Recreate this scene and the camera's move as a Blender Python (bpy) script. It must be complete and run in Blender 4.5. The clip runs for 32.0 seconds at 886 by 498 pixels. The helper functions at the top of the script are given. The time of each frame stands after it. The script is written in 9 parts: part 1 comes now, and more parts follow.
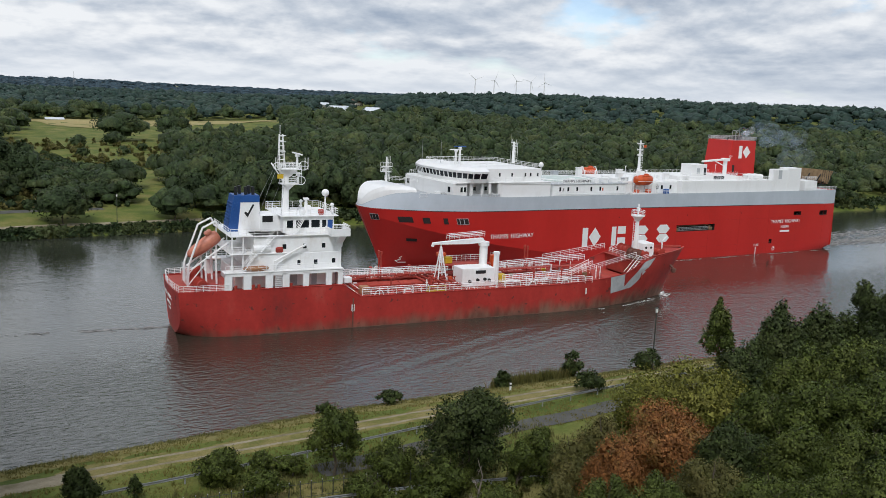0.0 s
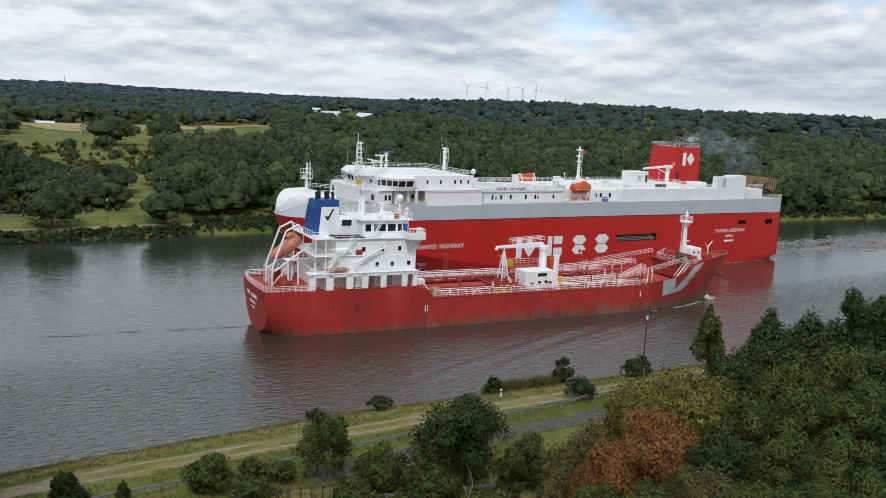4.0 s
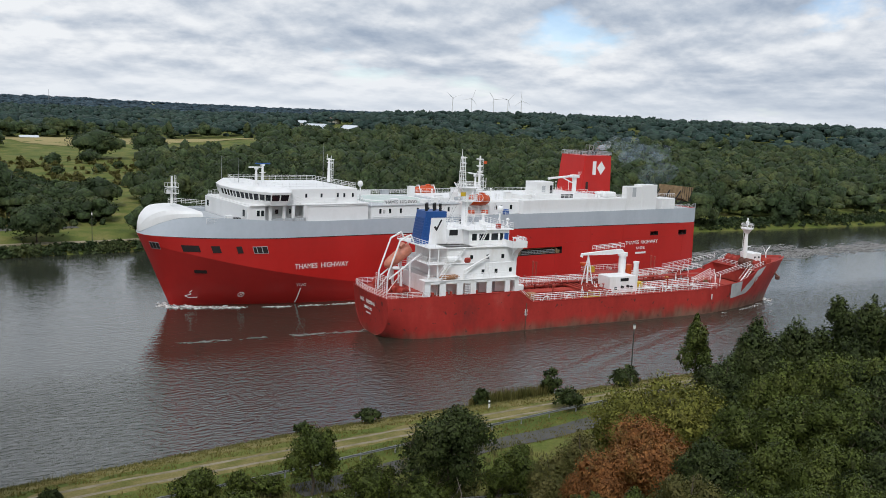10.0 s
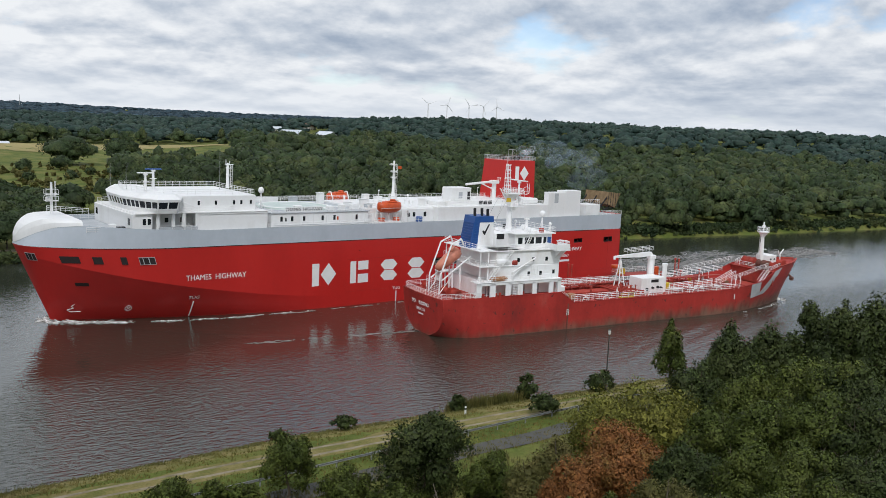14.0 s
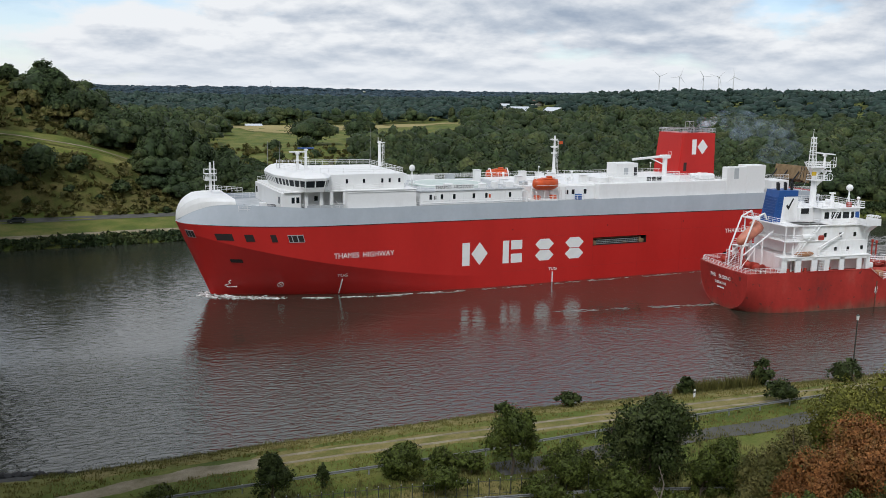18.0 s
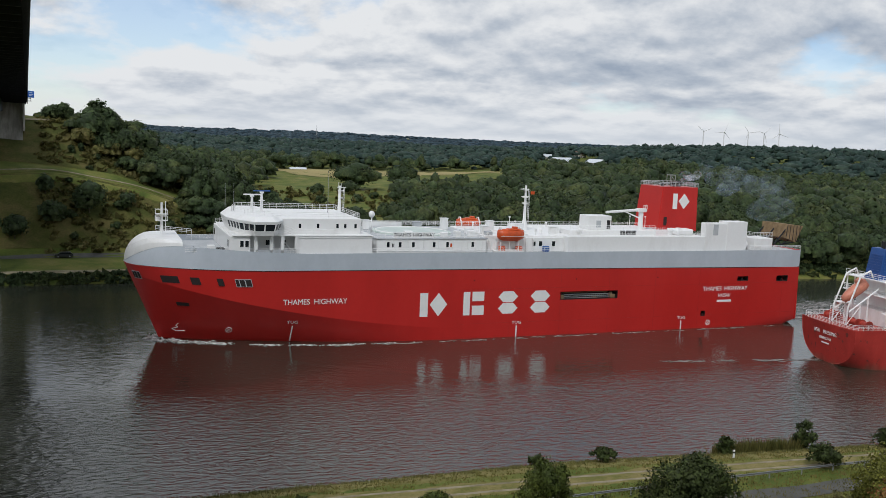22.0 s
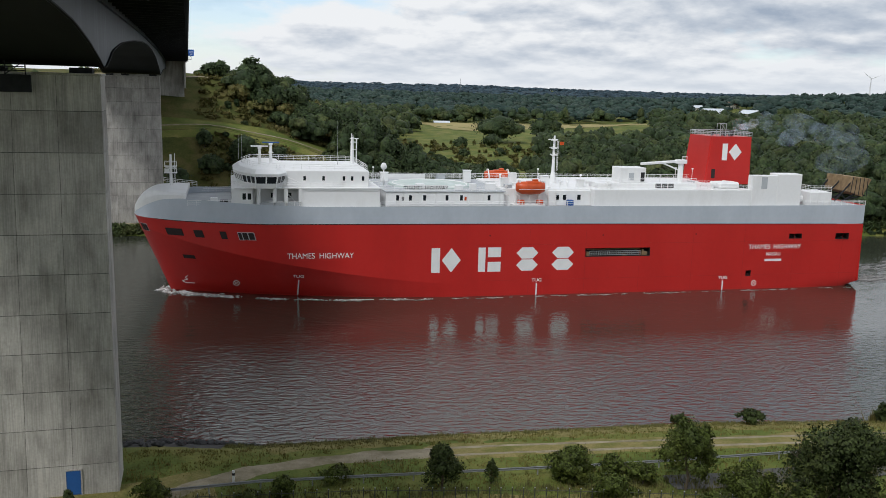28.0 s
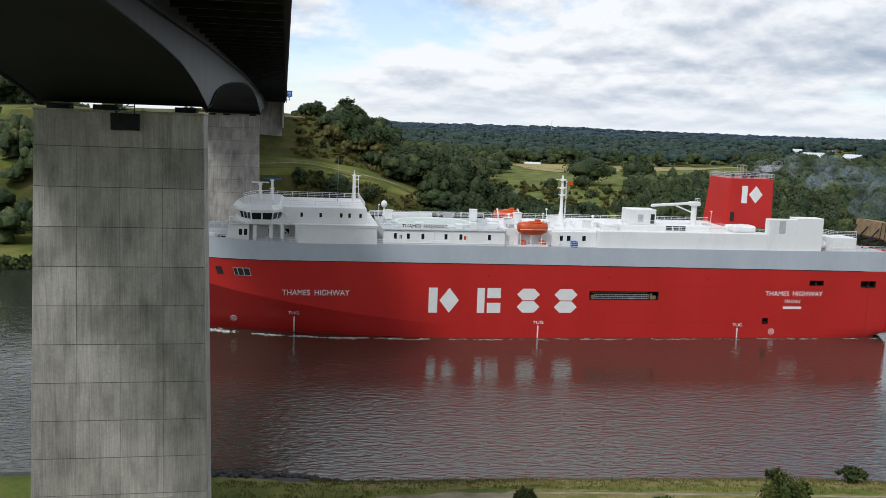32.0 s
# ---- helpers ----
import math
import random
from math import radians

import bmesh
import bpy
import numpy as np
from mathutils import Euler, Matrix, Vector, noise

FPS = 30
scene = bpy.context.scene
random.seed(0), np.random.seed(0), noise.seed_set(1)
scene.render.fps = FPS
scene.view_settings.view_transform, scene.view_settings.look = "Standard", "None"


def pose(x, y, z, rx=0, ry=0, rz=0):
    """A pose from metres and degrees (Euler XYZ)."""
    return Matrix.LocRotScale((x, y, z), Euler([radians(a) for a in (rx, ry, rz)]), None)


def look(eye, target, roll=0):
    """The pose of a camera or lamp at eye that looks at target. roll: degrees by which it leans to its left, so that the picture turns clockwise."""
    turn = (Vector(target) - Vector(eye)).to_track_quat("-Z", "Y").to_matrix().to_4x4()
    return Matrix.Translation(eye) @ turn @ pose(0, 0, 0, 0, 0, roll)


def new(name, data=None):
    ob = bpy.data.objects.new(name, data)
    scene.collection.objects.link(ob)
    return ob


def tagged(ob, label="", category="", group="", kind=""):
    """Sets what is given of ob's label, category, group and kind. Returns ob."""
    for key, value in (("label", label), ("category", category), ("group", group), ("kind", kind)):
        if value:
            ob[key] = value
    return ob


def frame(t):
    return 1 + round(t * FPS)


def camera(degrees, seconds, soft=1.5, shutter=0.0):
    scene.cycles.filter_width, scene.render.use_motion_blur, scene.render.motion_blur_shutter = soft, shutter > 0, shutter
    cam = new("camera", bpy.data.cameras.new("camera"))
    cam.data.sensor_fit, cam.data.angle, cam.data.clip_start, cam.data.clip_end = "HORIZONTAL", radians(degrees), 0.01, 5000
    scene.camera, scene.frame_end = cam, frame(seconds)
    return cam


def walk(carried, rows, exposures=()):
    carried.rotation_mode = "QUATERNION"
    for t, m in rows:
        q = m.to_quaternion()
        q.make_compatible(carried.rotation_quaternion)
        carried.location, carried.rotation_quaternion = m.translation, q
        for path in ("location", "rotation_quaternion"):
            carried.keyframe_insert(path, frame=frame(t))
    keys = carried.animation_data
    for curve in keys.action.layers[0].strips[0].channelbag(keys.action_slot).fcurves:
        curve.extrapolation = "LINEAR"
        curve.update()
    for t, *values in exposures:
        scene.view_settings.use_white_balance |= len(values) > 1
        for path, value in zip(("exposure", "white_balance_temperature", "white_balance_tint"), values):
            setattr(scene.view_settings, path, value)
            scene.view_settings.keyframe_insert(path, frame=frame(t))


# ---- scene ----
# ---- the camera, held by hand at one spot on the slope beside the bridge ----
EYE = (0.0, 0.0, 39.43)
cam = camera(52.84, 32.0, 0.65)
TURNS = """
0.0 -31.85 -9.77 -2.48
0.5 -31.86 -9.82 -2.66
1.0 -31.81 -9.87 -2.66
1.5 -31.75 -9.87 -2.65
2.0 -31.82 -9.84 -2.69
2.5 -31.92 -9.68 -2.49
3.0 -32.07 -9.59 -2.76
3.5 -32.29 -9.47 -2.83
5.5 -32.64 -9.03 -3.04
6.0 -32.91 -8.89 -3.05
6.5 -32.81 -8.79 -2.90
7.0 -32.83 -8.57 -2.82
7.5 -32.98 -8.48 -2.80
8.0 -32.89 -8.41 -2.66
8.5 -32.78 -8.53 -2.71
9.0 -32.82 -8.62 -2.71
9.5 -32.91 -8.68 -2.70
10.0 -33.27 -8.58 -2.51
10.5 -33.61 -8.46 -2.40
11.0 -33.75 -8.41 -2.24
11.5 -33.74 -8.38 -2.31
12.0 -33.85 -8.43 -2.35
12.5 -33.79 -8.38 -2.27
13.0 -33.73 -8.32 -2.34
13.5 -33.96 -8.31 -2.33
14.0 -34.83 -8.12 -2.59
14.5 -35.63 -7.97 -2.56
16.5 -33.07 -8.51 -2.43
17.0 -29.20 -8.98 -2.33
17.5 -23.75 -9.67 -2.34
18.0 -20.45 -10.08 -0.93
18.5 -19.08 -10.65 -0.98
19.0 -18.71 -10.52 -1.01
19.5 -19.27 -9.56 -0.75
20.0 -18.70 -8.73 -0.54
20.5 -18.29 -8.54 -0.70
21.0 -18.33 -7.61 -1.44
21.5 -18.23 -7.32 -2.10
22.0 -17.71 -7.11 -2.42
22.5 -16.63 -7.39 -2.37
23.0 -16.05 -7.38 -2.12
23.5 -15.32 -7.19 -2.14
24.0 -14.73 -7.30 -2.22
24.5 -14.32 -7.15 -2.10
26.5 -12.55 -7.93 -2.15
27.0 -11.76 -8.92 -1.93
27.5 -10.09 -9.68 -1.81
28.0 -8.61 -10.41 -1.67
28.5 -7.10 -10.26 -1.17
29.0 -6.05 -9.98 -0.91
29.5 -5.68 -9.58 -0.90
30.0 -5.34 -9.27 -1.24
30.5 -5.87 -9.56 -2.18
31.0 -5.33 -9.08 -2.18
31.5 -3.65 -8.37 -1.85
32.0 -2.81 -8.02 -2.07
"""
rows = []
for line in TURNS.split("\n"):
    if line.strip():
        t, yaw, pitch, roll = (float(v) for v in line.split())
        rows.append((t, pose(*EYE, 90 + pitch, roll, yaw)))
walk(cam, rows, [(0, 0.06, 6200, 10), (17, 0.06, 6200, 10), (20, 0.0, 6200, 10), (22, -0.1, 6250, 10), (25, -0.15, 6250, 10), (27, -0.15, 6250, 10), (28.2, 0.08, 6250, 10), (30, 0.17, 6200, 10), (32, 0.17, 6200, 10)])

# ---- sky and sun: bright broken cloud ----
def link(nt, a, b):
    nt.links.new(a, b)


def make_world():
    w = bpy.data.worlds.new("sky")
    scene.world = w
    w.use_nodes = True
    nt = w.node_tree
    nt.nodes.clear()
    N = nt.nodes.new
    out, bg = N("ShaderNodeOutputWorld"), N("ShaderNodeBackground")
    sky = N("ShaderNodeTexSky")
    sky.sky_type, sky.sun_disc = "NISHITA", False
    sky.sun_elevation, sky.sun_rotation = radians(51), radians(214)
    sky.air_density, sky.dust_density, sky.ozone_density = 1.0, 0.2, 2.5
    tc, sep = N("ShaderNodeTexCoord"), N("ShaderNodeSeparateXYZ")
    link(nt, tc.outputs["Generated"], sep.inputs[0])
    # a broken cloud deck seen in perspective: it crowds together towards the horizon
    def calc(op, *ins):
        m = N("ShaderNodeMath")
        m.operation = op
        for i, v in enumerate(ins):
            if isinstance(v, (int, float)):
                m.inputs[i].default_value = v
            else:
                link(nt, v, m.inputs[i])
        return m.outputs[0]
    up_out = calc("MAXIMUM", sep.outputs[2], 0.0)
    bearing = calc("ARCTAN2", sep.outputs[0], sep.outputs[1])
    depth = calc("MULTIPLY", calc("LOGARITHM", calc("ADD", up_out, 0.075), math.e), -1.7)

    def noise_at(scale, detail, rough, lift, seed, warp=0.0):
        comb = N("ShaderNodeCombineXYZ")
        r = calc("SUBTRACT", depth, lift)
        link(nt, calc("MULTIPLY", calc("MULTIPLY", bearing, 4.6), scale), comb.inputs[0])
        link(nt, calc("MULTIPLY", r, scale), comb.inputs[1])
        comb.inputs[2].default_value = seed
        n = N("ShaderNodeTexNoise")
        n.inputs["Scale"].default_value, n.inputs["Detail"].default_value = 1.0, detail
        n.inputs["Roughness"].default_value, n.inputs["Distortion"].default_value = rough, warp
        link(nt, comb.outputs[0], n.inputs[0])
        return n.outputs["Fac"]

    def ramp(src, stops):
        r = N("ShaderNodeValToRGB")
        while len(r.color_ramp.elements) < len(stops):
            r.color_ramp.elements.new(0.5)
        for e, (p, c) in zip(r.color_ramp.elements, stops):
            e.position, e.color = p, (*c, 1)
        link(nt, src, r.inputs[0])
        return r.outputs[0]

    def layer(lift):
        big, mid = noise_at(0.85, 8, 0.55, lift, 4.2, 0.1), noise_at(2.4, 7, 0.52, lift, 9.6, 0.0)
        return calc("ADD", calc("MULTIPLY", big, 0.76), calc("MULTIPLY", mid, 0.24))
    here, above = layer(0.0), layer(0.11)
    cover = ramp(here, [(0.39, (0.30, 0.30, 0.30)), (0.455, (1, 1, 1))])
    # heavier cloud towards the east, thinner towards the north
    east = N("ShaderNodeMapRange")
    east.inputs[1].default_value, east.inputs[2].default_value, east.inputs[3].default_value, east.inputs[4].default_value = 0.10, 1.0, 0.10, -0.09
    link(nt, bearing, east.inputs[0])
    lit = calc("MULTIPLY", calc("SUBTRACT", here, above), 4.2)
    bulk = calc("MULTIPLY", calc("SUBTRACT", 0.5, here), 1.2)
    tone = calc("ADD", calc("ADD", lit, bulk), calc("ADD", east.outputs[0], 0.5))
    shade = ramp(tone, [(0.12, (0.43, 0.50, 0.60)), (0.36, (0.64, 0.69, 0.755)), (0.52, (0.83, 0.855, 0.885)), (0.70, (1.03, 1.03, 1.02))])
    sc = N("ShaderNodeVectorMath"); sc.operation = "SCALE"; sc.inputs["Scale"].default_value = 0.13
    tint = N("ShaderNodeVectorMath")
    tint.operation = "MULTIPLY"
    tint.inputs[1].default_value = (0.98, 1.01, 1.09)
    link(nt, sky.outputs[0], tint.inputs[0])
    link(nt, tint.outputs[0], sc.inputs[0])
    cl = N("ShaderNodeVectorMath"); cl.operation = "SCALE"; cl.inputs["Scale"].default_value = 0.94
    link(nt, shade, cl.inputs[0])
    mix = N("ShaderNodeMix"); mix.data_type = "RGBA"
    link(nt, cover, mix.inputs[0]); link(nt, sc.outputs[0], mix.inputs[6]); link(nt, cl.outputs[0], mix.inputs[7])
    # a pale band of haze where cloud meets the land
    hz = N("ShaderNodeMapRange")
    hz.inputs[1].default_value, hz.inputs[2].default_value, hz.inputs[3].default_value, hz.inputs[4].default_value = 0.0, 0.05, 0.60, 0.0
    link(nt, up_out, hz.inputs[0])
    mix2 = N("ShaderNodeMix"); mix2.data_type = "RGBA"
    mix2.inputs[7].default_value = (0.84, 0.87, 0.90, 1)
    link(nt, hz.outputs[0], mix2.inputs[0]); link(nt, mix.outputs[2], mix2.inputs[6])
    bg.inputs["Strength"].default_value = 0.88
    link(nt, mix2.outputs[2], bg.inputs[0])
    link(nt, bg.outputs[0], out.inputs[0])


make_world()
sun = new("sun", bpy.data.lights.new("sun", "SUN"))
sun.data.energy, sun.data.angle, sun.data.color = 1.7, radians(12), (1.0, 0.975, 0.945)
sun.matrix_world = look((-48, -70, 105), (0, 0, 0))
scene.view_settings.exposure = 0.05


# ---- materials ----
def material(name, stops, rough=0.6, metal=0.0, scale=1.0, detail=6, stretch=(1, 1, 1), fine=18.0, fine_amount=0.15, bump=0.02, bump_scale=None, island=0.0, spec=0.5, coat=0.0, obj_random=0.0):
    """A procedural surface: colours over a coarse noise, a finer grain laid on it, and fine relief."""
    m = bpy.data.materials.new(name)
    m.use_nodes = True
    nt = m.node_tree
    b = nt.nodes["Principled BSDF"]
    N = nt.nodes.new
    tc, mp = N("ShaderNodeTexCoord"), N("ShaderNodeMapping")
    mp.inputs["Scale"].default_value = stretch
    link(nt, tc.outputs["Object"], mp.inputs[0])
    n1, n2 = N("ShaderNodeTexNoise"), N("ShaderNodeTexNoise")
    n1.inputs["Scale"].default_value, n1.inputs["Detail"].default_value = scale, detail
    n1.inputs["Roughness"].default_value = 0.62
    n2.inputs["Scale"].default_value, n2.inputs["Detail"].default_value = fine, 4
    link(nt, mp.outputs[0], n1.inputs[0]); link(nt, tc.outputs["Object"], n2.inputs[0])
    r = N("ShaderNodeValToRGB")
    while len(r.color_ramp.elements) < len(stops):
        r.color_ramp.elements.new(0.5)
    for e, (p, c) in zip(r.color_ramp.elements, stops):
        e.position, e.color = p, (*c, 1)
    link(nt, n1.outputs["Fac"], r.inputs[0])
    col = r.outputs[0]
    h = N("ShaderNodeMapRange")
    h.inputs[3].default_value, h.inputs[4].default_value = 1 - fine_amount, 1 + fine_amount
    link(nt, n2.outputs["Fac"], h.inputs[0])
    grain = h.outputs[0]
    if island or obj_random:
        src = N("ShaderNodeNewGeometry").outputs["Random Per Island"] if island else N("ShaderNodeObjectInfo").outputs["Random"]
        g = N("ShaderNodeMapRange")
        a = island or obj_random
        g.inputs[3].default_value, g.inputs[4].default_value = 1 - a, 1 + a
        link(nt, src, g.inputs[0])
        mul = N("ShaderNodeMath"); mul.operation = "MULTIPLY"
        link(nt, grain, mul.inputs[0]); link(nt, g.outputs[0], mul.inputs[1])
        grain = mul.outputs[0]
    v = N("ShaderNodeVectorMath"); v.operation = "SCALE"
    link(nt, col, v.inputs[0]); link(nt, grain, v.inputs["Scale"])
    link(nt, v.outputs[0], b.inputs["Base Color"])
    b.inputs["Roughness"].default_value, b.inputs["Metallic"].default_value = rough, metal
    b.inputs["Specular IOR Level"].default_value = spec
    b.inputs["Coat Weight"].default_value = coat
    if bump:
        bp = N("ShaderNodeBump")
        bp.inputs["Strength"].default_value, bp.inputs["Distance"].default_value = 0.6, bump
        if bump_scale:
            n3 = N("ShaderNodeTexNoise")
            n3.inputs["Scale"].default_value, n3.inputs["Detail"].default_value = bump_scale, 5
            link(nt, tc.outputs["Object"], n3.inputs[0])
            link(nt, n3.outputs["Fac"], bp.inputs["Height"])
        else:
            link(nt, n2.outputs["Fac"], bp.inputs["Height"])
        link(nt, bp.outputs[0], b.inputs["Normal"])
    return m


def plain(name, c, rough=0.5, metal=0.0, var=0.12, scale=0.7, bump=0.0):
    """Paint of one colour with light soiling."""
    d = tuple(v * (1 - var) for v in c)
    return material(name, [(0.35, d), (0.6, c)], rough, metal, scale, bump=bump, fine=6, fine_amount=0.05)


def water_material():
    m = bpy.data.materials.new("canal_water")
    m.use_nodes = True
    nt = m.node_tree
    b = nt.nodes["Principled BSDF"]
    N = nt.nodes.new
    b.inputs["Base Color"].default_value = (0.034, 0.037, 0.027, 1)
    b.inputs["Roughness"].default_value, b.inputs["IOR"].default_value = 0.02, 1.95
    geo = N("ShaderNodeNewGeometry")
    sep, calm = N("ShaderNodeSeparateXYZ"), N("ShaderNodeMapRange")
    link(nt, geo.outputs["Position"], sep.inputs[0])
    link(nt, sep.outputs[1], calm.inputs[0])
    calm.inputs[1].default_value, calm.inputs[2].default_value, calm.inputs[3].default_value, calm.inputs[4].default_value = 120, 138, 1.0, 0.20
    last = None
    for scale, stretch, rot, dist, det in ((1.15, (0.55, 1.35, 1), 0.22, 0.24, 4), (0.30, (1, 1.5, 1), -0.25, 0.035, 2), (0.035, (1, 1, 1), 0.2, 0.06, 2)):
        mp = N("ShaderNodeMapping")
        mp.inputs["Scale"].default_value, mp.inputs["Rotation"].default_value = stretch, (0, 0, rot)
        link(nt, geo.outputs["Position"], mp.inputs[0])
        n = N("ShaderNodeTexNoise")
        n.inputs["Scale"].default_value, n.inputs["Detail"].default_value = scale, det
        n.inputs["Distortion"].default_value = 0.4
        link(nt, mp.outputs[0], n.inputs[0])
        bp = N("ShaderNodeBump")
        bp.inputs["Strength"].default_value, bp.inputs["Distance"].default_value = 1.0, dist
        link(nt, n.outputs["Fac"], bp.inputs["Height"])
        if scale > 0.5:
            link(nt, calm.outputs[0], bp.inputs["Strength"])
        if last:
            link(nt, last.outputs[0], bp.inputs["Normal"])
        last = bp
    link(nt, last.outputs[0], b.inputs["Normal"])
    return m


def glass_material():
    m = bpy.data.materials.new("window_glass")
    m.use_nodes = True
    b = m.node_tree.nodes["Principled BSDF"]
    b.inputs["Base Color"].default_value = (0.012, 0.016, 0.020, 1)
    b.inputs["Roughness"].default_value = 0.06
    return m


M = {}
M["water"] = water_material()
M["glass"] = glass_material()
M["grass"] = material("grass", [(0.30, (0.055, 0.080, 0.015)), (0.46, (0.098, 0.124, 0.023)), (0.60, (0.155, 0.155, 0.040)), (0.74, (0.21, 0.18, 0.07))], 0.9, 0, 0.11, 9, fine=3.0, fine_amount=0.4, bump=0.12, bump_scale=2.5, spec=0.2)
M["verge"] = material("dry_grass", [(0.28, (0.09, 0.105, 0.022)), (0.45, (0.15, 0.14, 0.04)), (0.58, (0.22, 0.18, 0.07)), (0.72, (0.13, 0.14, 0.034))], 0.9, 0, 0.35, 9, fine=5.0, fine_amount=0.45, bump=0.1, bump_scale=4, spec=0.2)
M["hillside"] = material("rough_hillside", [(0.3, (0.040, 0.054, 0.014)), (0.46, (0.075, 0.080, 0.021)), (0.58, (0.115, 0.098, 0.036)), (0.72, (0.075, 0.10, 0.02))], 0.95, 0, 0.12, 9, fine=2.2, fine_amount=0.4, bump=0.2, bump_scale=1.6, spec=0.15)
M["field"] = material("stubble_field", [(0.3, (0.26, 0.22, 0.09)), (0.7, (0.34, 0.28, 0.12))], 0.9, 0, 0.02, 5, fine=1.0, fine_amount=0.2, bump=0.1, spec=0.2)
M["gravel"] = material("gravel_track", [(0.3, (0.13, 0.115, 0.06)), (0.48, (0.23, 0.195, 0.13)), (0.7, (0.33, 0.285, 0.205))], 0.95, 0, 0.45, 8, fine=9, fine_amount=0.3, bump=0.04, spec=0.2)
M["asphalt"] = material("worn_asphalt", [(0.3, (0.062, 0.062, 0.056)), (0.7, (0.105, 0.10, 0.088))], 0.9, 0, 0.4, 8, fine=14, fine_amount=0.25, bump=0.02)
M["stone"] = material("dark_riprap", [(0.3, (0.016, 0.016, 0.017)), (0.7, (0.06, 0.058, 0.056))], 0.8, 0, 1.2, 6, fine=8, fine_amount=0.3, bump=0.05, obj_random=0.35)
M["bark"] = material("bark", [(0.3, (0.06, 0.045, 0.03)), (0.7, (0.13, 0.105, 0.075))], 0.9, 0, 3, 6, (1, 1, 0.2), bump=0.03)
M["twig"] = material("bare_grey_twigs", [(0.3, (0.16, 0.13, 0.10)), (0.7, (0.26, 0.22, 0.18))], 0.9, 0, 3, 6)


def leaves(name, a, b, c, scale=0.22, glow=0.24, each=0.34, grain=1.6, relief=0.0, rough_grain=0.5):
    """Foliage: colours that drift from tree to tree and leaf to leaf, and light that comes through."""
    m = material(name, [(0.30, a), (0.5, b), (0.72, c)], 0.6, 0, scale, 8, fine=grain, fine_amount=rough_grain, bump=relief, bump_scale=grain * 0.8 if relief else None, island=each, spec=0.2)
    nt = m.node_tree
    bs, out = nt.nodes["Principled BSDF"], nt.nodes["Material Output"]
    tr, mx = nt.nodes.new("ShaderNodeBsdfTranslucent"), nt.nodes.new("ShaderNodeMixShader")
    link(nt, bs.inputs["Base Color"].links[0].from_socket, tr.inputs[0])
    mx.inputs[0].default_value = glow
    link(nt, bs.outputs[0], mx.inputs[1])
    link(nt, tr.outputs[0], mx.inputs[2])
    link(nt, mx.outputs[0], out.inputs[0])
    return m


M["leaf"] = leaves("leaf_green", (0.056, 0.078, 0.016), (0.088, 0.112, 0.023), (0.135, 0.146, 0.034), each=0.6)
M["leaf_dark"] = leaves("leaf_dark", (0.032, 0.048, 0.015), (0.052, 0.071, 0.020), (0.085, 0.098, 0.030), each=0.6)
M["leaf_light"] = leaves("leaf_willow", (0.115, 0.124, 0.022), (0.160, 0.162, 0.030), (0.225, 0.206, 0.046), each=0.55)
M["leaf_rust"] = leaves("leaf_rust", (0.19, 0.088, 0.028), (0.28, 0.118, 0.038), (0.19, 0.145, 0.044), 0.5, 0.24, 0.5)
M["leaf_olive"] = leaves("leaf_olive", (0.085, 0.092, 0.024), (0.128, 0.120, 0.036), (0.170, 0.138, 0.050), 0.4)
M["leaf_forest"] = leaves("leaf_forest", (0.023, 0.041, 0.017), (0.043, 0.065, 0.023), (0.098, 0.110, 0.037), 0.085, 0.2, 0.3, 1.1, 0.8, 1.3)
# Distance haze is put into these two leaf colours, bluer the farther off.
M["leaf_far_hazed"] = leaves("leaf_far_hazed", (0.020, 0.042, 0.036), (0.033, 0.060, 0.047), (0.060, 0.088, 0.060), 0.03, 0.2, 0.18, 0.3, 1.5, 1.0)
M["leaf_haze"] = leaves("leaf_distant_hazed", (0.034, 0.060, 0.082), (0.046, 0.078, 0.100), (0.068, 0.100, 0.115), 0.006, 0.3, 0.15, 0.08, 5.0, 1.6)
M["tuft"] = material("grass_tufts", [(0.3, (0.10, 0.105, 0.024)), (0.5, (0.175, 0.155, 0.044)), (0.7, (0.26, 0.205, 0.085))], 0.9, 0, 0.25, 8, fine=4, fine_amount=0.3, bump=0, island=0.3, spec=0.2)
M["reed"] = material("reed", [(0.3, (0.09, 0.10, 0.03)), (0.7, (0.2, 0.18, 0.07))], 0.9, 0, 0.6, fine=4, fine_amount=0.3, bump=0, island=0.3, spec=0.2)


# ---- the lie of the land: canal along x, camera bank at y < 96 ----
def smooth(v):
    v = np.clip(v, 0, 1)
    return v * v * (3 - 2 * v)


def near_line(x):
    return np.interp(x, [-400, -60, -30, -14, -4, 10, 45, 90, 200, 500, 5000], [60, 92.5, 95.4, 94.8, 93.2, 94.3, 96, 93.5, 86, 60, 0])


def far_line(x):
    return np.interp(x, [-3000, -300, -95, -30, 15, 40, 70, 110, 212, 280, 370, 800, 5000], [160, 203, 222, 231.5, 236.5, 238.3, 239.3, 238.2, 229, 222.5, 217, 205, 160])


def swell(x, y, s, k):
    """Gentle rise and fall of open land."""
    return np.sin(x / s + k) * np.cos(y / (1.3 * s) - k * 1.7) + 0.5 * np.sin((x + y) / (0.55 * s) + 2 * k)


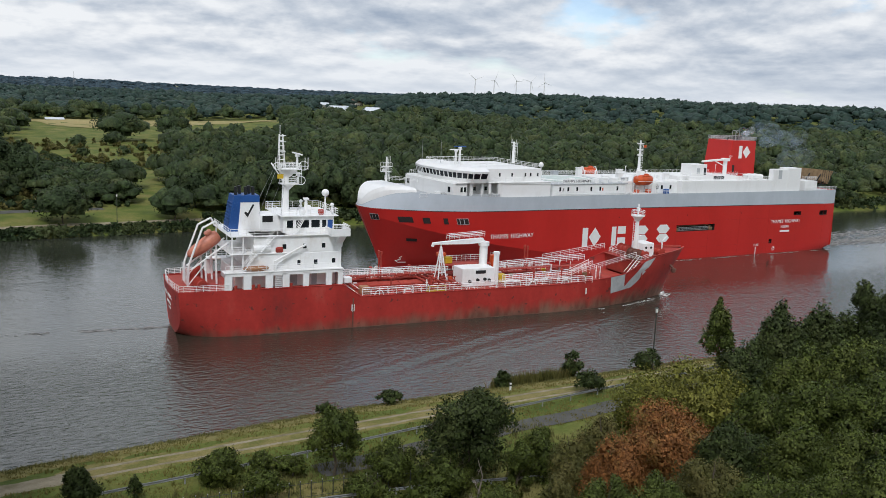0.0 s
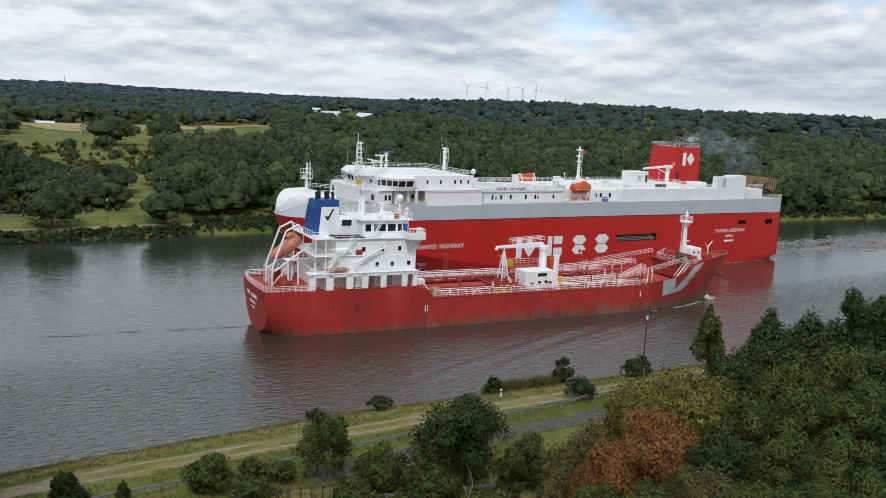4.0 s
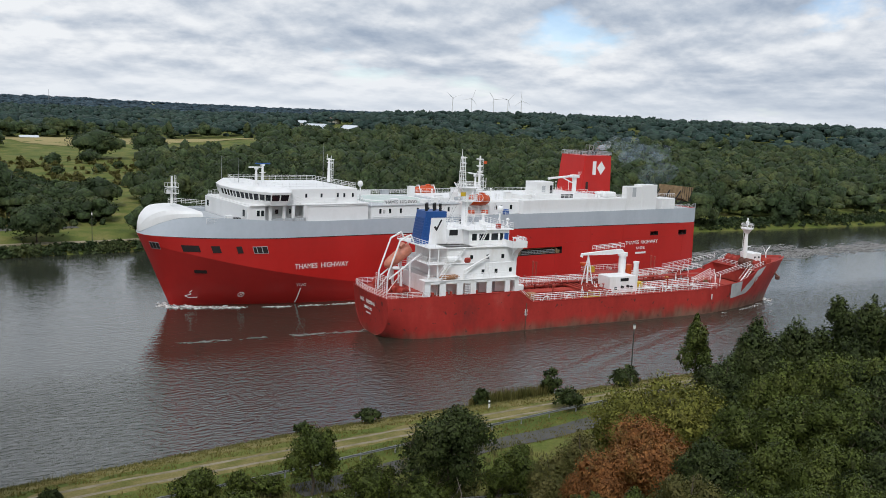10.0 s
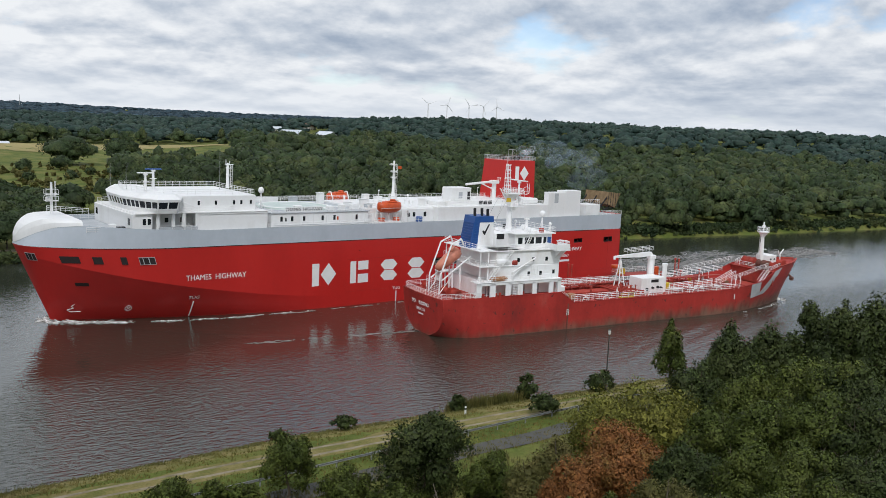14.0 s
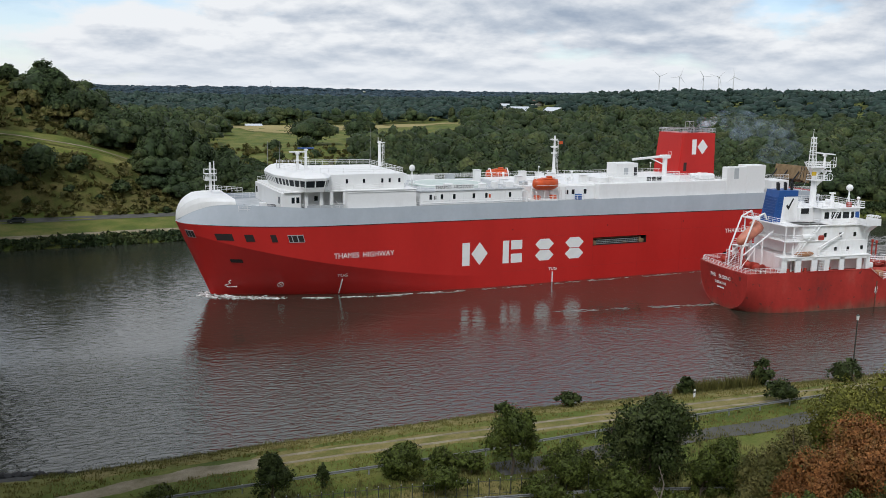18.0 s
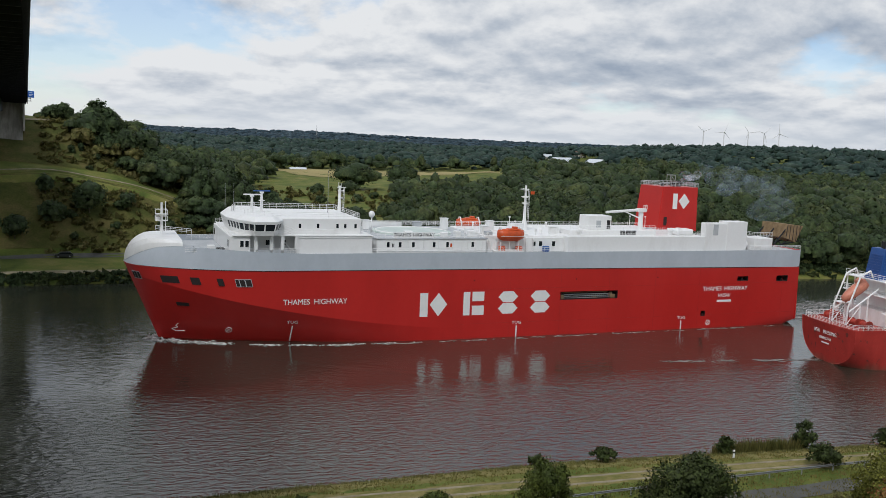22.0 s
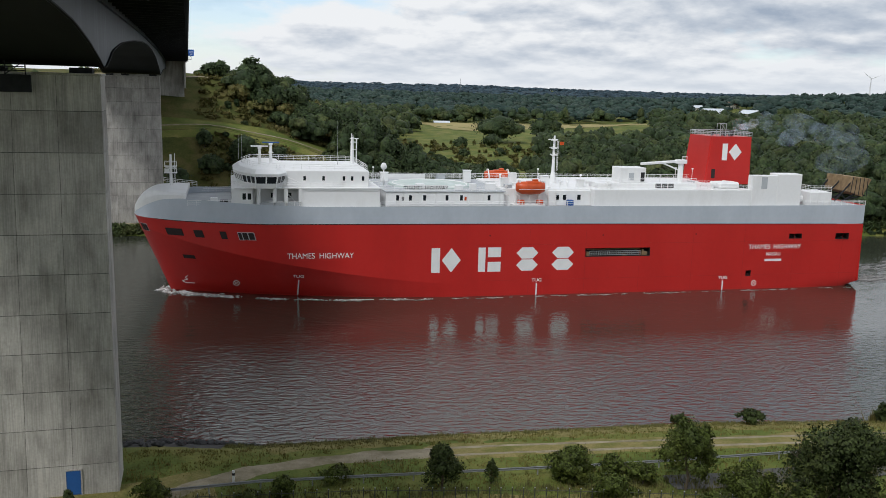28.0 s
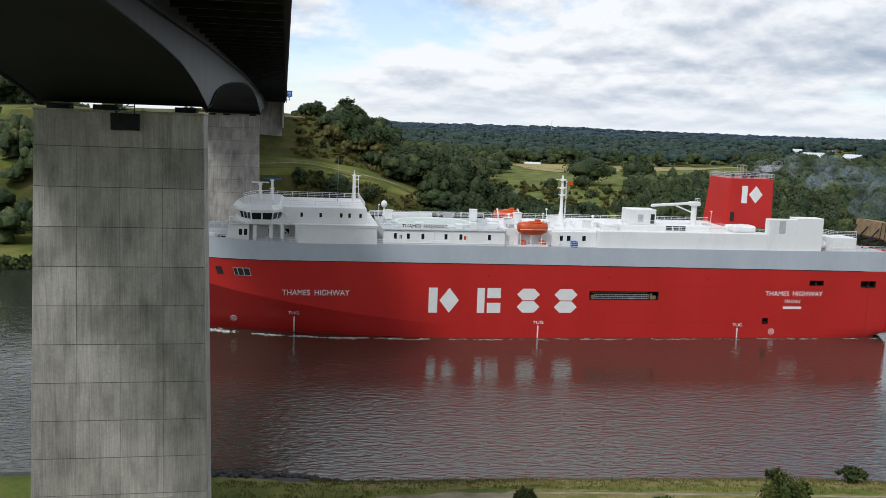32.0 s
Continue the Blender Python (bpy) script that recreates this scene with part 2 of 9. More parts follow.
def ground_height(x, y):
    x, y = np.asarray(x, float), np.asarray(y, float)
    yn, yf = near_line(x), far_line(x)
    dn, df = yn - y, y - yf
    near = np.interp(dn, [-40, -3, 0, 3, 8, 30], [-8, -1.2, -0.1, 1.5, 2.9, 3.2])
    near = near + np.clip((57 - y) * 0.47, 0, 27.5) * smooth((57 - y) / 8)
    far = np.interp(df, [-40, -3, 0, 2.5, 6, 14, 60, 400, 1500, 3000, 4700, 9000], [-8, -1.2, -0.1, 1.3, 2.0, 3.0, 5.0, 8, 9, 17, 27, 20])
    hill = np.interp(df, [24, 30, 50, 55, 62, 92, 150, 300], [0, 2.5, 19.0, 20.2, 20.8, 34.3, 35.0, 5]) * smooth((52 - x) / 82)
    wood = 24 * smooth((x - 430) / 450) * smooth((df - 70) / 320) * smooth((1500 - df) / 600)
    knoll = 9 * smooth(1 - np.hypot((x - 330) / 210, (y - 620) / 190))
    roll = np.where(df > 300, 1, 0) * smooth((df - 300) / 1500) * 7 * swell(x, y, 520, 0.7)
    rough = 0.5 * smooth((df - 15) / 40) * swell(x, y, 9, 0.3)
    return np.where(y > (yn + yf) / 2, far + hill + wood + knoll + roll + rough, near)


def gh(x, y):
    return float(ground_height(x, y))


# ---- building tools ----
def mesh_object(name, verts, faces, mat=None, parent=None, label="", smooth_faces=False):
    me = bpy.data.meshes.new(name)
    me.from_pydata([tuple(v) for v in verts], [], [tuple(f) for f in faces])
    if smooth_faces:
        me.polygons.foreach_set("use_smooth", [True] * len(me.polygons))
    if mat:
        me.materials.append(mat)
    ob = new(name, me)
    ob.parent = parent
    if label:
        ob["label"] = label
    return ob


def part(name, bm, mat, parent=None, label="", shade=False):
    """Links a bmesh as one mesh object under a thing or a part."""
    me = bpy.data.meshes.new(name)
    bmesh.ops.recalc_face_normals(bm, faces=bm.faces)
    if shade:
        for f in bm.faces:
            f.smooth = True
    bm.to_mesh(me)
    bm.free()
    me.materials.append(mat)
    ob = new(name, me)
    ob.parent = parent
    if label:
        ob["label"] = label
    return ob


def thing(name, label, category, m=None, group="", kind=""):
    ob = new(name)
    ob.empty_display_size = 0.5
    if m is not None:
        ob.matrix_basis = m
    return tagged(ob, label, category, group, kind)


def block(bm, x0, x1, y0, y1, z0, z1, bevel=0.0):
    r = bmesh.ops.create_cube(bm, size=1, matrix=Matrix.LocRotScale(((x0 + x1) / 2, (y0 + y1) / 2, (z0 + z1) / 2), None, (abs(x1 - x0), abs(y1 - y0), abs(z1 - z0))))
    if bevel:
        es = {e for v in r["verts"] for e in v.link_edges}
        bmesh.ops.bevel(bm, geom=list(es), offset=bevel, segments=1, affect="EDGES")


def tube(bm, p, q, r, n=6, r2=None):
    p, q = Vector(p), Vector(q)
    d = q - p
    if d.length < 1e-5:
        return
    m = Matrix.Translation((p + q) / 2) @ d.to_track_quat("Z", "Y").to_matrix().to_4x4()
    bmesh.ops.create_cone(bm, cap_ends=True, segments=n, radius1=r, radius2=r if r2 is None else r2, depth=d.length, matrix=m)


def pipe_run(bm, pts, r, n=6):
    for a, b in zip(pts, pts[1:]):
        tube(bm, a, b, r, n)


def prism(bm, outline, axis, a, b):
    """An outline in the two other axes, extruded along axis from a to b."""
    def at(u, v, w):
        return {"x": (w, u, v), "y": (u, w, v), "z": (u, v, w)}[axis]
    lo = [bm.verts.new(at(u, v, a)) for u, v in outline]
    hi = [bm.verts.new(at(u, v, b)) for u, v in outline]
    bm.faces.new(lo)
    bm.faces.new(hi[::-1])
    n = len(lo)
    for i in range(n):
        bm.faces.new((lo[i], lo[(i + 1) % n], hi[(i + 1) % n], hi[i]))


def ball(bm, c, r, seg=12, squash=(1, 1, 1)):
    bmesh.ops.create_uvsphere(bm, u_segments=seg, v_segments=max(6, seg // 2), radius=1, matrix=Matrix.LocRotScale(c, None, (r * squash[0], r * squash[1], r * squash[2])))


def railing(parent, pts, mat, height=1.05, step=1.6, bars=2, r=0.035, name="railing", label=""):
    """A run of guard rail along pts: posts, a top bar and lower bars."""
    bm = bmesh.new()
    for a, b in zip(pts, pts[1:]):
        a, b = Vector(a), Vector(b)
        n = max(1, round((b - a).length / step))
        for i in range(n + 1):
            p = a.lerp(b, i / n)
            tube(bm, p, p + Vector((0, 0, height)), r, 4)
        for k in range(bars + 1):
            o = Vector((0, 0, height * (k + 1) / (bars + 1)))
            tube(bm, a + o, b + o, r * (1.15 if k == bars else 0.8), 4)
    return part(name, bm, mat, parent, label)


def grid_sheet(name, xs, ys, zf, mat):
    X, Y = np.meshgrid(xs, ys)
    Z = zf(X, Y)
    nx, ny = len(xs), len(ys)
    v = np.stack([X.ravel(), Y.ravel(), Z.ravel()], 1)
    i = np.arange(nx * ny).reshape(ny, nx)
    fc = np.stack([i[:-1, :-1], i[:-1, 1:], i[1:, 1:], i[1:, :-1]], -1).reshape(-1, 4)
    me = bpy.data.meshes.new(name)
    me.vertices.add(len(v)); me.vertices.foreach_set("co", v.ravel())
    me.loops.add(fc.size); me.loops.foreach_set("vertex_index", fc.ravel())
    me.polygons.add(len(fc)); me.polygons.foreach_set("loop_start", np.arange(0, fc.size, 4))
    me.polygons.foreach_set("use_smooth", np.ones(len(fc), bool))
    me.update()
    me.materials.append(mat)
    return new(name, me)


# ---- ground, water, tracks ----
gx = np.concatenate([np.linspace(-4800, -900, 40), np.linspace(-850, -160, 36), np.arange(-150, 420, 3.0), np.linspace(425, 1200, 60), np.linspace(1250, 4900, 46)])
gy = np.concatenate([np.linspace(-1500, -200, 16), np.linspace(-180, 40, 40), np.arange(42, 100, 1.5), np.arange(101, 214, 8.0), np.arange(215, 330, 2.0), np.arange(332, 700, 7.0), np.linspace(705, 1600, 60), np.linspace(1640, 4950, 60)])
tagged(grid_sheet("ground", gx, gy, ground_height, M["grass"]), "rolling grassy land on both banks of the canal", "ground", kind="structure")
bm = bmesh.new()
for co in ((-4800, 0), (4900, -500), (4900, 400), (-4800, 400)):
    bm.verts.new((co[0], co[1], 0))
bm.faces.new(bm.verts)
bmesh.ops.subdivide_edges(bm, edges=bm.edges, cuts=3, use_grid_fill=True)
tagged(part("water", bm, M["water"]), "brown rippled canal water reflecting a cloudy sky", "water", kind="structure")


def ribbon(name, line, width, mat, label, lift=0.05, step=2.0, cross=5, hump=0.0, ragged=0.0):
    """A strip of ground cover that lies on the land along a line."""
    pts = [Vector((p[0], p[1], 0)) for p in line]
    path = []
    for a, b in zip(pts, pts[1:]):
        n = max(1, int((b - a).length / step))
        path += [a.lerp(b, i / n) for i in range(n)]
    path.append(pts[-1])
    vs, fs = [], []
    for i, p in enumerate(path):
        d = (path[min(i + 1, len(path) - 1)] - path[max(i - 1, 0)]).normalized()
        s = Vector((-d.y, d.x, 0))
        for j in range(cross):
            e = (j / (cross - 1) - 0.5)
            wob = 1 + 0.13 * math.sin(i * 0.9 + j) + 0.08 * math.sin(i * 0.37)
            q = p + s * (e * width * wob)
            if ragged and j in (0, cross - 1):
                q += s * (ragged * noise.noise((q.x * 0.55, q.y * 0.55 + 40 * j, 3.1)) + ragged * 0.6 * noise.noise((q.x * 1.7, 7.0 + j, q.y)))
            vs.append((q.x, q.y, gh(q.x, q.y) + (-0.05 if ragged and j in (0, cross - 1) else lift) + hump * (1 - 4 * e * e)))
        if i:
            o = i * cross
            fs += [(o - cross + j, o - cross + j + 1, o + j + 1, o + j) for j in range(cross - 1)]
    return tagged(mesh_object(name, vs, fs, mat, smooth_faces=True), label, "track", kind="structure")


# ---- the high road bridge beside the camera ----
AXIS = radians(7.1)
BR = Matrix.Rotation(AXIS, 4, "Z")            # x across the bridge, y along it, away from the camera
def concrete_material():
    """Board-marked concrete: blotches, dark run-off streaks and fine upright board grain."""
    m = material("formed_concrete", [(0.22, (0.19, 0.175, 0.155)), (0.40, (0.33, 0.315, 0.285)), (0.58, (0.46, 0.44, 0.40)), (0.78, (0.39, 0.37, 0.335))], 0.88, 0, 0.30, 10, (1.6, 1.6, 0.7), fine=5, fine_amount=0.20, bump=0.012, obj_random=0.13)
    nt = m.node_tree
    N = nt.nodes.new
    bs = nt.nodes["Principled BSDF"]
    col = bs.inputs["Base Color"].links[0].from_socket
    tc = N("ShaderNodeTexCoord")
    for scale, stretch, lo, hi, dark in ((1.1, (1.5, 1.5, 0.10), 0.54, 0.72, 0.74), (7.0, (1.6, 1.6, 0.04), 0.42, 0.62, 0.80), (0.16, (1, 1, 1), 0.50, 0.68, 0.80)):
        mp, n, r, v = N("ShaderNodeMapping"), N("ShaderNodeTexNoise"), N("ShaderNodeMapRange"), N("ShaderNodeVectorMath")
        mp.inputs["Scale"].default_value = stretch
        n.inputs["Scale"].default_value, n.inputs["Detail"].default_value = scale, 7
        r.inputs[1].default_value, r.inputs[2].default_value, r.inputs[3].default_value, r.inputs[4].default_value = lo, hi, 1.0, dark
        v.operation = "SCALE"
        link(nt, tc.outputs["Object"], mp.inputs[0]); link(nt, mp.outputs[0], n.inputs[0]); link(nt, n.outputs["Fac"], r.inputs[0])
        link(nt, col, v.inputs[0]); link(nt, r.outputs[0], v.inputs["Scale"])
        col = v.outputs[0]
    link(nt, col, bs.inputs["Base Color"])
    return m


M["concrete"] = concrete_material()
M["joint"] = material("dark_joint", [(0.3, (0.07, 0.068, 0.06)), (0.7, (0.11, 0.105, 0.095))], 0.9, 0, 0.6)
# Underside darker than the web: its shade is put into the base colour.
M["girder"] = material("girder_underside_shaded", [(0.3, (0.008, 0.010, 0.012)), (0.7, (0.015, 0.018, 0.021))], 0.7, 0, 0.3, 7, (1, 0.15, 1), fine=5, fine_amount=0.12, bump=0.004, spec=0.12)
M["web"] = material("girder_web_paint", [(0.3, (0.018, 0.027, 0.038)), (0.58, (0.032, 0.044, 0.058)), (0.68, (0.070, 0.085, 0.10)), (0.76, (0.19, 0.20, 0.21))], 0.55, 0, 0.8, 9, (1, 1, 0.14), fine=4, fine_amount=0.14, bump=0.004)
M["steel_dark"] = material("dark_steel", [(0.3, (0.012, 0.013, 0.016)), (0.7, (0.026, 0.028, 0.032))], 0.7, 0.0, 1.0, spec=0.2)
M["blue"] = plain("blue_door_paint", (0.02, 0.10, 0.32), 0.5)


def box_depth(y):
    """Height of the underside of the girder, which arches between its piers."""
    ys = [-60, -20, 30, 40, 48, 56, 64, 72, 78, 81.5, 85, 91, 103, 117, 131, 150, 167, 190, 211, 230, 240, 246, 275, 330]
    zs = [42.4, 43.8, 44.2, 44.05, 43.75, 43.4, 42.88, 41.8, 40.7, 39.98, 40.4, 41.75, 42.85, 43.6, 44.2, 44.8, 45.0, 44.7, 43.75, 42.0, 40.8, 40.0, 41.6, 42.5]
    return float(np.interp(y, ys, zs))


def deck_height(y):
    """Underside of the road deck, which crests over the canal."""
    return float(np.interp(y, [-60, 0, 70, 100, 148, 200, 257, 300, 330], [45.5, 45.9, 46.34, 46.62, 46.93, 46.85, 46.29, 45.4, 44.9]))


def build_bridge():
    br = thing("road_bridge", "long grey steel box-girder road bridge on tall concrete piers", "bridge", BR, kind="structure")
    x1, x0 = -6.9, -20.5
    ys = list(np.arange(-60, 322, 3.0))

    def run(name, section, mat, label="", smooth_faces=False, closed=False):
        """A length of plate or beam: section(y) gives its points across the bridge."""
        vs, fs = [], []
        for i, y in enumerate(ys):
            pts = section(y)
            k = len(pts)
            vs += [(x, y, z) for x, z in pts]
            if i:
                o = k * i
                fs += [(o - k + j, o - k + (j + 1) % k, o + (j + 1) % k, o + j) for j in range(k if closed else k - 1)]
        if closed:
            fs += [tuple(range(k)), tuple(range(len(vs) - k, len(vs)))]
        return mesh_object(name, vs, fs, mat, br, label, smooth_faces)

    def inset(y):
        return 0.02 * max(0, 80 - y)
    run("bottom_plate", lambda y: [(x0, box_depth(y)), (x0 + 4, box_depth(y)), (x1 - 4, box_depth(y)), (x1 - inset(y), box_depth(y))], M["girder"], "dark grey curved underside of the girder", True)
    for x, t in ((x1, 0.06), (x0, -0.06)):
        def web(y, x=x, t=t):
            z, top, q = box_depth(y), deck_height(y), x - (inset(y) if t > 0 else 0)
            g = max(top - 1.05, z + 0.35)
            return [(q + t, z - 0.12), (q + t, z + 0.1), (q + t, g - 0.1), (q - t * 2, g - 0.08), (q - t * 2, g + 0.03), (q + t * 3, g + 0.05), (q + t * 3, top)]
        run("web_plate", web, M["web"], "blue-grey streaked steel web of the girder")
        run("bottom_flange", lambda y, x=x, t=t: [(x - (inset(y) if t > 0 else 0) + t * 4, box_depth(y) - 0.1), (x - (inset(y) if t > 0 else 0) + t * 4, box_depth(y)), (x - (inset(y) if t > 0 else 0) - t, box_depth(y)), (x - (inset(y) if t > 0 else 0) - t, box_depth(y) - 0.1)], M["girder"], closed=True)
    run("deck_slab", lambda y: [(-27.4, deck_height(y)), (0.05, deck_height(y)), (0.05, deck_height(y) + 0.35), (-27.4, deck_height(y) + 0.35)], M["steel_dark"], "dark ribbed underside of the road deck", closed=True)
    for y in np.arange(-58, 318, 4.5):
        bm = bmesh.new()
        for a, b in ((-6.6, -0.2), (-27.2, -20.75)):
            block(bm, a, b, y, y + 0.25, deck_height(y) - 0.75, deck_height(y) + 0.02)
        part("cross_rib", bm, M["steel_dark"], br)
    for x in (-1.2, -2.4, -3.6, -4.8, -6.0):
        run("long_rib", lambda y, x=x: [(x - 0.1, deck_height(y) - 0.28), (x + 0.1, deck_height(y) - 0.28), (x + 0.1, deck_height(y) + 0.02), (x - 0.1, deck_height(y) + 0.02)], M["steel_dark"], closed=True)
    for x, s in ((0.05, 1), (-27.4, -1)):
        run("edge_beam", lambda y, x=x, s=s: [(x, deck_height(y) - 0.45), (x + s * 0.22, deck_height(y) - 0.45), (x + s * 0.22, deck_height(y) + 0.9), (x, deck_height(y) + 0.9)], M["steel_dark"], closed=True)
    railing(br, [(0.1, y, deck_height(y) + 0.9) for y in range(-60, 321, 20)], M["web"], 1.0, 4.0)


def build_pier(y, base, label):
    pier = thing("bridge_pier", label, "bridge pier", BR @ Matrix.Translation((-13.7, y, 0)), group="bridge piers", kind="structure")
    top, lift = 39.35, 3.4
    n = int(math.ceil((top - base) / lift)) + 1
    for k in range(n):
        z1 = top if k == 0 else top + 0.5 - k * lift
        z0 = max(base - 0.6, top + 0.5 - (k + 1) * lift)
        if z0 > z1 - 0.2:
            continue
        def half(z):
            f = (top - z) / 36.0
            return 6.8 + 1.1 * f, 6.8 + 0.3 * f, 2.1 + 0.35 * f
        cols = 4
        for c in range(cols):
            bm = bmesh.new()
            g = 0.028
            vs = []
            gv = 0.016
            for z, e in ((z0 + g, 0), (z1 - g, 0)):
                hl, hr, hy = half(z)
                a, b = -hl + (hl + hr) * c / cols + (gv if c else 0), -hl + (hl + hr) * (c + 1) / cols - (gv if c < cols - 1 else 0)
                vs += [bm.verts.new(p) for p in ((a, -hy, z), (b, -hy, z), (b, hy, z), (a, hy, z))]
            for q in ((0, 1, 2, 3), (4, 5, 6, 7), (0, 1, 5, 4), (1, 2, 6, 5), (2, 3, 7, 6), (3, 0, 4, 7)):
                bm.faces.new([vs[i] for i in q])
            part("panel", bm, M["concrete"], pier)
    bm = bmesh.new()
    hx0, hx1, hxl = 6.75, 7.0, 7.8
    vs = [bm.verts.new(p) for p in ((-hxl, -2.4, base - 0.6), (hx1, -2.4, base - 0.6), (hx1, 2.4, base - 0.6), (-hxl, 2.4, base - 0.6), (-hx0, -2.06, top - 0.06), (hx0, -2.06, top - 0.06), (hx0, 2.06, top - 0.06), (-hx0, 2.06, top - 0.06))]
    for q in ((0, 1, 2, 3), (4, 5, 6, 7), (0, 1, 5, 4), (1, 2, 6, 5), (2, 3, 7, 6), (3, 0, 4, 7)):
        bm.faces.new([vs[i] for i in q])
    part("core", bm, M["joint"], pier)
    bm = bmesh.new()
    block(bm, -6.9, 6.9, -2.2, 2.2, top - 0.01, top + 0.18, 0.04)
    part("cap", bm, M["concrete"], pier)
    for x in (-5.2, -1.5, 5.2):
        bm = bmesh.new()
        block(bm, x - 0.9, x + 0.9, -0.9, 0.9, top + 0.17, top + 0.62, 0.05)
        part("bearing", bm, M["steel_dark"], pier)
    return pier


build_bridge()
near_pier = build_pier(81.3, 3.1, "tall tapered grey concrete bridge pier with formwork joints")
far_pier = build_pier(242.5, 2.0, "tall grey concrete bridge pier on the far bank")


# ---- ship paints ----
M["red"] = material("red_hull_paint", [(0.25, (0.42, 0.017, 0.013)), (0.5, (0.49, 0.020, 0.016)), (0.75, (0.52, 0.026, 0.021))], 0.36, 0, 0.10, 6, (1, 1, 0.4), fine=1.2, fine_amount=0.05, bump=0.012, bump_scale=0.45, spec=0.4)
M["red_seam"] = plain("red_seam_paint", (0.36, 0.014, 0.012), 0.5)
M["grey"] = material("pale_grey_hull_paint", [(0.3, (0.40, 0.44, 0.48)), (0.6, (0.47, 0.51, 0.555))], 0.4, 0, 0.16, 7, (1, 1, 0.35), fine=1.5, fine_amount=0.05, bump=0.01, bump_scale=0.5)
M["white"] = material("white_ship_paint", [(0.25, (0.70, 0.695, 0.675)), (0.5, (0.80, 0.80, 0.79))], 0.42, 0, 0.25, 7, (1, 1, 0.3), fine=2.0, fine_amount=0.04, bump=0.006)
M["deckgrey"] = material("grey_deck_paint", [(0.3, (0.36, 0.38, 0.40)), (0.7, (0.50, 0.52, 0.53))], 0.7, 0, 0.3, 6)
M["deckgreen"] = material("pale_green_deck_paint", [(0.3, (0.42, 0.50, 0.46)), (0.7, (0.58, 0.63, 0.60))], 0.7, 0, 0.3, 6)
M["black"] = plain("black_paint", (0.012, 0.012, 0.013), 0.5)
M["lettering"] = plain("white_lettering", (0.80, 0.80, 0.78), 0.45, var=0.05)
M["orange"] = plain("orange_lifeboat_shell", (0.62, 0.085, 0.012), 0.35, var=0.25)
M["rust"] = material("rusty_steel", [(0.3, (0.17, 0.11, 0.055)), (0.7, (0.34, 0.24, 0.13))], 0.85, 0.2, 0.8, 8)
# Near-black: shade in hull openings put into colour; also dark seam and door.
M["shadow_void"] = plain("opening_shade_and_trim", (0.02, 0.012, 0.011), 0.8)
M["chrome"] = plain("galvanised_steel", (0.36, 0.37, 0.37), 0.55, 0.2)
M["bluepaint"] = plain("blue_paint", (0.018, 0.085, 0.30), 0.45)


def lettering(text, size, mat, parent, m, stretch=1.0, name="lettering", label="", thick=0.02):
    """Raised letters that can be read, in the built-in font."""
    cu = bpy.data.curves.new(name, "FONT")
    cu.body, cu.size, cu.extrude, cu.align_x, cu.align_y = text, size, thick, "CENTER", "CENTER"
    cu.offset = 0.0
    tmp = bpy.data.objects.new(name, cu)
    scene.collection.objects.link(tmp)
    me = bpy.data.meshes.new_from_object(tmp.evaluated_get(bpy.context.evaluated_depsgraph_get()))
    bpy.data.objects.remove(tmp)
    me.transform(Matrix.Diagonal((stretch, 1, 1, 1)))
    me.materials.clear()
    me.materials.append(mat)
    ob = new(name, me)
    ob.parent, ob.matrix_basis = parent, m
    ob["label"] = label or "painted lettering"
    return ob


def two_words(a, b, size, mat, parent, m, stretch=1.0, gap=0.55, label=""):
    """Two words side by side, each a mesh of its own."""
    A, B = (lettering(w, size, mat, parent, m, stretch, label=label) for w in (a, b))
    def width(o):
        c = [v.co.x for v in o.data.vertices]
        return max(c) - min(c)
    wa, wb = width(A), width(B)
    g = size * gap
    A.matrix_basis = m @ Matrix.Translation((-(wb + g) / 2, 0, 0))
    B.matrix_basis = m @ Matrix.Translation(((wa + g) / 2, 0, 0))
    return A, B


def facing(x, y, z, yaw=0.0, lean=0.0):
    """Stands text or a panel upright: yaw 180 faces port (+y), 0 faces starboard (-y)."""
    return pose(x, y, z, 90 + lean, 0, yaw)


def opening_panel(parent, x0, x1, z0, z1, y, side, mat, name="window", frame_mat=None, depth=0.05):
    """A pane in a raised frame on a fore-and-aft wall."""
    s = side
    bm = bmesh.new()
    block(bm, x0, x1, y, y + s * depth * 0.6, z0, z1)
    w = part(name, bm, mat, parent)
    if frame_mat:
        bm = bmesh.new()
        t = 0.07
        for a, b, c, d in ((x0 - t, x1 + t, z0 - t, z0), (x0 - t, x1 + t, z1, z1 + t), (x0 - t, x0, z0, z1), (x1, x1 + t, z0, z1)):
            block(bm, a, b, y, y + s * depth, c, d)
        part("frame", bm, frame_mat, w)
    return w


# ---- the car carrier: x forward, y to port, z up from the waterline ----
def rg_line(x):
    """Where red meets grey on the side."""
    return np.interp(x, [-73, 0, 50, 74], [13.35, 13.9, 14.15, 14.6])


def car_knuckle(v):
    """Height of the crease under which the bow is hollowed."""
    return 2.2 + 3.4 * v + 7.4 * v * v


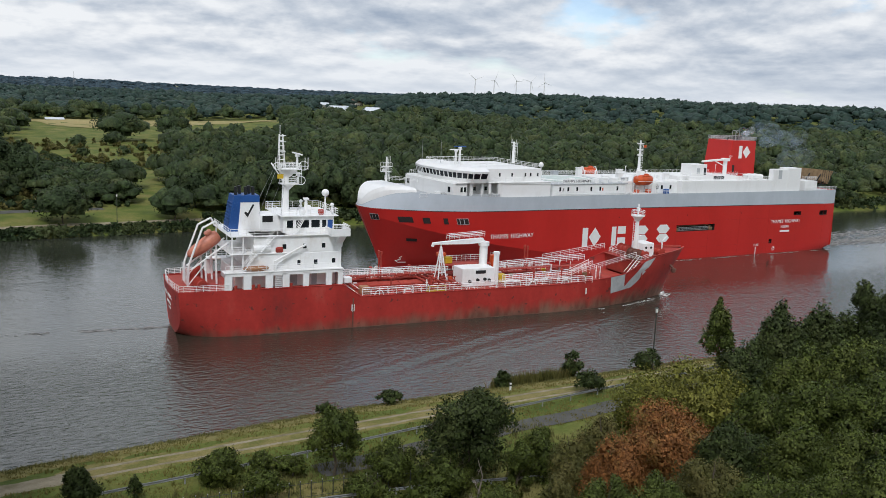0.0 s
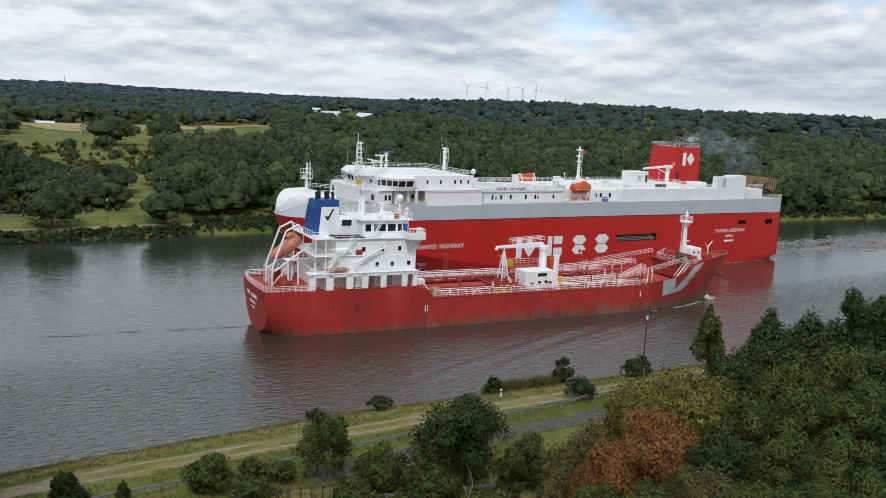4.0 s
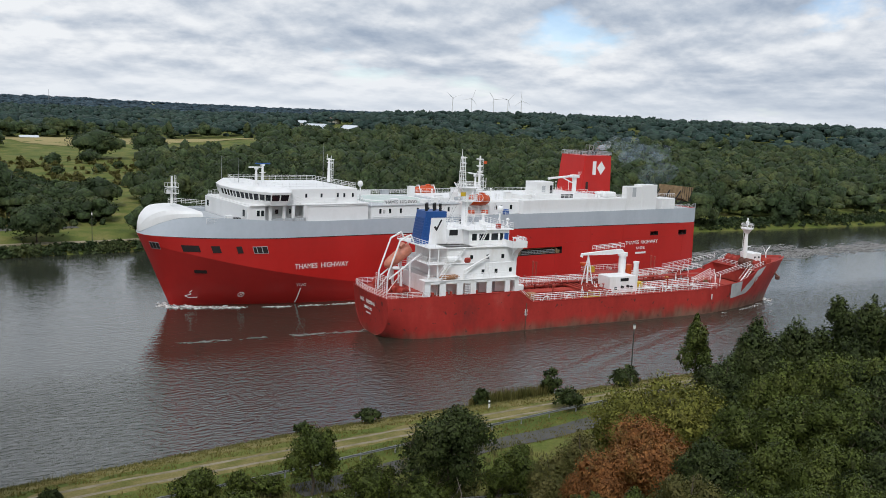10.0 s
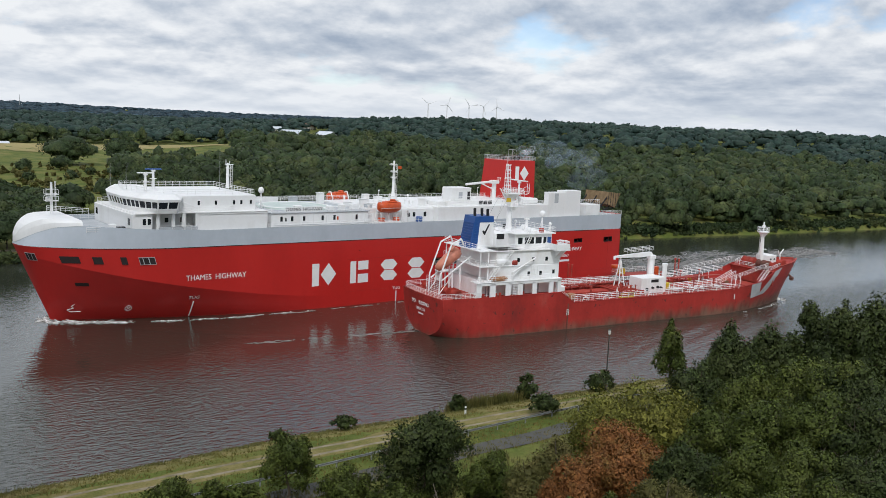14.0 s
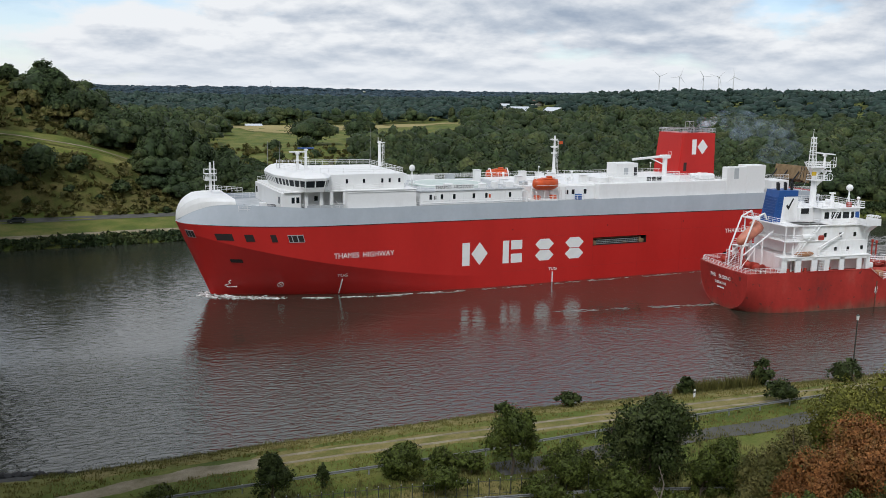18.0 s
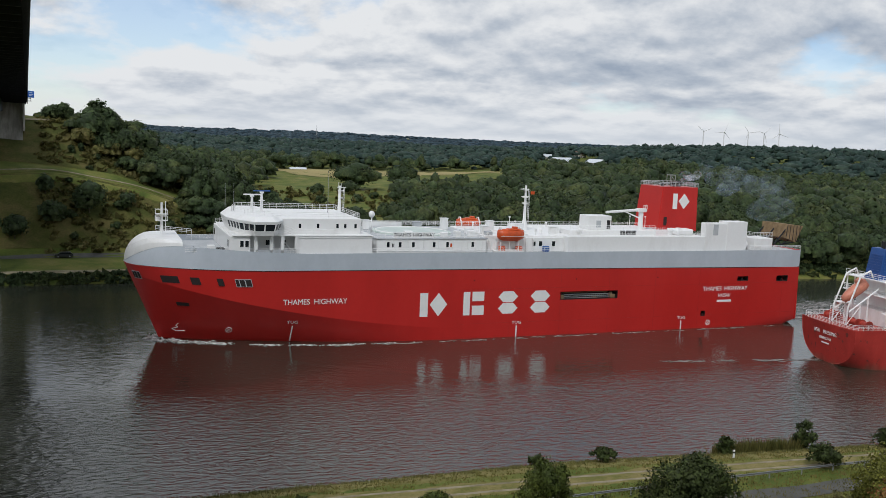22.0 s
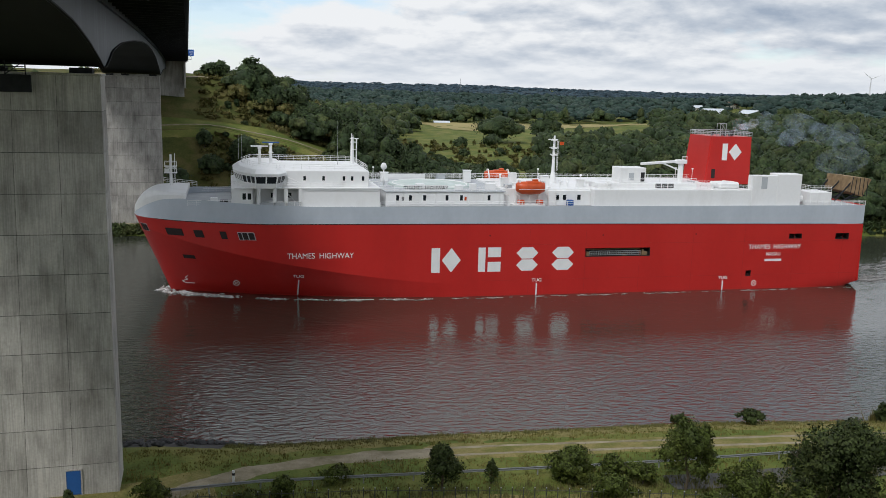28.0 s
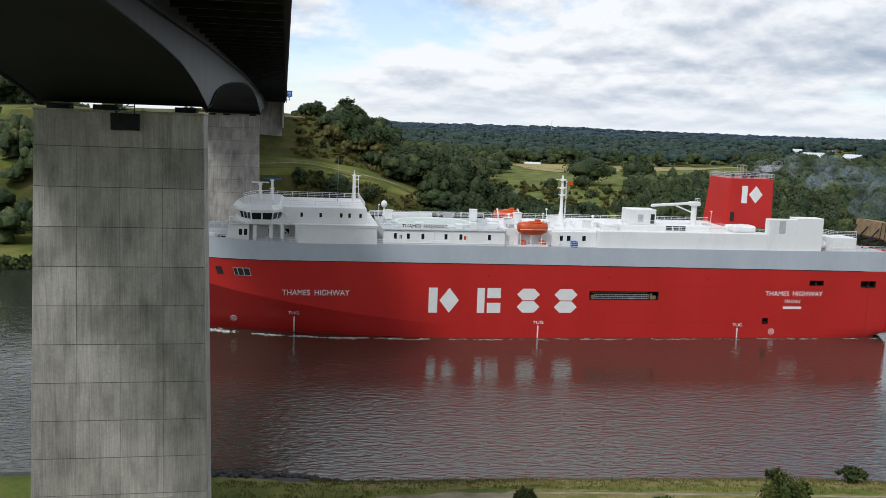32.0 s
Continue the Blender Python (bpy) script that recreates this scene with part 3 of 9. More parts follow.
def car_side(v, z):
    """Half breadth and x on the waterline at height z, v from 0 at x = 12 to 1 at the stem."""
    stem = 67.8 + 6.2 * np.clip(z, -3, 14.6) / 14.6 - 0.50 * max(0, z - 14.6)
    x = 12 + (stem - 12) * v
    top = 12.5 * (1 - np.clip((v - 0.56) / 0.44, 0, 1) ** 2.2) ** (1 / 2.0)
    low = 12.5 * (1 - v ** 1.75) ** 1.0
    zk = car_knuckle(v)
    b = np.clip((z + 0.4) / (zk + 0.4), 0, 1) ** 0.85
    b = b if z < zk else 1.0
    return x, low + (top - low) * b


CAR_OPEN = [(-24.2, -10.4, 7.3, 9.0), (-58.2, -55.2, 10.4, 11.45), (-69.4, -66.2, 10.2, 11.4), (-47.1, -45.9, 2.7, 3.9), (19.2, 21.0, 3.6, 4.6)]


def band_top(v):
    """Height of the grey paint, which rises to a hump at the bow and falls to the stem."""
    return float(np.interp(v, [0, 0.5, 0.68, 0.80, 0.88, 0.93, 0.95, 0.972, 0.985, 0.993, 1.0], [17.3, 17.3, 17.75, 18.2, 18.45, 18.1, 17.7, 16.9, 16.2, 15.6, 14.9]))


def car_hull(ship):
    xs = sorted({-73.0, -71, -60, -40, -30, 0, 6, 12} | {c for o in CAR_OPEN for c in o[:2] if c < 12})
    vv = [0.04, 0.08, 0.12, 0.16, 0.2, 0.26, 0.32, 0.38, 0.44, 0.5, 0.56, 0.62, 0.68, 0.73, 0.78, 0.82, 0.86, 0.89, 0.92, 0.945, 0.965, 0.98, 0.992, 1.0]
    zs = sorted({-3.0, -0.4, 0.0, 1.0, 2.0, 5.2, 6.3, 12.2, 12.8} | {c for o in CAR_OPEN for c in o[2:]})

    def pt(i, z):
        if i < len(xs):
            x = xs[i]
            hb = 12.5 - 0.5 * max(0, (-66 - x) / 7) ** 2
            if z < 1.2 and x < -60:
                x2 = max(x, -73 + (1.2 - z) * 2.2)
                return x2, hb - 0.4 * (1.2 - z)
            return x, hb
        return car_side(vv[i - len(xs)], z)
    n = len(xs) + len(vv)

    def skin(name, cols, lab, mat, side, skip=False):
        """A skin from columns of points, bottom to top."""
        h = len(cols[0])
        vs = [p for c in cols for p in c]
        fs = []
        for i in range(len(cols) - 1):
            for k in range(h - 1):
                if skip:
                    cx, cz = (cols[i][k][0] + cols[i + 1][k][0]) / 2, (cols[i][k][2] + cols[i][k + 1][2]) / 2
                    if side > 0 and any(o[0] < cx < o[1] and o[2] < cz < o[3] for o in CAR_OPEN):
                        continue
                fs.append((i * h + k, (i + 1) * h + k, (i + 1) * h + k + 1, i * h + k + 1))
        return mesh_object(name, vs, fs, mat, ship, lab, True)
    lab = "bright red painted hull side"
    for side in (1, -1):
        cols = []
        for i in range(len(xs)):
            cols.append([(pt(i, z)[0], side * pt(i, z)[1], z) for z in zs + [float(rg_line(xs[i]))]])
        skin("hull_side", cols, lab, M["red"], side, True)
        low, high, band = [], [], []
        for v in [0.0] + vv:
            zk, xr = car_knuckle(v), 12 + 60 * v
            zr = float(rg_line(xr))
            low.append([(car_side(v, z)[0], side * car_side(v, z)[1], z) for z in [-3, -0.4, 0.3] + [zk * f for f in (0.3, 0.45, 0.6, 0.75, 0.88, 0.96, 0.9999)]])
            high.append([(car_side(v, z)[0], side * car_side(v, z)[1], z) for z in [zk + (zr - zk) * f for f in (0, 0.3, 0.6, 1.0)]])
            band.append([(car_side(v, z)[0], side * car_side(v, z)[1], z) for z in [zr + (band_top(v) - zr) * f for f in (0, 0.33, 0.67, 1)]])
        skin("bow_hollow", low, "red hull below the bow crease", M["red"], side)
        skin("bow_side", high, lab, M["red"], side)
        stern = [[(pt(i, z)[0], side * pt(i, z)[1], z) for z in (float(rg_line(xs[i])), 15.2, 16.2, 17.3)] for i in range(len(xs))]
        skin("hull_band", stern[:-1] + band, "pale grey band along the top of the hull", M["grey"], side)
    # transom and decks
    bm = bmesh.new()
    pts = [(12.25, 1.2), (12.0, 13.35), (12.0, 17.3), (-12.0, 17.3), (-12.0, 13.35), (-12.25, 1.2), (-10, 0.2), (10, 0.2)]
    prism(bm, pts, "x", -73.0, -72.8)
    part("transom", bm, M["red"], ship)
    vs = [pt(i, 17.0) for i in range(n)]
    vs = [(x, y, 17.05) for x, y in vs] + [(x, -y, 17.05) for x, y in vs]
    fs = [(i, i + 1, n + i + 1, n + i) for i in range(n - 1)]
    mesh_object("weather_deck", vs, fs, M["deckgrey"], ship, "grey painted weather deck")
    # white rounded shelter over the bow
    bv = [0.87, 0.89, 0.91, 0.93, 0.945, 0.96, 0.972, 0.98, 0.987, 0.993, 0.998, 1.0]
    zc = [19.30, 19.34, 19.38, 19.42, 19.44, 19.35, 19.0, 18.6, 18.1, 17.4, 16.3, 15.5]
    vs, fs = [], []
    for v, z in zip(bv, zc):
        x, y = car_side(v, band_top(v))
        zb = band_top(v) - 0.05
        for f, g in ((1.004, 0), (0.985, 0.55), (0.90, 0.97), (0.45, 0.99), (0, 1), (-0.45, 0.99), (-0.90, 0.97), (-0.985, 0.55), (-1.004, 0)):
            vs.append((x + 0.05, y * f, zb + (z - zb) * g))
    fs = [(i * 9 + k, i * 9 + k + 1, i * 9 + k + 10, i * 9 + k + 9) for i in range(len(bv) - 1) for k in range(8)]
    fs.append(tuple(range(9)))
    mesh_object("bow_shelter", vs, fs, M["white"], ship, "white angular steel shelter over the bow", False)
    for side in (1, -1):
        bm = bmesh.new()
        line = [(-73 + 0.1, 12.0)] + [(float(x), 12.5) for x in (-66, -40, 0, 12)] + [car_side(v, 14.3) for v in vv]
        line = [(x, y, float(rg_line(x))) for x, y in line]
        for p0, p1 in zip(line, line[1:]):
            if math.dist(p0, p1) > 0.02:
                tube(bm, (p0[0], side * p0[1], p0[2]), (p1[0], side * p1[1], p1[2]), 0.07, 4)
        part("sheer_seam", bm, M["shadow_void"], ship, "dark seam between red and grey")
    # openings in the port side: dark recesses, shade in their colour, with gear in them
    for x0, x1, z0, z1 in CAR_OPEN:
        bm = bmesh.new()
        y0 = 12.49
        for a, b, c, d, e, f in ((x0, x1, y0 - 2.0, y0 - 1.9, z0, z1), (x0, x1, y0 - 1.9, y0, z0 - 0.06, z0), (x0, x1, y0 - 1.9, y0, z1, z1 + 0.06), (x0 - 0.06, x0, y0 - 1.9, y0, z0, z1), (x1, x1 + 0.06, y0 - 1.9, y0, z0, z1)):
            block(bm, a, b, c, d, e, f)
        rec = part("hull_opening", bm, M["shadow_void"], ship, "dark recessed opening in the hull side")
        if x1 - x0 > 8:
            bm = bmesh.new()
            for i in range(24):
                x = x0 + 1.9 + i * 0.47
                tube(bm, (x, 12.2, z0 + 0.25), (x, 12.2, z0 + 1.05), 0.035, 4)
            for z in (0.28, 0.66, 1.05):
                tube(bm, (x0 + 1.9, 12.2, z0 + z), (x0 + 12.7, 12.2, z0 + z), 0.05, 4)
            part("folded_ladder", bm, M["chrome"], rec, "stowed grey accommodation ladder")
            bm = bmesh.new()
            for x, w, h in ((x0 + 0.7, 0.35, 0.8), (x0 + 1.3, 0.2, 1.3), (x0 + 5.2, 0.5, 0.35), (x1 - 0.8, 0.3, 0.9)):
                block(bm, x - w, x + w, 11.4, 12.1, z0 + 0.05, z0 + h, 0.05)
            tube(bm, (x0 + 2, 11.9, z1 - 0.25), (x1 - 0.6, 11.9, z1 - 0.35), 0.07, 5)
            tube(bm, (x0 + 1, 12.0, z0 + 0.2), (x0 + 3.4, 12.0, z1 - 0.2), 0.06, 5)
            part("ladder_winch", bm, M["rust"], rec, "rusty winch gear of the ladder")
        else:
            bm = bmesh.new()
            tube(bm, ((x0 + x1) / 2, 12.3, z0), ((x0 + x1) / 2, 12.3, z0 + 0.5), 0.2, 8)
            part("fairlead", bm, M["black"], rec)
    # mooring openings round the flared bow: closed dark faces, their inner shade in the colour
    for v0, v1, z0, z1 in ((0.868, 0.915, 11.75, 13.0), (0.81, 0.835, 11.6, 12.9), (0.745, 0.762, 11.45, 12.8), (0.665, 0.712, 11.3, 12.7), (0.865, 0.9, 7.2, 7.9), (0.968, 0.988, 11.9, 13.3)):
        for side in (1, -1):
            c = [car_side(v, z) for v, z in ((v0, z0), (v1, z0), (v1, z1), (v0, z1))]
            zz = (z0, z0, z1, z1)
            bm = bmesh.new()
            outv = [bm.verts.new((x + 0.03, side * (y + 0.10), z)) for (x, y), z in zip(c, zz)]
            inn = [bm.verts.new((x - 0.3, side * (y - 0.7), z)) for (x, y), z in zip(c, zz)]
            bm.faces.new(outv)
            bm.faces.new(inn)
            for i in range(4):
                bm.faces.new((outv[i], outv[(i + 1) % 4], inn[(i + 1) % 4], inn[i]))
            hole = part("mooring_port", bm, M["shadow_void"] if not (v1 == 0.712 or v1 == 0.988) else M["deckgrey"], ship, "dark mooring port in the flared bow")
            if v1 in (0.712, 0.988):
                bm = bmesh.new()
                for f0, f1 in ((0.03, 0.36), (0.42, 0.72), (0.77, 0.97)):
                    (xa, ya), (xb, yb) = car_side(v0 + (v1 - v0) * f0, z0 + 0.1), car_side(v0 + (v1 - v0) * f1, z0 + 0.1)
                    (xc, yc), (xd, yd) = car_side(v0 + (v1 - v0) * f1, z1 - 0.1), car_side(v0 + (v1 - v0) * f0, z1 - 0.1)
                    bm.faces.new([bm.verts.new((px + 0.04, side * (py + 0.125), pz)) for px, py, pz in ((xa, ya, z0 + 0.1), (xb, yb, z0 + 0.1), (xc, yc, z1 - 0.1), (xd, yd, z1 - 0.1))])
                part("shutter", bm, M["shadow_void"], hole)
    # marks
    for side, yaw in ((1, 180), (-1, 0)):
        y = side * 12.5
        for x, z in ((-0.7, 2.6), (-40.8, 2.2)):
            lettering("TUG", 0.85, M["lettering"], ship, facing(x, y + side * 0.03, z + 0.3, yaw), 1.2)
            bm = bmesh.new()
            block(bm, x - 0.13, x + 0.13, y, y + side * 0.025, -0.2, z - 0.3)
            part("draught_mark", bm, M["lettering"], ship)
        bm = bmesh.new()
        for k in range(14):
            a, b = 2 * math.pi * k / 14, 2 * math.pi * (k + 1) / 14
            tube(bm, (-48 + 0.55 * math.cos(a), y, 1.2 + 0.55 * math.sin(a)), (-48 + 0.55 * math.cos(b), y, 1.2 + 0.55 * math.sin(b)), 0.05, 4)
        for a in (math.pi / 4, 3 * math.pi / 4):
            tube(bm, (-48 + 0.55 * math.cos(a), y, 1.2 + 0.55 * math.sin(a)), (-48 - 0.55 * math.cos(a), y, 1.2 - 0.55 * math.sin(a)), 0.045, 4)
        part("thruster_mark", bm, M["lettering"], ship, "white crossed circle painted on the hull")
        # marks that follow the flared bow: a bulb sign, a crossed circle and a tug point
        def on_bow(x, z):
            st = 67.8 + 6.2 * z / 14.6
            return Vector((x, side * (car_side((x - 12) / (st - 12), z)[1] + 0.05), z))
        bm = bmesh.new()
        ringp = [on_bow(55.8 + 0.55 * math.cos(k * math.pi / 6), 2.4 + 0.55 * math.sin(k * math.pi / 6)) for k in range(13)]
        pipe_run(bm, ringp, 0.06, 4)
        for a in (math.pi / 4, 3 * math.pi / 4):
            tube(bm, on_bow(55.8 + 0.5 * math.cos(a), 2.4 + 0.5 * math.sin(a)), on_bow(55.8 - 0.5 * math.cos(a), 2.4 - 0.5 * math.sin(a)), 0.05, 4)
        part("thruster_mark", bm, M["lettering"], ship, "white crossed circle painted on the bow")
        bm = bmesh.new()
        pipe_run(bm, [on_bow(x, z) for x, z in ((64.6, 3.3), (65.0, 2.9), (64.6, 2.5), (65.6, 2.1), (64.9, 1.7), (63.4, 1.8))], 0.07, 4)
        part("bulb_mark", bm, M["lettering"], ship, "white bulbous bow sign painted on the hull")
        bm = bmesh.new()
        pipe_run(bm, [on_bow(44.7, z) for z in (0.2, 0.8, 1.5, 2.2, 2.9, 3.5)], 0.13, 4)
        part("draught_mark", bm, M["lettering"], ship)
        q = on_bow(44.8, 4.3)
        tg = lettering("TUG", 0.85, M["lettering"], ship, facing(q.x, q.y, q.z, yaw), 1.2)
        mm, inv = tg.matrix_basis.copy(), tg.matrix_basis.inverted()
        for vert in tg.data.vertices:
            p = mm @ vert.co
            w = on_bow(p.x, p.z)
            vert.co = inv @ Vector((p.x, w.y + side * (0.02 if vert.co.z > 0 else -0.02), p.z))
        # the ship's name fore and aft, the port of registry, and bars for its number
        xa, ya = car_side(0.42, 8.3)
        xb, yb = car_side(0.56, 8.3)
        lean_yaw = math.degrees(math.atan2(ya - yb, xb - xa))
        xn, yn = car_side(0.487, 8.2)
        _, yu = car_side(0.487, 9.0)
        lean = math.degrees(math.atan2(yu - yn, 0.8))
        for ob in two_words("THAMES", "HIGHWAY", 1.45, M["lettering"], ship, facing(xn, side * (yn + 0.14), 8.3, yaw - side * lean_yaw, lean), 0.92, label="white painted ship's name"):
            # the letters follow the flare of the bow
            mm, inv = ob.matrix_basis.copy(), ob.matrix_basis.inverted()
            for vert in ob.data.vertices:
                p = mm @ vert.co
                stem = 67.8 + 6.2 * min(max(p.z, -3), 14.6) / 14.6
                _, hy = car_side((p.x - 12) / (stem - 12), p.z)
                vert.co = inv @ Vector((p.x, side * (hy + 0.05 + (0.02 if vert.co.z > 0 else -0.02)), p.z))
        two_words("THAMES", "HIGHWAY", 1.35, M["lettering"], ship, facing(-52.1, y + side * 0.03, 8.75, yaw), 1.0, label="white painted ship's name")
        lettering("NASSAU", 1.05, M["lettering"], ship, facing(-51.9, y + side * 0.03, 7.25, yaw), 0.85, label="white painted port of registry")
        bm = bmesh.new()
        block(bm, -53.9, -50.0, y, y + side * 0.02, 5.75, 6.25)
        part("number_bar", bm, M["lettering"], ship, "white painted number as a bar")
        # large white house mark on the side, as plain shapes
        bars = [(20.9, 14.6, 0), (11.7, 6.3, 1), (3.6, -0.8, 2), (-3.6, -8.1, 2)]
        for a, b, kind in bars:
            bm = bmesh.new()
            w, z0, z1 = a - b, 4.75, 9.45
            y0, y1 = y, y + side * 0.03
            block(bm, a - w * 0.36, a - w * 0.1, y0, y1, z0, z1) if kind < 2 else None
            if kind == 0:
                prism(bm, [(a - w * 0.42, 7.1), (a - w * 0.71, z1), (b, 7.1), (a - w * 0.71, z0)], "y", y0, y1)
            elif kind == 1:
                for z in (z0, z1 - 1.9):
                    block(bm, b + 0.4, a - w * 0.45, y0, y1, z, z + 1.9)
            else:
                for zc in (5.92, 8.28):
                    prism(bm, [(a, zc), (a - w * 0.25, zc + 1.1), (b + w * 0.25, zc + 1.1), (b, zc), (b + w * 0.25, zc - 1.1), (a - w * 0.25, zc - 1.1)], "y", y0, y1)
            part("house_mark", bm, M["lettering"], ship, "large white painted mark made of plain shapes")


def window_row(parent, xs, w, z0, z1, y, side):
    for x in xs:
        opening_panel(parent, x - w / 2, x + w / 2, z0, z1, y, side, M["glass"], "porthole", M["white"], 0.06)


def car_bridge(ship):
    """The wheelhouse block near the bow."""
    # long accommodation block behind the wheelhouse
    bm = bmesh.new()
    block(bm, 31.9, 50.5, -10.2, 10.2, 20.5, 23.6, 0.12)
    part("upper_house", bm, M["white"], ship)
    bm = bmesh.new()
    block(bm, 30.0, 44.2, -11.6, 11.6, 17.05, 20.5, 0.08)
    part("lower_house", bm, M["white"], ship, "plain white steel side wall")
    bm = bmesh.new()
    block(bm, 29.9, 44.3, -11.75, 11.75, 20.45, 20.62, 0.03)
    block(bm, 44.2, 56, -11.75, 11.75, 20.45, 20.62, 0.03)
    part("boat_deck", bm, M["white"], ship)
    bm = bmesh.new()
    block(bm, 44.2, 56.5, -8.6, 8.6, 17.05, 20.46, 0.08)
    part("forward_house", bm, M["white"], ship)
    for s in (1, -1):
        for x in (44.45, 47.0, 49.0, 51.8):
            bm = bmesh.new()
            block(bm, x - 0.32, x + 0.32, s * 11.2, s * 11.7, 17.05, 20.46, 0.05)
            part("pillar", bm, M["white"], ship)
        bm = bmesh.new()
        block(bm, 44.3, 51.8, s * 11.55, s * 11.7, 17.05, 18.0, 0.02)
        part("side_bulwark", bm, M["deckgrey"], ship)
        bm = bmesh.new()
        block(bm, 52.8, 56.5, s * 8.6, s * 11.4, 17.05, 20.46, 0.08)
        part("forward_side_house", bm, M["white"], ship)
        window_row(ship, (53.4, 54.3), 0.6, 18.5, 19.6, s * 11.4, s)
        bm = bmesh.new()
        block(bm, 56.5, 56.56, s * 9.2, s * 10.2, 18.4, 19.6)
        part("front_pane", bm, M["glass"], ship)
        railing(ship, [(44.4, s * 11.7, 20.6), (52.6, s * 12.6, 20.6), (56.4, s * 9.6, 20.6)], M["white"], 0.95, 1.2, 2, 0.03)
        window_row(ship, (46.2, 49.2), 0.7, 18.5, 19.4, s * 8.6, s)
        window_row(ship, (35.0, 36.5, 40.2, 43.6, 33.0), 0.45, 21.8, 22.6, s * 10.2, s)
        # slanted stair from the wing
        bm = bmesh.new()
        tube(bm, (49.0, s * 10.6, 22.4), (44.6, s * 10.9, 20.5), 0.09, 5)
        tube(bm, (49.0, s * 10.6, 23.4), (44.6, s * 10.9, 21.5), 0.06, 5)
        part("stair_rail", bm, M["white"], ship)
    # wheelhouse with wings: outline in plan
    plan = [(47.0, -10.2), (48.6, -13.2), (52.4, -13.2), (54.6, -9.5), (55.9, -4.0), (55.9, 4.0), (54.6, 9.5), (52.4, 13.2), (48.6, 13.2), (47.0, 10.2)]

    def ring(scale, z):
        return [((x - 51) * scale + 51, y * (1 + (scale - 1) * 0.35), z) for x, y in plan]

    def band(name, lower, upper, mat, cap=True):
        bm = bmesh.new()
        a, b = [bm.verts.new(p) for p in lower], [bm.verts.new(p) for p in upper]
        for i in range(len(a)):
            bm.faces.new((a[i], a[(i + 1) % len(a)], b[(i + 1) % len(a)], b[i]))
        if cap:
            bm.faces.new(a)
            bm.faces.new(b)
        return part(name, bm, mat, ship)
    band("wheelhouse_base", ring(0.88, 20.6), ring(0.94, 21.5), M["white"])
    band("wheelhouse_glazing", ring(0.935, 21.5), ring(1.01, 22.72), M["glass"])
    band("wheelhouse_brow", ring(1.04, 22.72), ring(1.06, 23.2), M["white"])
    band("wheelhouse_roof", ring(1.06, 23.2), ring(0.84, 23.95), M["white"])
    lo, hi = ring(0.94, 21.49), ring(1.015, 22.74)
    for i in range(len(lo)):
        a0, b0, a1, b1 = Vector(lo[i]), Vector(lo[(i + 1) % len(lo)]), Vector(hi[i]), Vector(hi[(i + 1) % len(lo)])
        n = max(1, round((b0 - a0).length / 1.5))
        for k in range(n):
            bm = bmesh.new()
            tube(bm, a0.lerp(b0, k / n), a1.lerp(b1, k / n), 0.13, 4)
            part("mullion", bm, M["white"], ship)
    railing(ship, [(32.2, 9.9, 23.6), (48.6, 9.9, 23.75), (52.8, 8.0, 23.95), (54.6, 0, 23.95), (52.8, -8.0, 23.95), (48.6, -9.9, 23.75), (32.2, -9.9, 23.6), (32.2, 9.9, 23.6)], M["white"], 1.0, 1.5)
    # radar posts and main mast on the roof
    for x, y, h in ((49.2, 1.5, 3.0), (51.3, 3.2, 2.4)):
        bm = bmesh.new()
        tube(bm, (x, y, 24.1), (x, y, 24.5 + h), 0.32, 8, 0.22)
        block(bm, x - 0.5, x + 0.5, y - 0.5, y + 0.5, 24.3 + h * 0.6, 24.4 + h * 0.6)
        block(bm, x - 0.35, x + 0.35, y - 0.35, y + 0.35, 24.5 + h, 24.85 + h, 0.05)
        post = part("radar_post", bm, M["white"], ship)
        bm = bmesh.new()
        block(bm, x - 1.6, x + 1.6, y - 0.18, y + 0.18, 24.85 + h, 25.08 + h, 0.05)
        part("scanner", bm, M["bluepaint"] if h > 2.5 else M["white"], post)
    bm = bmesh.new()
    tube(bm, (33.8, 1.0, 24.1), (33.8, 1.0, 29.2), 0.38, 8, 0.26)
    for z, w in ((28.9, 1.2), (28.2, 0.9), (26.8, 0.7)):
        tube(bm, (33.8, 1 - w, z), (33.8, 1 + w, z), 0.09, 5)
        tube(bm, (33.8 - w, 1, z), (33.8 + w * 0.4, 1, z), 0.09, 5)
    for k in range(9):
        z = 24.5 + k * 0.5
        tube(bm, (33.0, 0.6, z), (33.0, 1.4, z), 0.04, 4)
    for y in (0.6, 1.4):
        tube(bm, (33.0, y, 24.2), (33.0, y, 28.8), 0.05, 4)
    tube(bm, (33.8, 1.9, 28.9), (33.8, 1.9, 29.7), 0.06, 5)
    tube(bm, (33.8, 0.1, 28.9), (33.8, 0.1, 29.9), 0.06, 5)
    part("main_mast", bm, M["white"], ship, "white lattice signal mast")
    for x, y, h in ((37.0, 4.5, 8.0), (54.5, 2.0, 5.0), (55.0, -6.0, 4.5)):
        bm = bmesh.new()
        tube(bm, (x, y, 24.2), (x, y, 24.4 + h), 0.05, 5, 0.02)
        part("whip_aerial", bm, M["chrome"], ship)
    bm = bmesh.new()
    tube(bm, (28.3, 5, 20.4), (28.3, 5, 23.4), 0.16, 8, 0.12)
    for a in (0, 2.1, 4.2):
        tube(bm, (28.3 + 0.9 * math.cos(a), 5 + 0.9 * math.sin(a), 20.4), (28.3, 5, 22.4), 0.05, 4)
    ball(bm, (28.3, 5, 24.0), 0.6, 14, (1, 1, 1.15))
    part("satellite_dome", bm, M["white"], ship, "white satellite dome on a post", True)


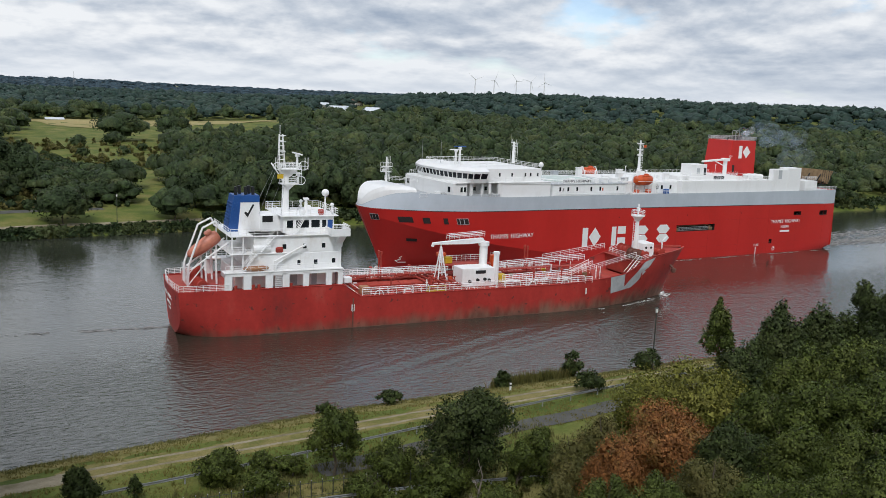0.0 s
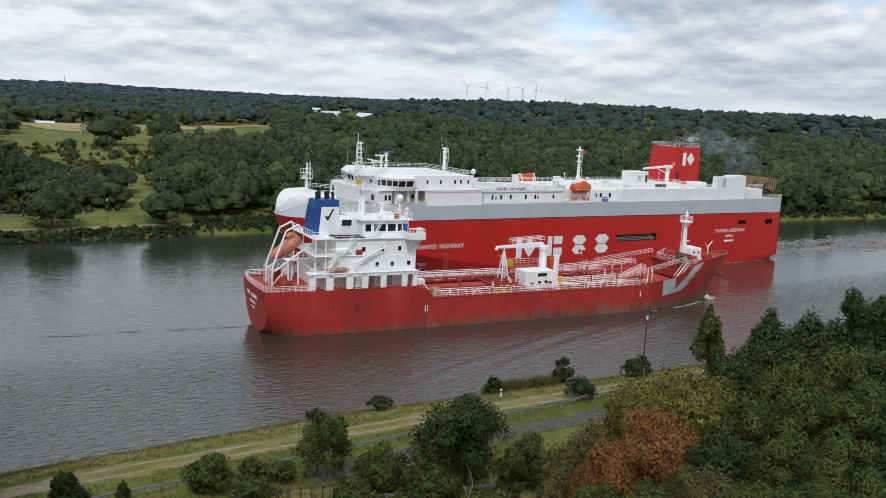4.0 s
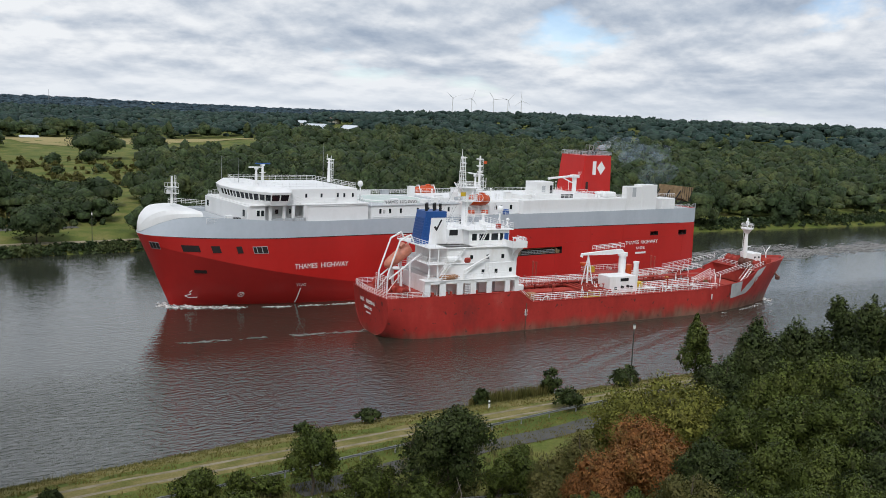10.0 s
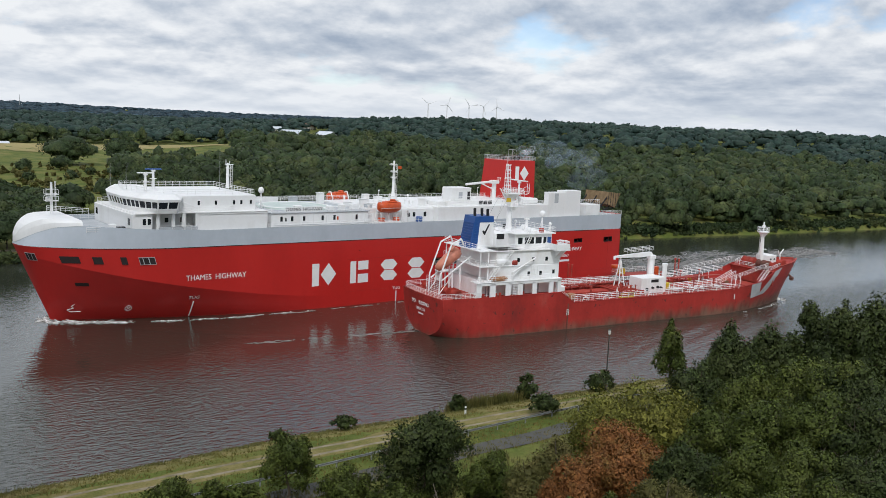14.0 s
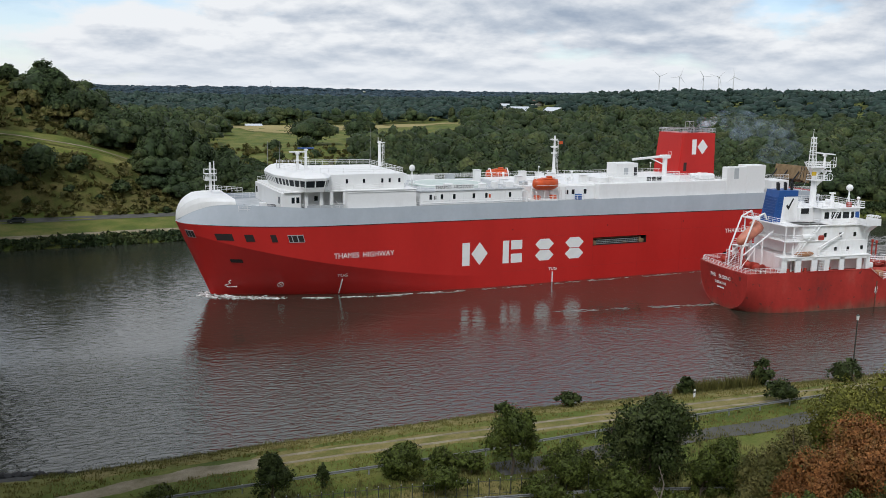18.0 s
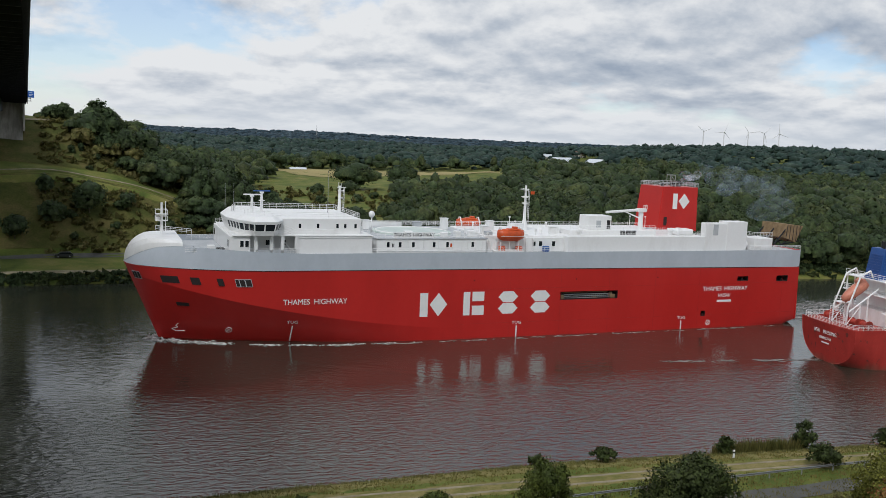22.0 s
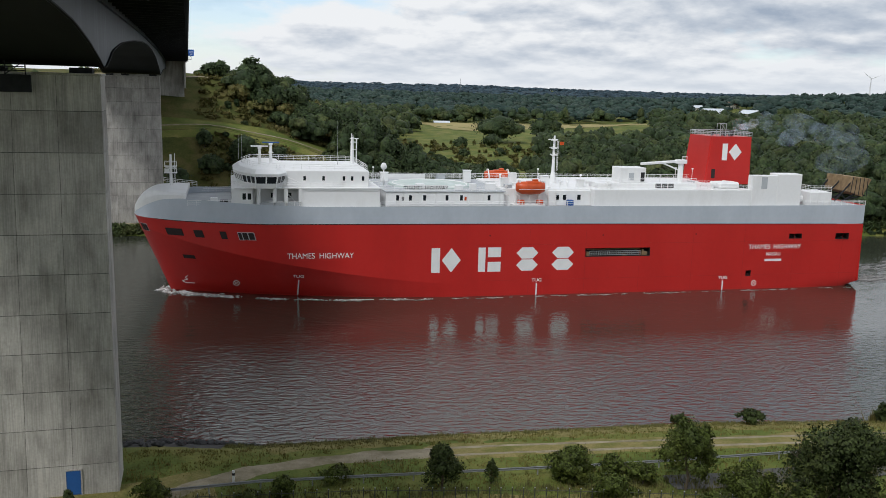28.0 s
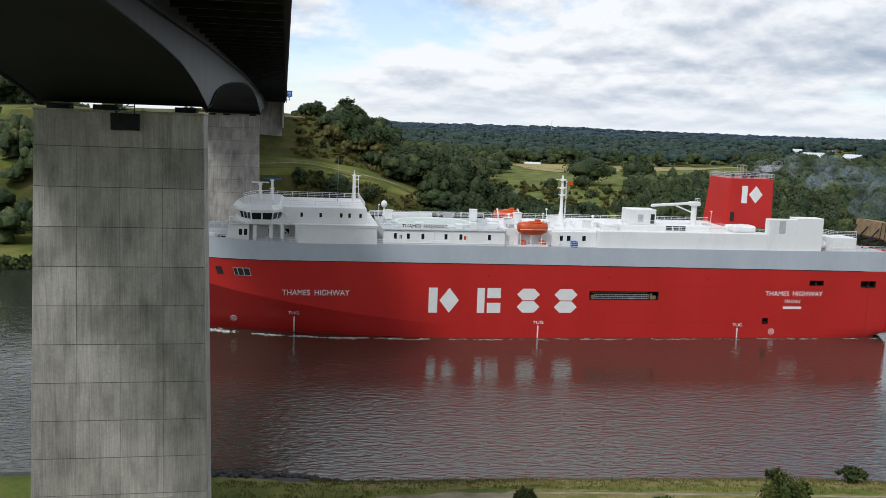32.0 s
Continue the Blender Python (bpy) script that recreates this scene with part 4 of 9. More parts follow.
def lifeboat(ship, x, y, z, s, length=5.9):
    bm = bmesh.new()
    prof = [(-1.0, 0.05, 0.75), (-0.93, 0.62, 0.35), (-0.6, 0.95, 0.05), (0, 1.05, 0.0), (0.6, 0.95, 0.05), (0.92, 0.6, 0.35), (1.0, 0.08, 0.8)]
    ringn = 10
    vs = []
    for u, w, keel in prof:
        row = []
        for k in range(ringn):
            a = 2 * math.pi * k / ringn
            hy = 1.15 * w * math.cos(a)
            hz = 1.25 + (1.25 if math.sin(a) > 0 else 1.3 - keel) * math.sin(a) * (0.55 + 0.45 * w)
            row.append(bm.verts.new((x + u * length / 2, y + hy, z + hz)))
        vs.append(row)
    for a, b in zip(vs, vs[1:]):
        for k in range(ringn):
            bm.faces.new((a[k], a[(k + 1) % ringn], b[(k + 1) % ringn], b[k]))
    bm.faces.new(vs[0]); bm.faces.new(vs[-1])
    boat = part("lifeboat", bm, M["orange"], ship, "enclosed orange lifeboat in its davits", True)
    bm = bmesh.new()
    block(bm, x - 1.7, x + 0.9, y - 0.75, y + 0.75, z + 2.05, z + 2.55, 0.22)
    block(bm, x - 1.4, x - 0.4, y - 0.5, y + 0.5, z + 2.5, z + 2.9, 0.12)
    part("conning_hood", bm, M["orange"], boat)
    bm = bmesh.new()
    tube(bm, (x - length / 2 + 0.3, y + 1.12 * s, z + 1.05), (x + length / 2 - 0.3, y + 1.12 * s, z + 1.05), 0.05, 5)
    part("grab_line", bm, M["lettering"], boat)
    for dx in (-2.2, 2.2):
        bm = bmesh.new()
        pipe_run(bm, [(x + dx, y - s * 1.6, z - 1.6), (x + dx, y - s * 1.4, z + 1.4), (x + dx, y - s * 0.6, z + 2.7), (x + dx, y + s * 0.25, z + 2.6), (x + dx, y + s * 0.25, z + 2.0)], 0.13, 6)
        block(bm, x + dx - 0.25, x + dx + 0.25, y - s * 1.9, y - s * 1.2, z - 1.8, z - 0.2)
        part("davit", bm, M["white"], ship)


def car_decks(ship):
    # low house amidships
    bm = bmesh.new()
    block(bm, 6.0, 28.8, -10.8, 10.8, 17.05, 19.85, 0.1)
    part("midship_house", bm, M["white"], ship)
    bm = bmesh.new()
    block(bm, 5.8, 29.0, -11.0, 11.0, 19.8, 19.95, 0.03)
    part("midship_roof", bm, M["deckgrey"], ship)
    bm = bmesh.new()
    bmesh.ops.create_cone(bm, cap_ends=True, segments=28, radius1=8.3, radius2=8.2, depth=0.3, matrix=Matrix.Translation((18.2, 0, 20.1)))
    pad = part("round_platform", bm, M["deckgreen"], ship, "low round pale green platform on the midship roof")
    bm = bmesh.new()
    pipe_run(bm, [(18.2 + 7.4 * math.cos(a), 7.4 * math.sin(a), 20.26) for a in np.linspace(0, 2 * math.pi, 29)], 0.12, 4)
    part("painted_ring", bm, M["lettering"], pad)
    for s, yaw in ((1, 180), (-1, 0)):
        bm = bmesh.new()
        block(bm, 17.0, 25.2, s * 9.9, s * 10.05, 19.95, 21.0)
        part("name_board", bm, M["white"], ship)
        two_words("THAMES", "HIGHWAY", 0.95, M["black"], ship, facing(21.1, s * 10.09, 20.45, yaw), 1.0, label="black painted ship's name on a white board")
        window_row(ship, (26.6, 24.2, 21.5, 17.2, 14.4, 9.0), 0.55, 18.2, 19.2, s * 10.8, s)
        for x, m in ((13.6, "orange"), (25.6, "black")):
            opening_panel(ship, x - 0.2, x + 0.2, 18.2, 18.9, s * 10.8, s, M[m], "wall_box")
        railing(ship, [(-8, s * 11.9, 17.05), (30, s * 11.9, 17.05)], M["white"], 1.05, 1.5)
        railing(ship, [(6, s * 10.9, 19.95), (30.5, s * 10.9, 19.95)], M["white"], 1.0, 1.6)
        railing(ship, [(-73, s * 12.0, 17.2), (-58.5, s * 12.0, 17.2)], M["white"], 1.1, 1.4, 3)
        railing(ship, [(44, s * 11.9, 17.2), (64, s * 10.0, 17.2)], M["white"], 1.0, 1.5)
        lifeboat(ship, 0.9, s * 11.0, 19.4, s)
        bm = bmesh.new()
        block(bm, -2.0, 4.4, s * 8.9, s * 11.6, 17.05, 17.5, 0.05)
        part("boat_platform", bm, M["white"], ship)
        for x, c in ((2.6, "orange"), (-1.2, "orange"), (-7.4, "bluepaint")):
            bm = bmesh.new()
            block(bm, x - 0.6, x + 0.6, s * 10.2, s * 11.4, 17.05, 18.3, 0.15)
            part("deck_locker", bm, M[c], ship)
        bm = bmesh.new()
        block(bm, -12, -3.2, s * 7.0, s * 10.0, 17.05, 20.0, 0.08)
        part("deck_house", bm, M["white"], ship)
        window_row(ship, (-5.0, -6.5, -9.5), 0.7, 18.2, 19.2, s * 10.0, s)
    railing(ship, [(-8, 3, 20.3), (6, 3, 20.3)], M["white"], 1.0, 1.6)
    bm = bmesh.new()
    block(bm, -46, 6, -9.5, 9.5, 17.05, 20.3, 0.1)
    part("centre_house", bm, M["white"], ship)
    # after side house and its blocks
    bm = bmesh.new()
    for s in (1, -1):
        block(bm, -46.2, -12.0, s * 8.0, s * 11.6, 17.05, 20.35, 0.06)
    part("after_house", bm, M["white"], ship, "long plain white steel deckhouse wall")
    bm = bmesh.new()
    block(bm, -52, -46.2, 9.9, 11.62, 17.05, 23.3, 0.08)
    block(bm, -57.6, -52, 8.5, 11.6, 17.05, 23.6, 0.08)
    part("engine_casing", bm, M["white"], ship)
    bm = bmesh.new()
    block(bm, -49.6, -48.3, 11.6, 11.68, 20.6, 23.0, 0.02)
    part("recess_panel", bm, M["deckgrey"], ship)
    bm = bmesh.new()
    block(bm, -65.0, -59.8, 6.5, 11.6, 17.05, 19.9, 0.08)
    part("stern_house", bm, M["white"], ship)
    bm = bmesh.new()
    tube(bm, (-59.4, 9.2, 18.3), (-57.6, 9.2, 18.3), 0.8, 12)
    part("tank", bm, M["white"], ship)
    railing(ship, [(-65.0, 11.3, 19.9), (-60.0, 11.3, 19.9), (-60.0, 7.0, 19.9)], M["white"], 1.3, 0.9, 3)
    bm = bmesh.new()
    for a, b in (((-21.5, 20.3), (-29.5, 20.3)),):
        block(bm, -35.5, -14.0, 2.0, 8.5, 20.3, 21.3, 0.05)
    part("upper_platform", bm, M["white"], ship)
    bm = bmesh.new()
    block(bm, -24.6, -19.0, 3.6, 7.6, 21.3, 24.3, 0.06)
    box = part("machinery_house", bm, M["white"], ship)
    opening_panel(box, -24.3, -23.5, 21.5, 23.4, 7.6, 1, M["black"], "doorway")
    opening_panel(box, -22.0, -20.9, 21.8, 23.3, 7.6, 1, M["deckgrey"], "hatch")
    for x in (-27.0, -28.4, -29.8):
        opening_panel(ship, x - 0.6, x + 0.6, 20.4, 21.25, 8.5, 1, M["black"], "vent_opening")
    bm = bmesh.new()
    tube(bm, (-33.0, 6.0, 21.3), (-33.0, 6.0, 25.2), 0.55, 10)
    block(bm, -34.0, -32.0, 5.2, 6.8, 25.1, 25.9, 0.1)
    pipe_run(bm, [(-33.0, 6.0, 25.6), (-24.0, 6.2, 25.0)], 0.28, 6)
    pipe_run(bm, [(-33.0, 6.0, 23.6), (-28.8, 6.1, 25.2)], 0.14, 6)
    part("deck_crane", bm, M["white"], ship, "small white deck crane")
    railing(ship, [(-14.2, 8.4, 21.3), (-35.4, 8.4, 21.3)], M["white"], 1.0, 1.6)
    railing(ship, [(-33.2, 8.0, 25.9), (-32.2, 8.0, 25.9)], M["white"], 0.8, 0.5)
    railing(ship, [(30, -9.2, 20.3), (-46, -9.2, 20.3)], M["white"], 1.0, 1.6)
    railing(ship, [(-12.2, 11.4, 20.35), (-46, 11.4, 20.35)], M["white"], 0.95, 1.6)
    railing(ship, [(30, 9.2, 20.6), (44.0, 11.5, 20.6)], M["white"], 0.95, 1.4)
    for x, y, h in ((4.5, 6, 1.7), (-2.5, 7.5, 1.3), (-4.5, 4, 2.0), (-11, 6.5, 1.6), (2.0, 3.0, 2.4), (9.5, -4.0, 2.2), (26.5, -5.0, 1.6)):
        bm = bmesh.new()
        block(bm, x - 0.75, x + 0.75, y - 0.6, y + 0.6, 20.0, 20.2 + h, 0.1)
        block(bm, x - 0.85, x + 0.85, y - 0.7, y + 0.7, 20.2 + h, 20.32 + h, 0.04)
        part("vent_housing", bm, M["white"], ship)
    for x, y, h in ((5.2, 9.4, 3.6), (-3.6, 9.2, 3.2), (-4.6, 10.4, 2.4), (3.9, 10.9, 2.6), (-6.0, 8.6, 4.2)):
        bm = bmesh.new()
        tube(bm, (x, y, 17.05), (x, y, 17.05 + h), 0.09, 5)
        tube(bm, (x - 0.5, y, 16.8 + h), (x + 0.5, y, 16.8 + h), 0.05, 4)
        block(bm, x - 0.18, x + 0.18, y - 0.18, y + 0.18, 17.05 + h, 17.4 + h)
        part("light_post", bm, M["white"], ship)
    # second mast with yards and a ladder
    bm = bmesh.new()
    tube(bm, (-7.8, -0.5, 20.3), (-7.8, -0.5, 30.0), 0.42, 8, 0.2)
    tube(bm, (-7.8, -0.5, 20.3), (-7.8, -0.5, 22.6), 0.8, 8, 0.42)
    for z, w in ((29.2, 1.3), (27.6, 1.0), (26.2, 0.8)):
        tube(bm, (-7.8, -0.5 - w, z), (-7.8, -0.5 + w, z), 0.09, 5)
        tube(bm, (-7.8 - 0.8, -0.5, z), (-7.8 + w, -0.5, z), 0.09, 5)
        block(bm, -8.3, -7.3, -1.1, 0.1, z - 0.25, z - 0.18)
    for k in range(18):
        z = 21 + k * 0.45
        tube(bm, (-8.6, -0.8, z), (-8.6, -0.2, z), 0.035, 4)
    for y in (-0.8, -0.2):
        tube(bm, (-8.6, y, 20.5), (-8.6, y, 29.0), 0.04, 4)
    part("after_mast", bm, M["white"], ship, "white mast with yards and ladder")
    bm = bmesh.new()
    block(bm, -9.9, -9.0, -0.5, -0.46, 28.1, 28.75)
    part("pennant", bm, M["orange"], ship, "small orange and white pennant")
    # funnel on the starboard side
    bm = bmesh.new()
    lo = [(-54.2, -12.0), (-43.2, -12.0), (-43.2, -2.0), (-54.2, -2.0)]
    hi = [(-54.0, -11.7), (-44.2, -11.7), (-44.2, -2.2), (-54.0, -2.2)]
    a = [bm.verts.new((x, y, 20.0)) for x, y in lo]
    b = [bm.verts.new((x, y, 30.3)) for x, y in hi]
    for i in range(4):
        bm.faces.new((a[i], a[(i + 1) % 4], b[(i + 1) % 4], b[i]))
    bm.faces.new(a); bm.faces.new(b)
    bmesh.ops.bevel(bm, geom=[e for e in bm.edges if abs(e.verts[0].co.z - e.verts[1].co.z) > 5], offset=0.25, segments=3, affect="EDGES")
    fun = part("funnel", bm, M["red"], ship, "square red funnel with a white mark")
    bm = bmesh.new()
    y0, y1 = -2.18, -2.02
    block(bm, -48.2, -47.0, y0 - 0.1, y1, 25.2, 28.8)
    prism(bm, [(-48.6, 27.0), (-50.1, 28.8), (-51.6, 27.0), (-50.1, 25.2)], "y", y0 - 0.1, y1)
    part("funnel_mark", bm, M["lettering"], fun, "white painted mark")
    opening_panel(fun, -45.6, -44.7, 21.3, 23.3, -2.05, 1, M["shadow_void"], "funnel_door")
    railing(ship, [(-54, -2.3, 30.3), (-44.2, -2.3, 30.3), (-44.2, -11.6, 30.3), (-54, -11.6, 30.3), (-54, -2.3, 30.3)], M["deckgrey"], 1.0, 1.1, 2, 0.05)
    for x, y, h, r in ((-51, -6, 1.2, 0.55), (-49.3, -6.6, 1.0, 0.35), (-49.0, -5.0, 0.9, 0.3), (-47, -7, 0.8, 0.3)):
        bm = bmesh.new()
        tube(bm, (x, y, 30.2), (x - 0.25, y, 30.3 + h), r, 10)
        part("exhaust_pipe", bm, M["black"], fun)
    bm = bmesh.new()
    for x, y in ((-48.6, -4), (-47.2, -4), (-48.6, -5.4), (-47.2, -5.4)):
        tube(bm, (x, y, 30.3), (x, y, 33.0), 0.07, 4)
    for z in (31.6, 33.0):
        pipe_run(bm, [(-48.6, -4, z), (-47.2, -4, z), (-47.2, -5.4, z), (-48.6, -5.4, z), (-48.6, -4, z)], 0.07, 4)
    tube(bm, (-48.6, -4, 31.6), (-47.2, -4, 33), 0.05, 4)
    part("funnel_frame", bm, M["chrome"], fun)
    railing(ship, [(-37, 4, 20.35), (-46, 4, 20.35)], M["white"], 1.0, 1.2)
    for x, y in ((-40, 7), (-43.5, 5.5), (-38.5, 9.5), (-16, 9.5), (-13.2, 5)):
        bm = bmesh.new()
        tube(bm, (x, y, 20.3), (x, y, 21.3), 0.35, 10)
        tube(bm, (x, y, 21.3), (x, y, 21.6), 0.62, 10, 0.5)
        part("mushroom_vent", bm, M["white"], ship)
    bm = bmesh.new()
    block(bm, -44.5, -40.0, 6.5, 9.8, 20.35, 21.7, 0.3)
    part("skylight", bm, M["white"], ship)
    # stern ramp folded upright
    bm = bmesh.new()
    o = [(-70.0, 18.2), (-71.5, 21.2), (-76.6, 22.9), (-78.4, 21.6), (-74.0, 17.8)]
    prism(bm, [(-73.2, 19.4), (-73.6, 22.6), (-78.3, 22.2), (-76.4, 18.3)], "y", -2.0, 6.5)
    rampo = part("stern_ramp", bm, M["rust"], ship, "tan rusty folded stern ramp")
    for y in (-1.5, 2.2, 6.0):
        bm = bmesh.new()
        tube(bm, (-70.0, y, 17.3), (-74.0, y, 21.8), 0.18, 6)
        tube(bm, (-71.8, y, 17.3), (-76.0, y, 19.5), 0.18, 6)
        tube(bm, (-73.0, y, 17.3), (-71.0, y, 19.4), 0.14, 6)
        tube(bm, (-72.2, y, 17.6), (-77.5, y, 18.6), 0.15, 6)
        part("ramp_frame", bm, M["steel_dark"], rampo)
    bm = bmesh.new()
    for i in range(5):
        tube(bm, (-73.4 - i, 6.52, 19.2 - i * 0.22), (-73.7 - i * 0.93, 6.52, 22.55 - i * 0.08), 0.09, 4)
    part("ramp_rib", bm, M["steel_dark"], rampo)
    # things on the open deck
    for x, y, z, sx, sy, sz, c in ((59.5, 9.6, 17.05, 1.3, 1.0, 1.6, "white"), (57.8, 9.2, 17.05, 1.4, 1.2, 1.1, "black"), (61.5, 6, 17.05, 1.2, 3.0, 0.9, "deckgrey"), (22.0, 8.8, 19.95, 1.6, 1.2, 1.2, "white"), (14.5, 9.0, 19.95, 1.3, 1.3, 1.0, "white"), (11.8, 9.2, 19.95, 1.2, 1.2, 1.3, "white"), (8.0, 8.0, 19.95, 1.8, 1.4, 1.2, "white")):
        bm = bmesh.new()
        block(bm, x - sx / 2, x + sx / 2, y - sy / 2, y + sy / 2, z, z + sz, 0.08)
        part("deck_box", bm, M[c], ship)
    # small gear that breaks up the long white roofs: lockers, vents, lamp posts and pipes
    gear = random.Random(21)
    for k in range(26):
        x, y = gear.uniform(-44, 29), gear.choice((-1, 1)) * gear.uniform(3.0, 9.0)
        if abs(x - 18.2) < 9 and abs(y) < 8:
            continue
        z = 19.95 if x > 6 else 20.3
        bm = bmesh.new()
        if k % 3 == 0:
            tube(bm, (x, y, z), (x, y, z + 0.9), 0.16, 8)
            tube(bm, (x, y, z + 0.9), (x, y, z + 1.15), 0.34, 8, 0.22)
            part("mushroom_vent", bm, M["white"], ship)
        elif k % 3 == 1:
            w, d, h = gear.uniform(0.5, 1.1), gear.uniform(0.4, 0.9), gear.uniform(0.5, 1.2)
            block(bm, x - w, x + w, y - d, y + d, z, z + h, 0.08)
            block(bm, x - w - 0.06, x + w + 0.06, y - d - 0.06, y + d + 0.06, z + h, z + h + 0.08, 0.02)
            part("deck_locker", bm, M["white" if k % 2 else "deckgrey"], ship)
        else:
            tube(bm, (x, y, z), (x, y, z + 2.6), 0.06, 5)
            block(bm, x - 0.2, x + 0.2, y - 0.12, y + 0.12, z + 2.5, z + 2.75, 0.03)
            part("deck_lamp", bm, M["white"], ship)
    for s in (1, -1):
        # guide rail, wash plate and pipes along the lower house sides
        bm = bmesh.new()
        tube(bm, (30.2, s * 11.7, 20.2), (44.0, s * 11.7, 20.2), 0.06, 5)
        tube(bm, (6.2, s * 10.9, 17.5), (28.6, s * 10.9, 17.5), 0.07, 5)
        for x in np.arange(7, 28.6, 3.1):
            tube(bm, (x, s * 10.88, 17.1), (x, s * 10.88, 19.8), 0.045, 4)
        part("wall_pipe", bm, M["white"], ship)
        for x in (5.2, 3.2, 1.2, -0.8, -2.8):
            bm = bmesh.new()
            tube(bm, (x, s * 11.5, 17.05), (x, s * 11.5, 19.3), 0.08, 5)
            tube(bm, (x, s * 11.5, 19.2), (x, s * 9.0, 19.2), 0.06, 5)
            part("boat_gallows", bm, M["white"], ship)
        # stair up to the wing, in the open bay under it
        bm = bmesh.new()
        for dy in (0, 0.7):
            tube(bm, (44.6, s * (10.7 - dy), 17.1), (47.6, s * (10.7 - dy), 20.5), 0.07, 4)
        for k in range(11):
            f = k / 10
            block(bm, 44.6 + 3 * f - 0.12, 44.6 + 3 * f + 0.12, s * 10.0, s * 10.7, 17.1 + 3.4 * f, 17.15 + 3.4 * f)
        part("wing_stair", bm, M["white"], ship, "white steel stair under the bridge wing")
        # scuppers and plate seams on the red side
        for x, z in ((-34.0, 11.6), (-14.0, 11.6), (9.0, 11.7)):
            bm = bmesh.new()
            block(bm, x - 0.12, x + 0.12, s * 12.5, s * 12.53, z - 0.12, z + 0.12)
            part("scupper", bm, M["shadow_void"], ship)
        bm = bmesh.new()
        for x in np.arange(-68, 12, 11.5):
            block(bm, x - 0.02, x + 0.02, s * 12.5, s * 12.515, 0.4, 13.2)
        for z in (3.0, 9.9):
            block(bm, -72, 12, s * 12.5, s * 12.515, z - 0.02, z + 0.02)
        part("plate_seam", bm, M["red_seam"], ship)
    # foremast
    bm = bmesh.new()
    tube(bm, (67.3, 0, 19.8), (67.3, 0, 25.4), 0.3, 8, 0.2)
    for k in range(11):
        z = 20.4 + k * 0.45
        tube(bm, (66.6, -0.35, z), (66.6, 0.35, z), 0.04, 4)
    for y in (-0.35, 0.35):
        tube(bm, (66.6, y, 20.0), (66.6, y, 25.6), 0.05, 4)
    for z in (22.0, 23.2):
        block(bm, 66.2, 68.4, -0.8, 0.8, z, z + 0.08)
        for y in (-0.8, 0.8):
            tube(bm, (66.3, y, z), (66.3, y, z + 0.9), 0.04, 4)
            tube(bm, (68.4, y, z), (68.4, y, z + 0.9), 0.04, 4)
            tube(bm, (66.3, y, z + 0.9), (68.4, y, z + 0.9), 0.04, 4)
    block(bm, 67.6, 68.3, -0.3, 0.3, 22.1, 22.7, 0.05)
    part("foremast", bm, M["white"], ship, "white foremast with light platforms")
    railing(ship, [(62.5, 6, 20.2), (66, 4.2, 20.4), (68.5, 1.5, 20.4)], M["white"], 0.9, 1.0)


car_carrier = thing("car_carrier", "large red, grey and white car carrier moving along the canal", "ship")
car_hull(car_carrier)
car_bridge(car_carrier)
car_decks(car_carrier)


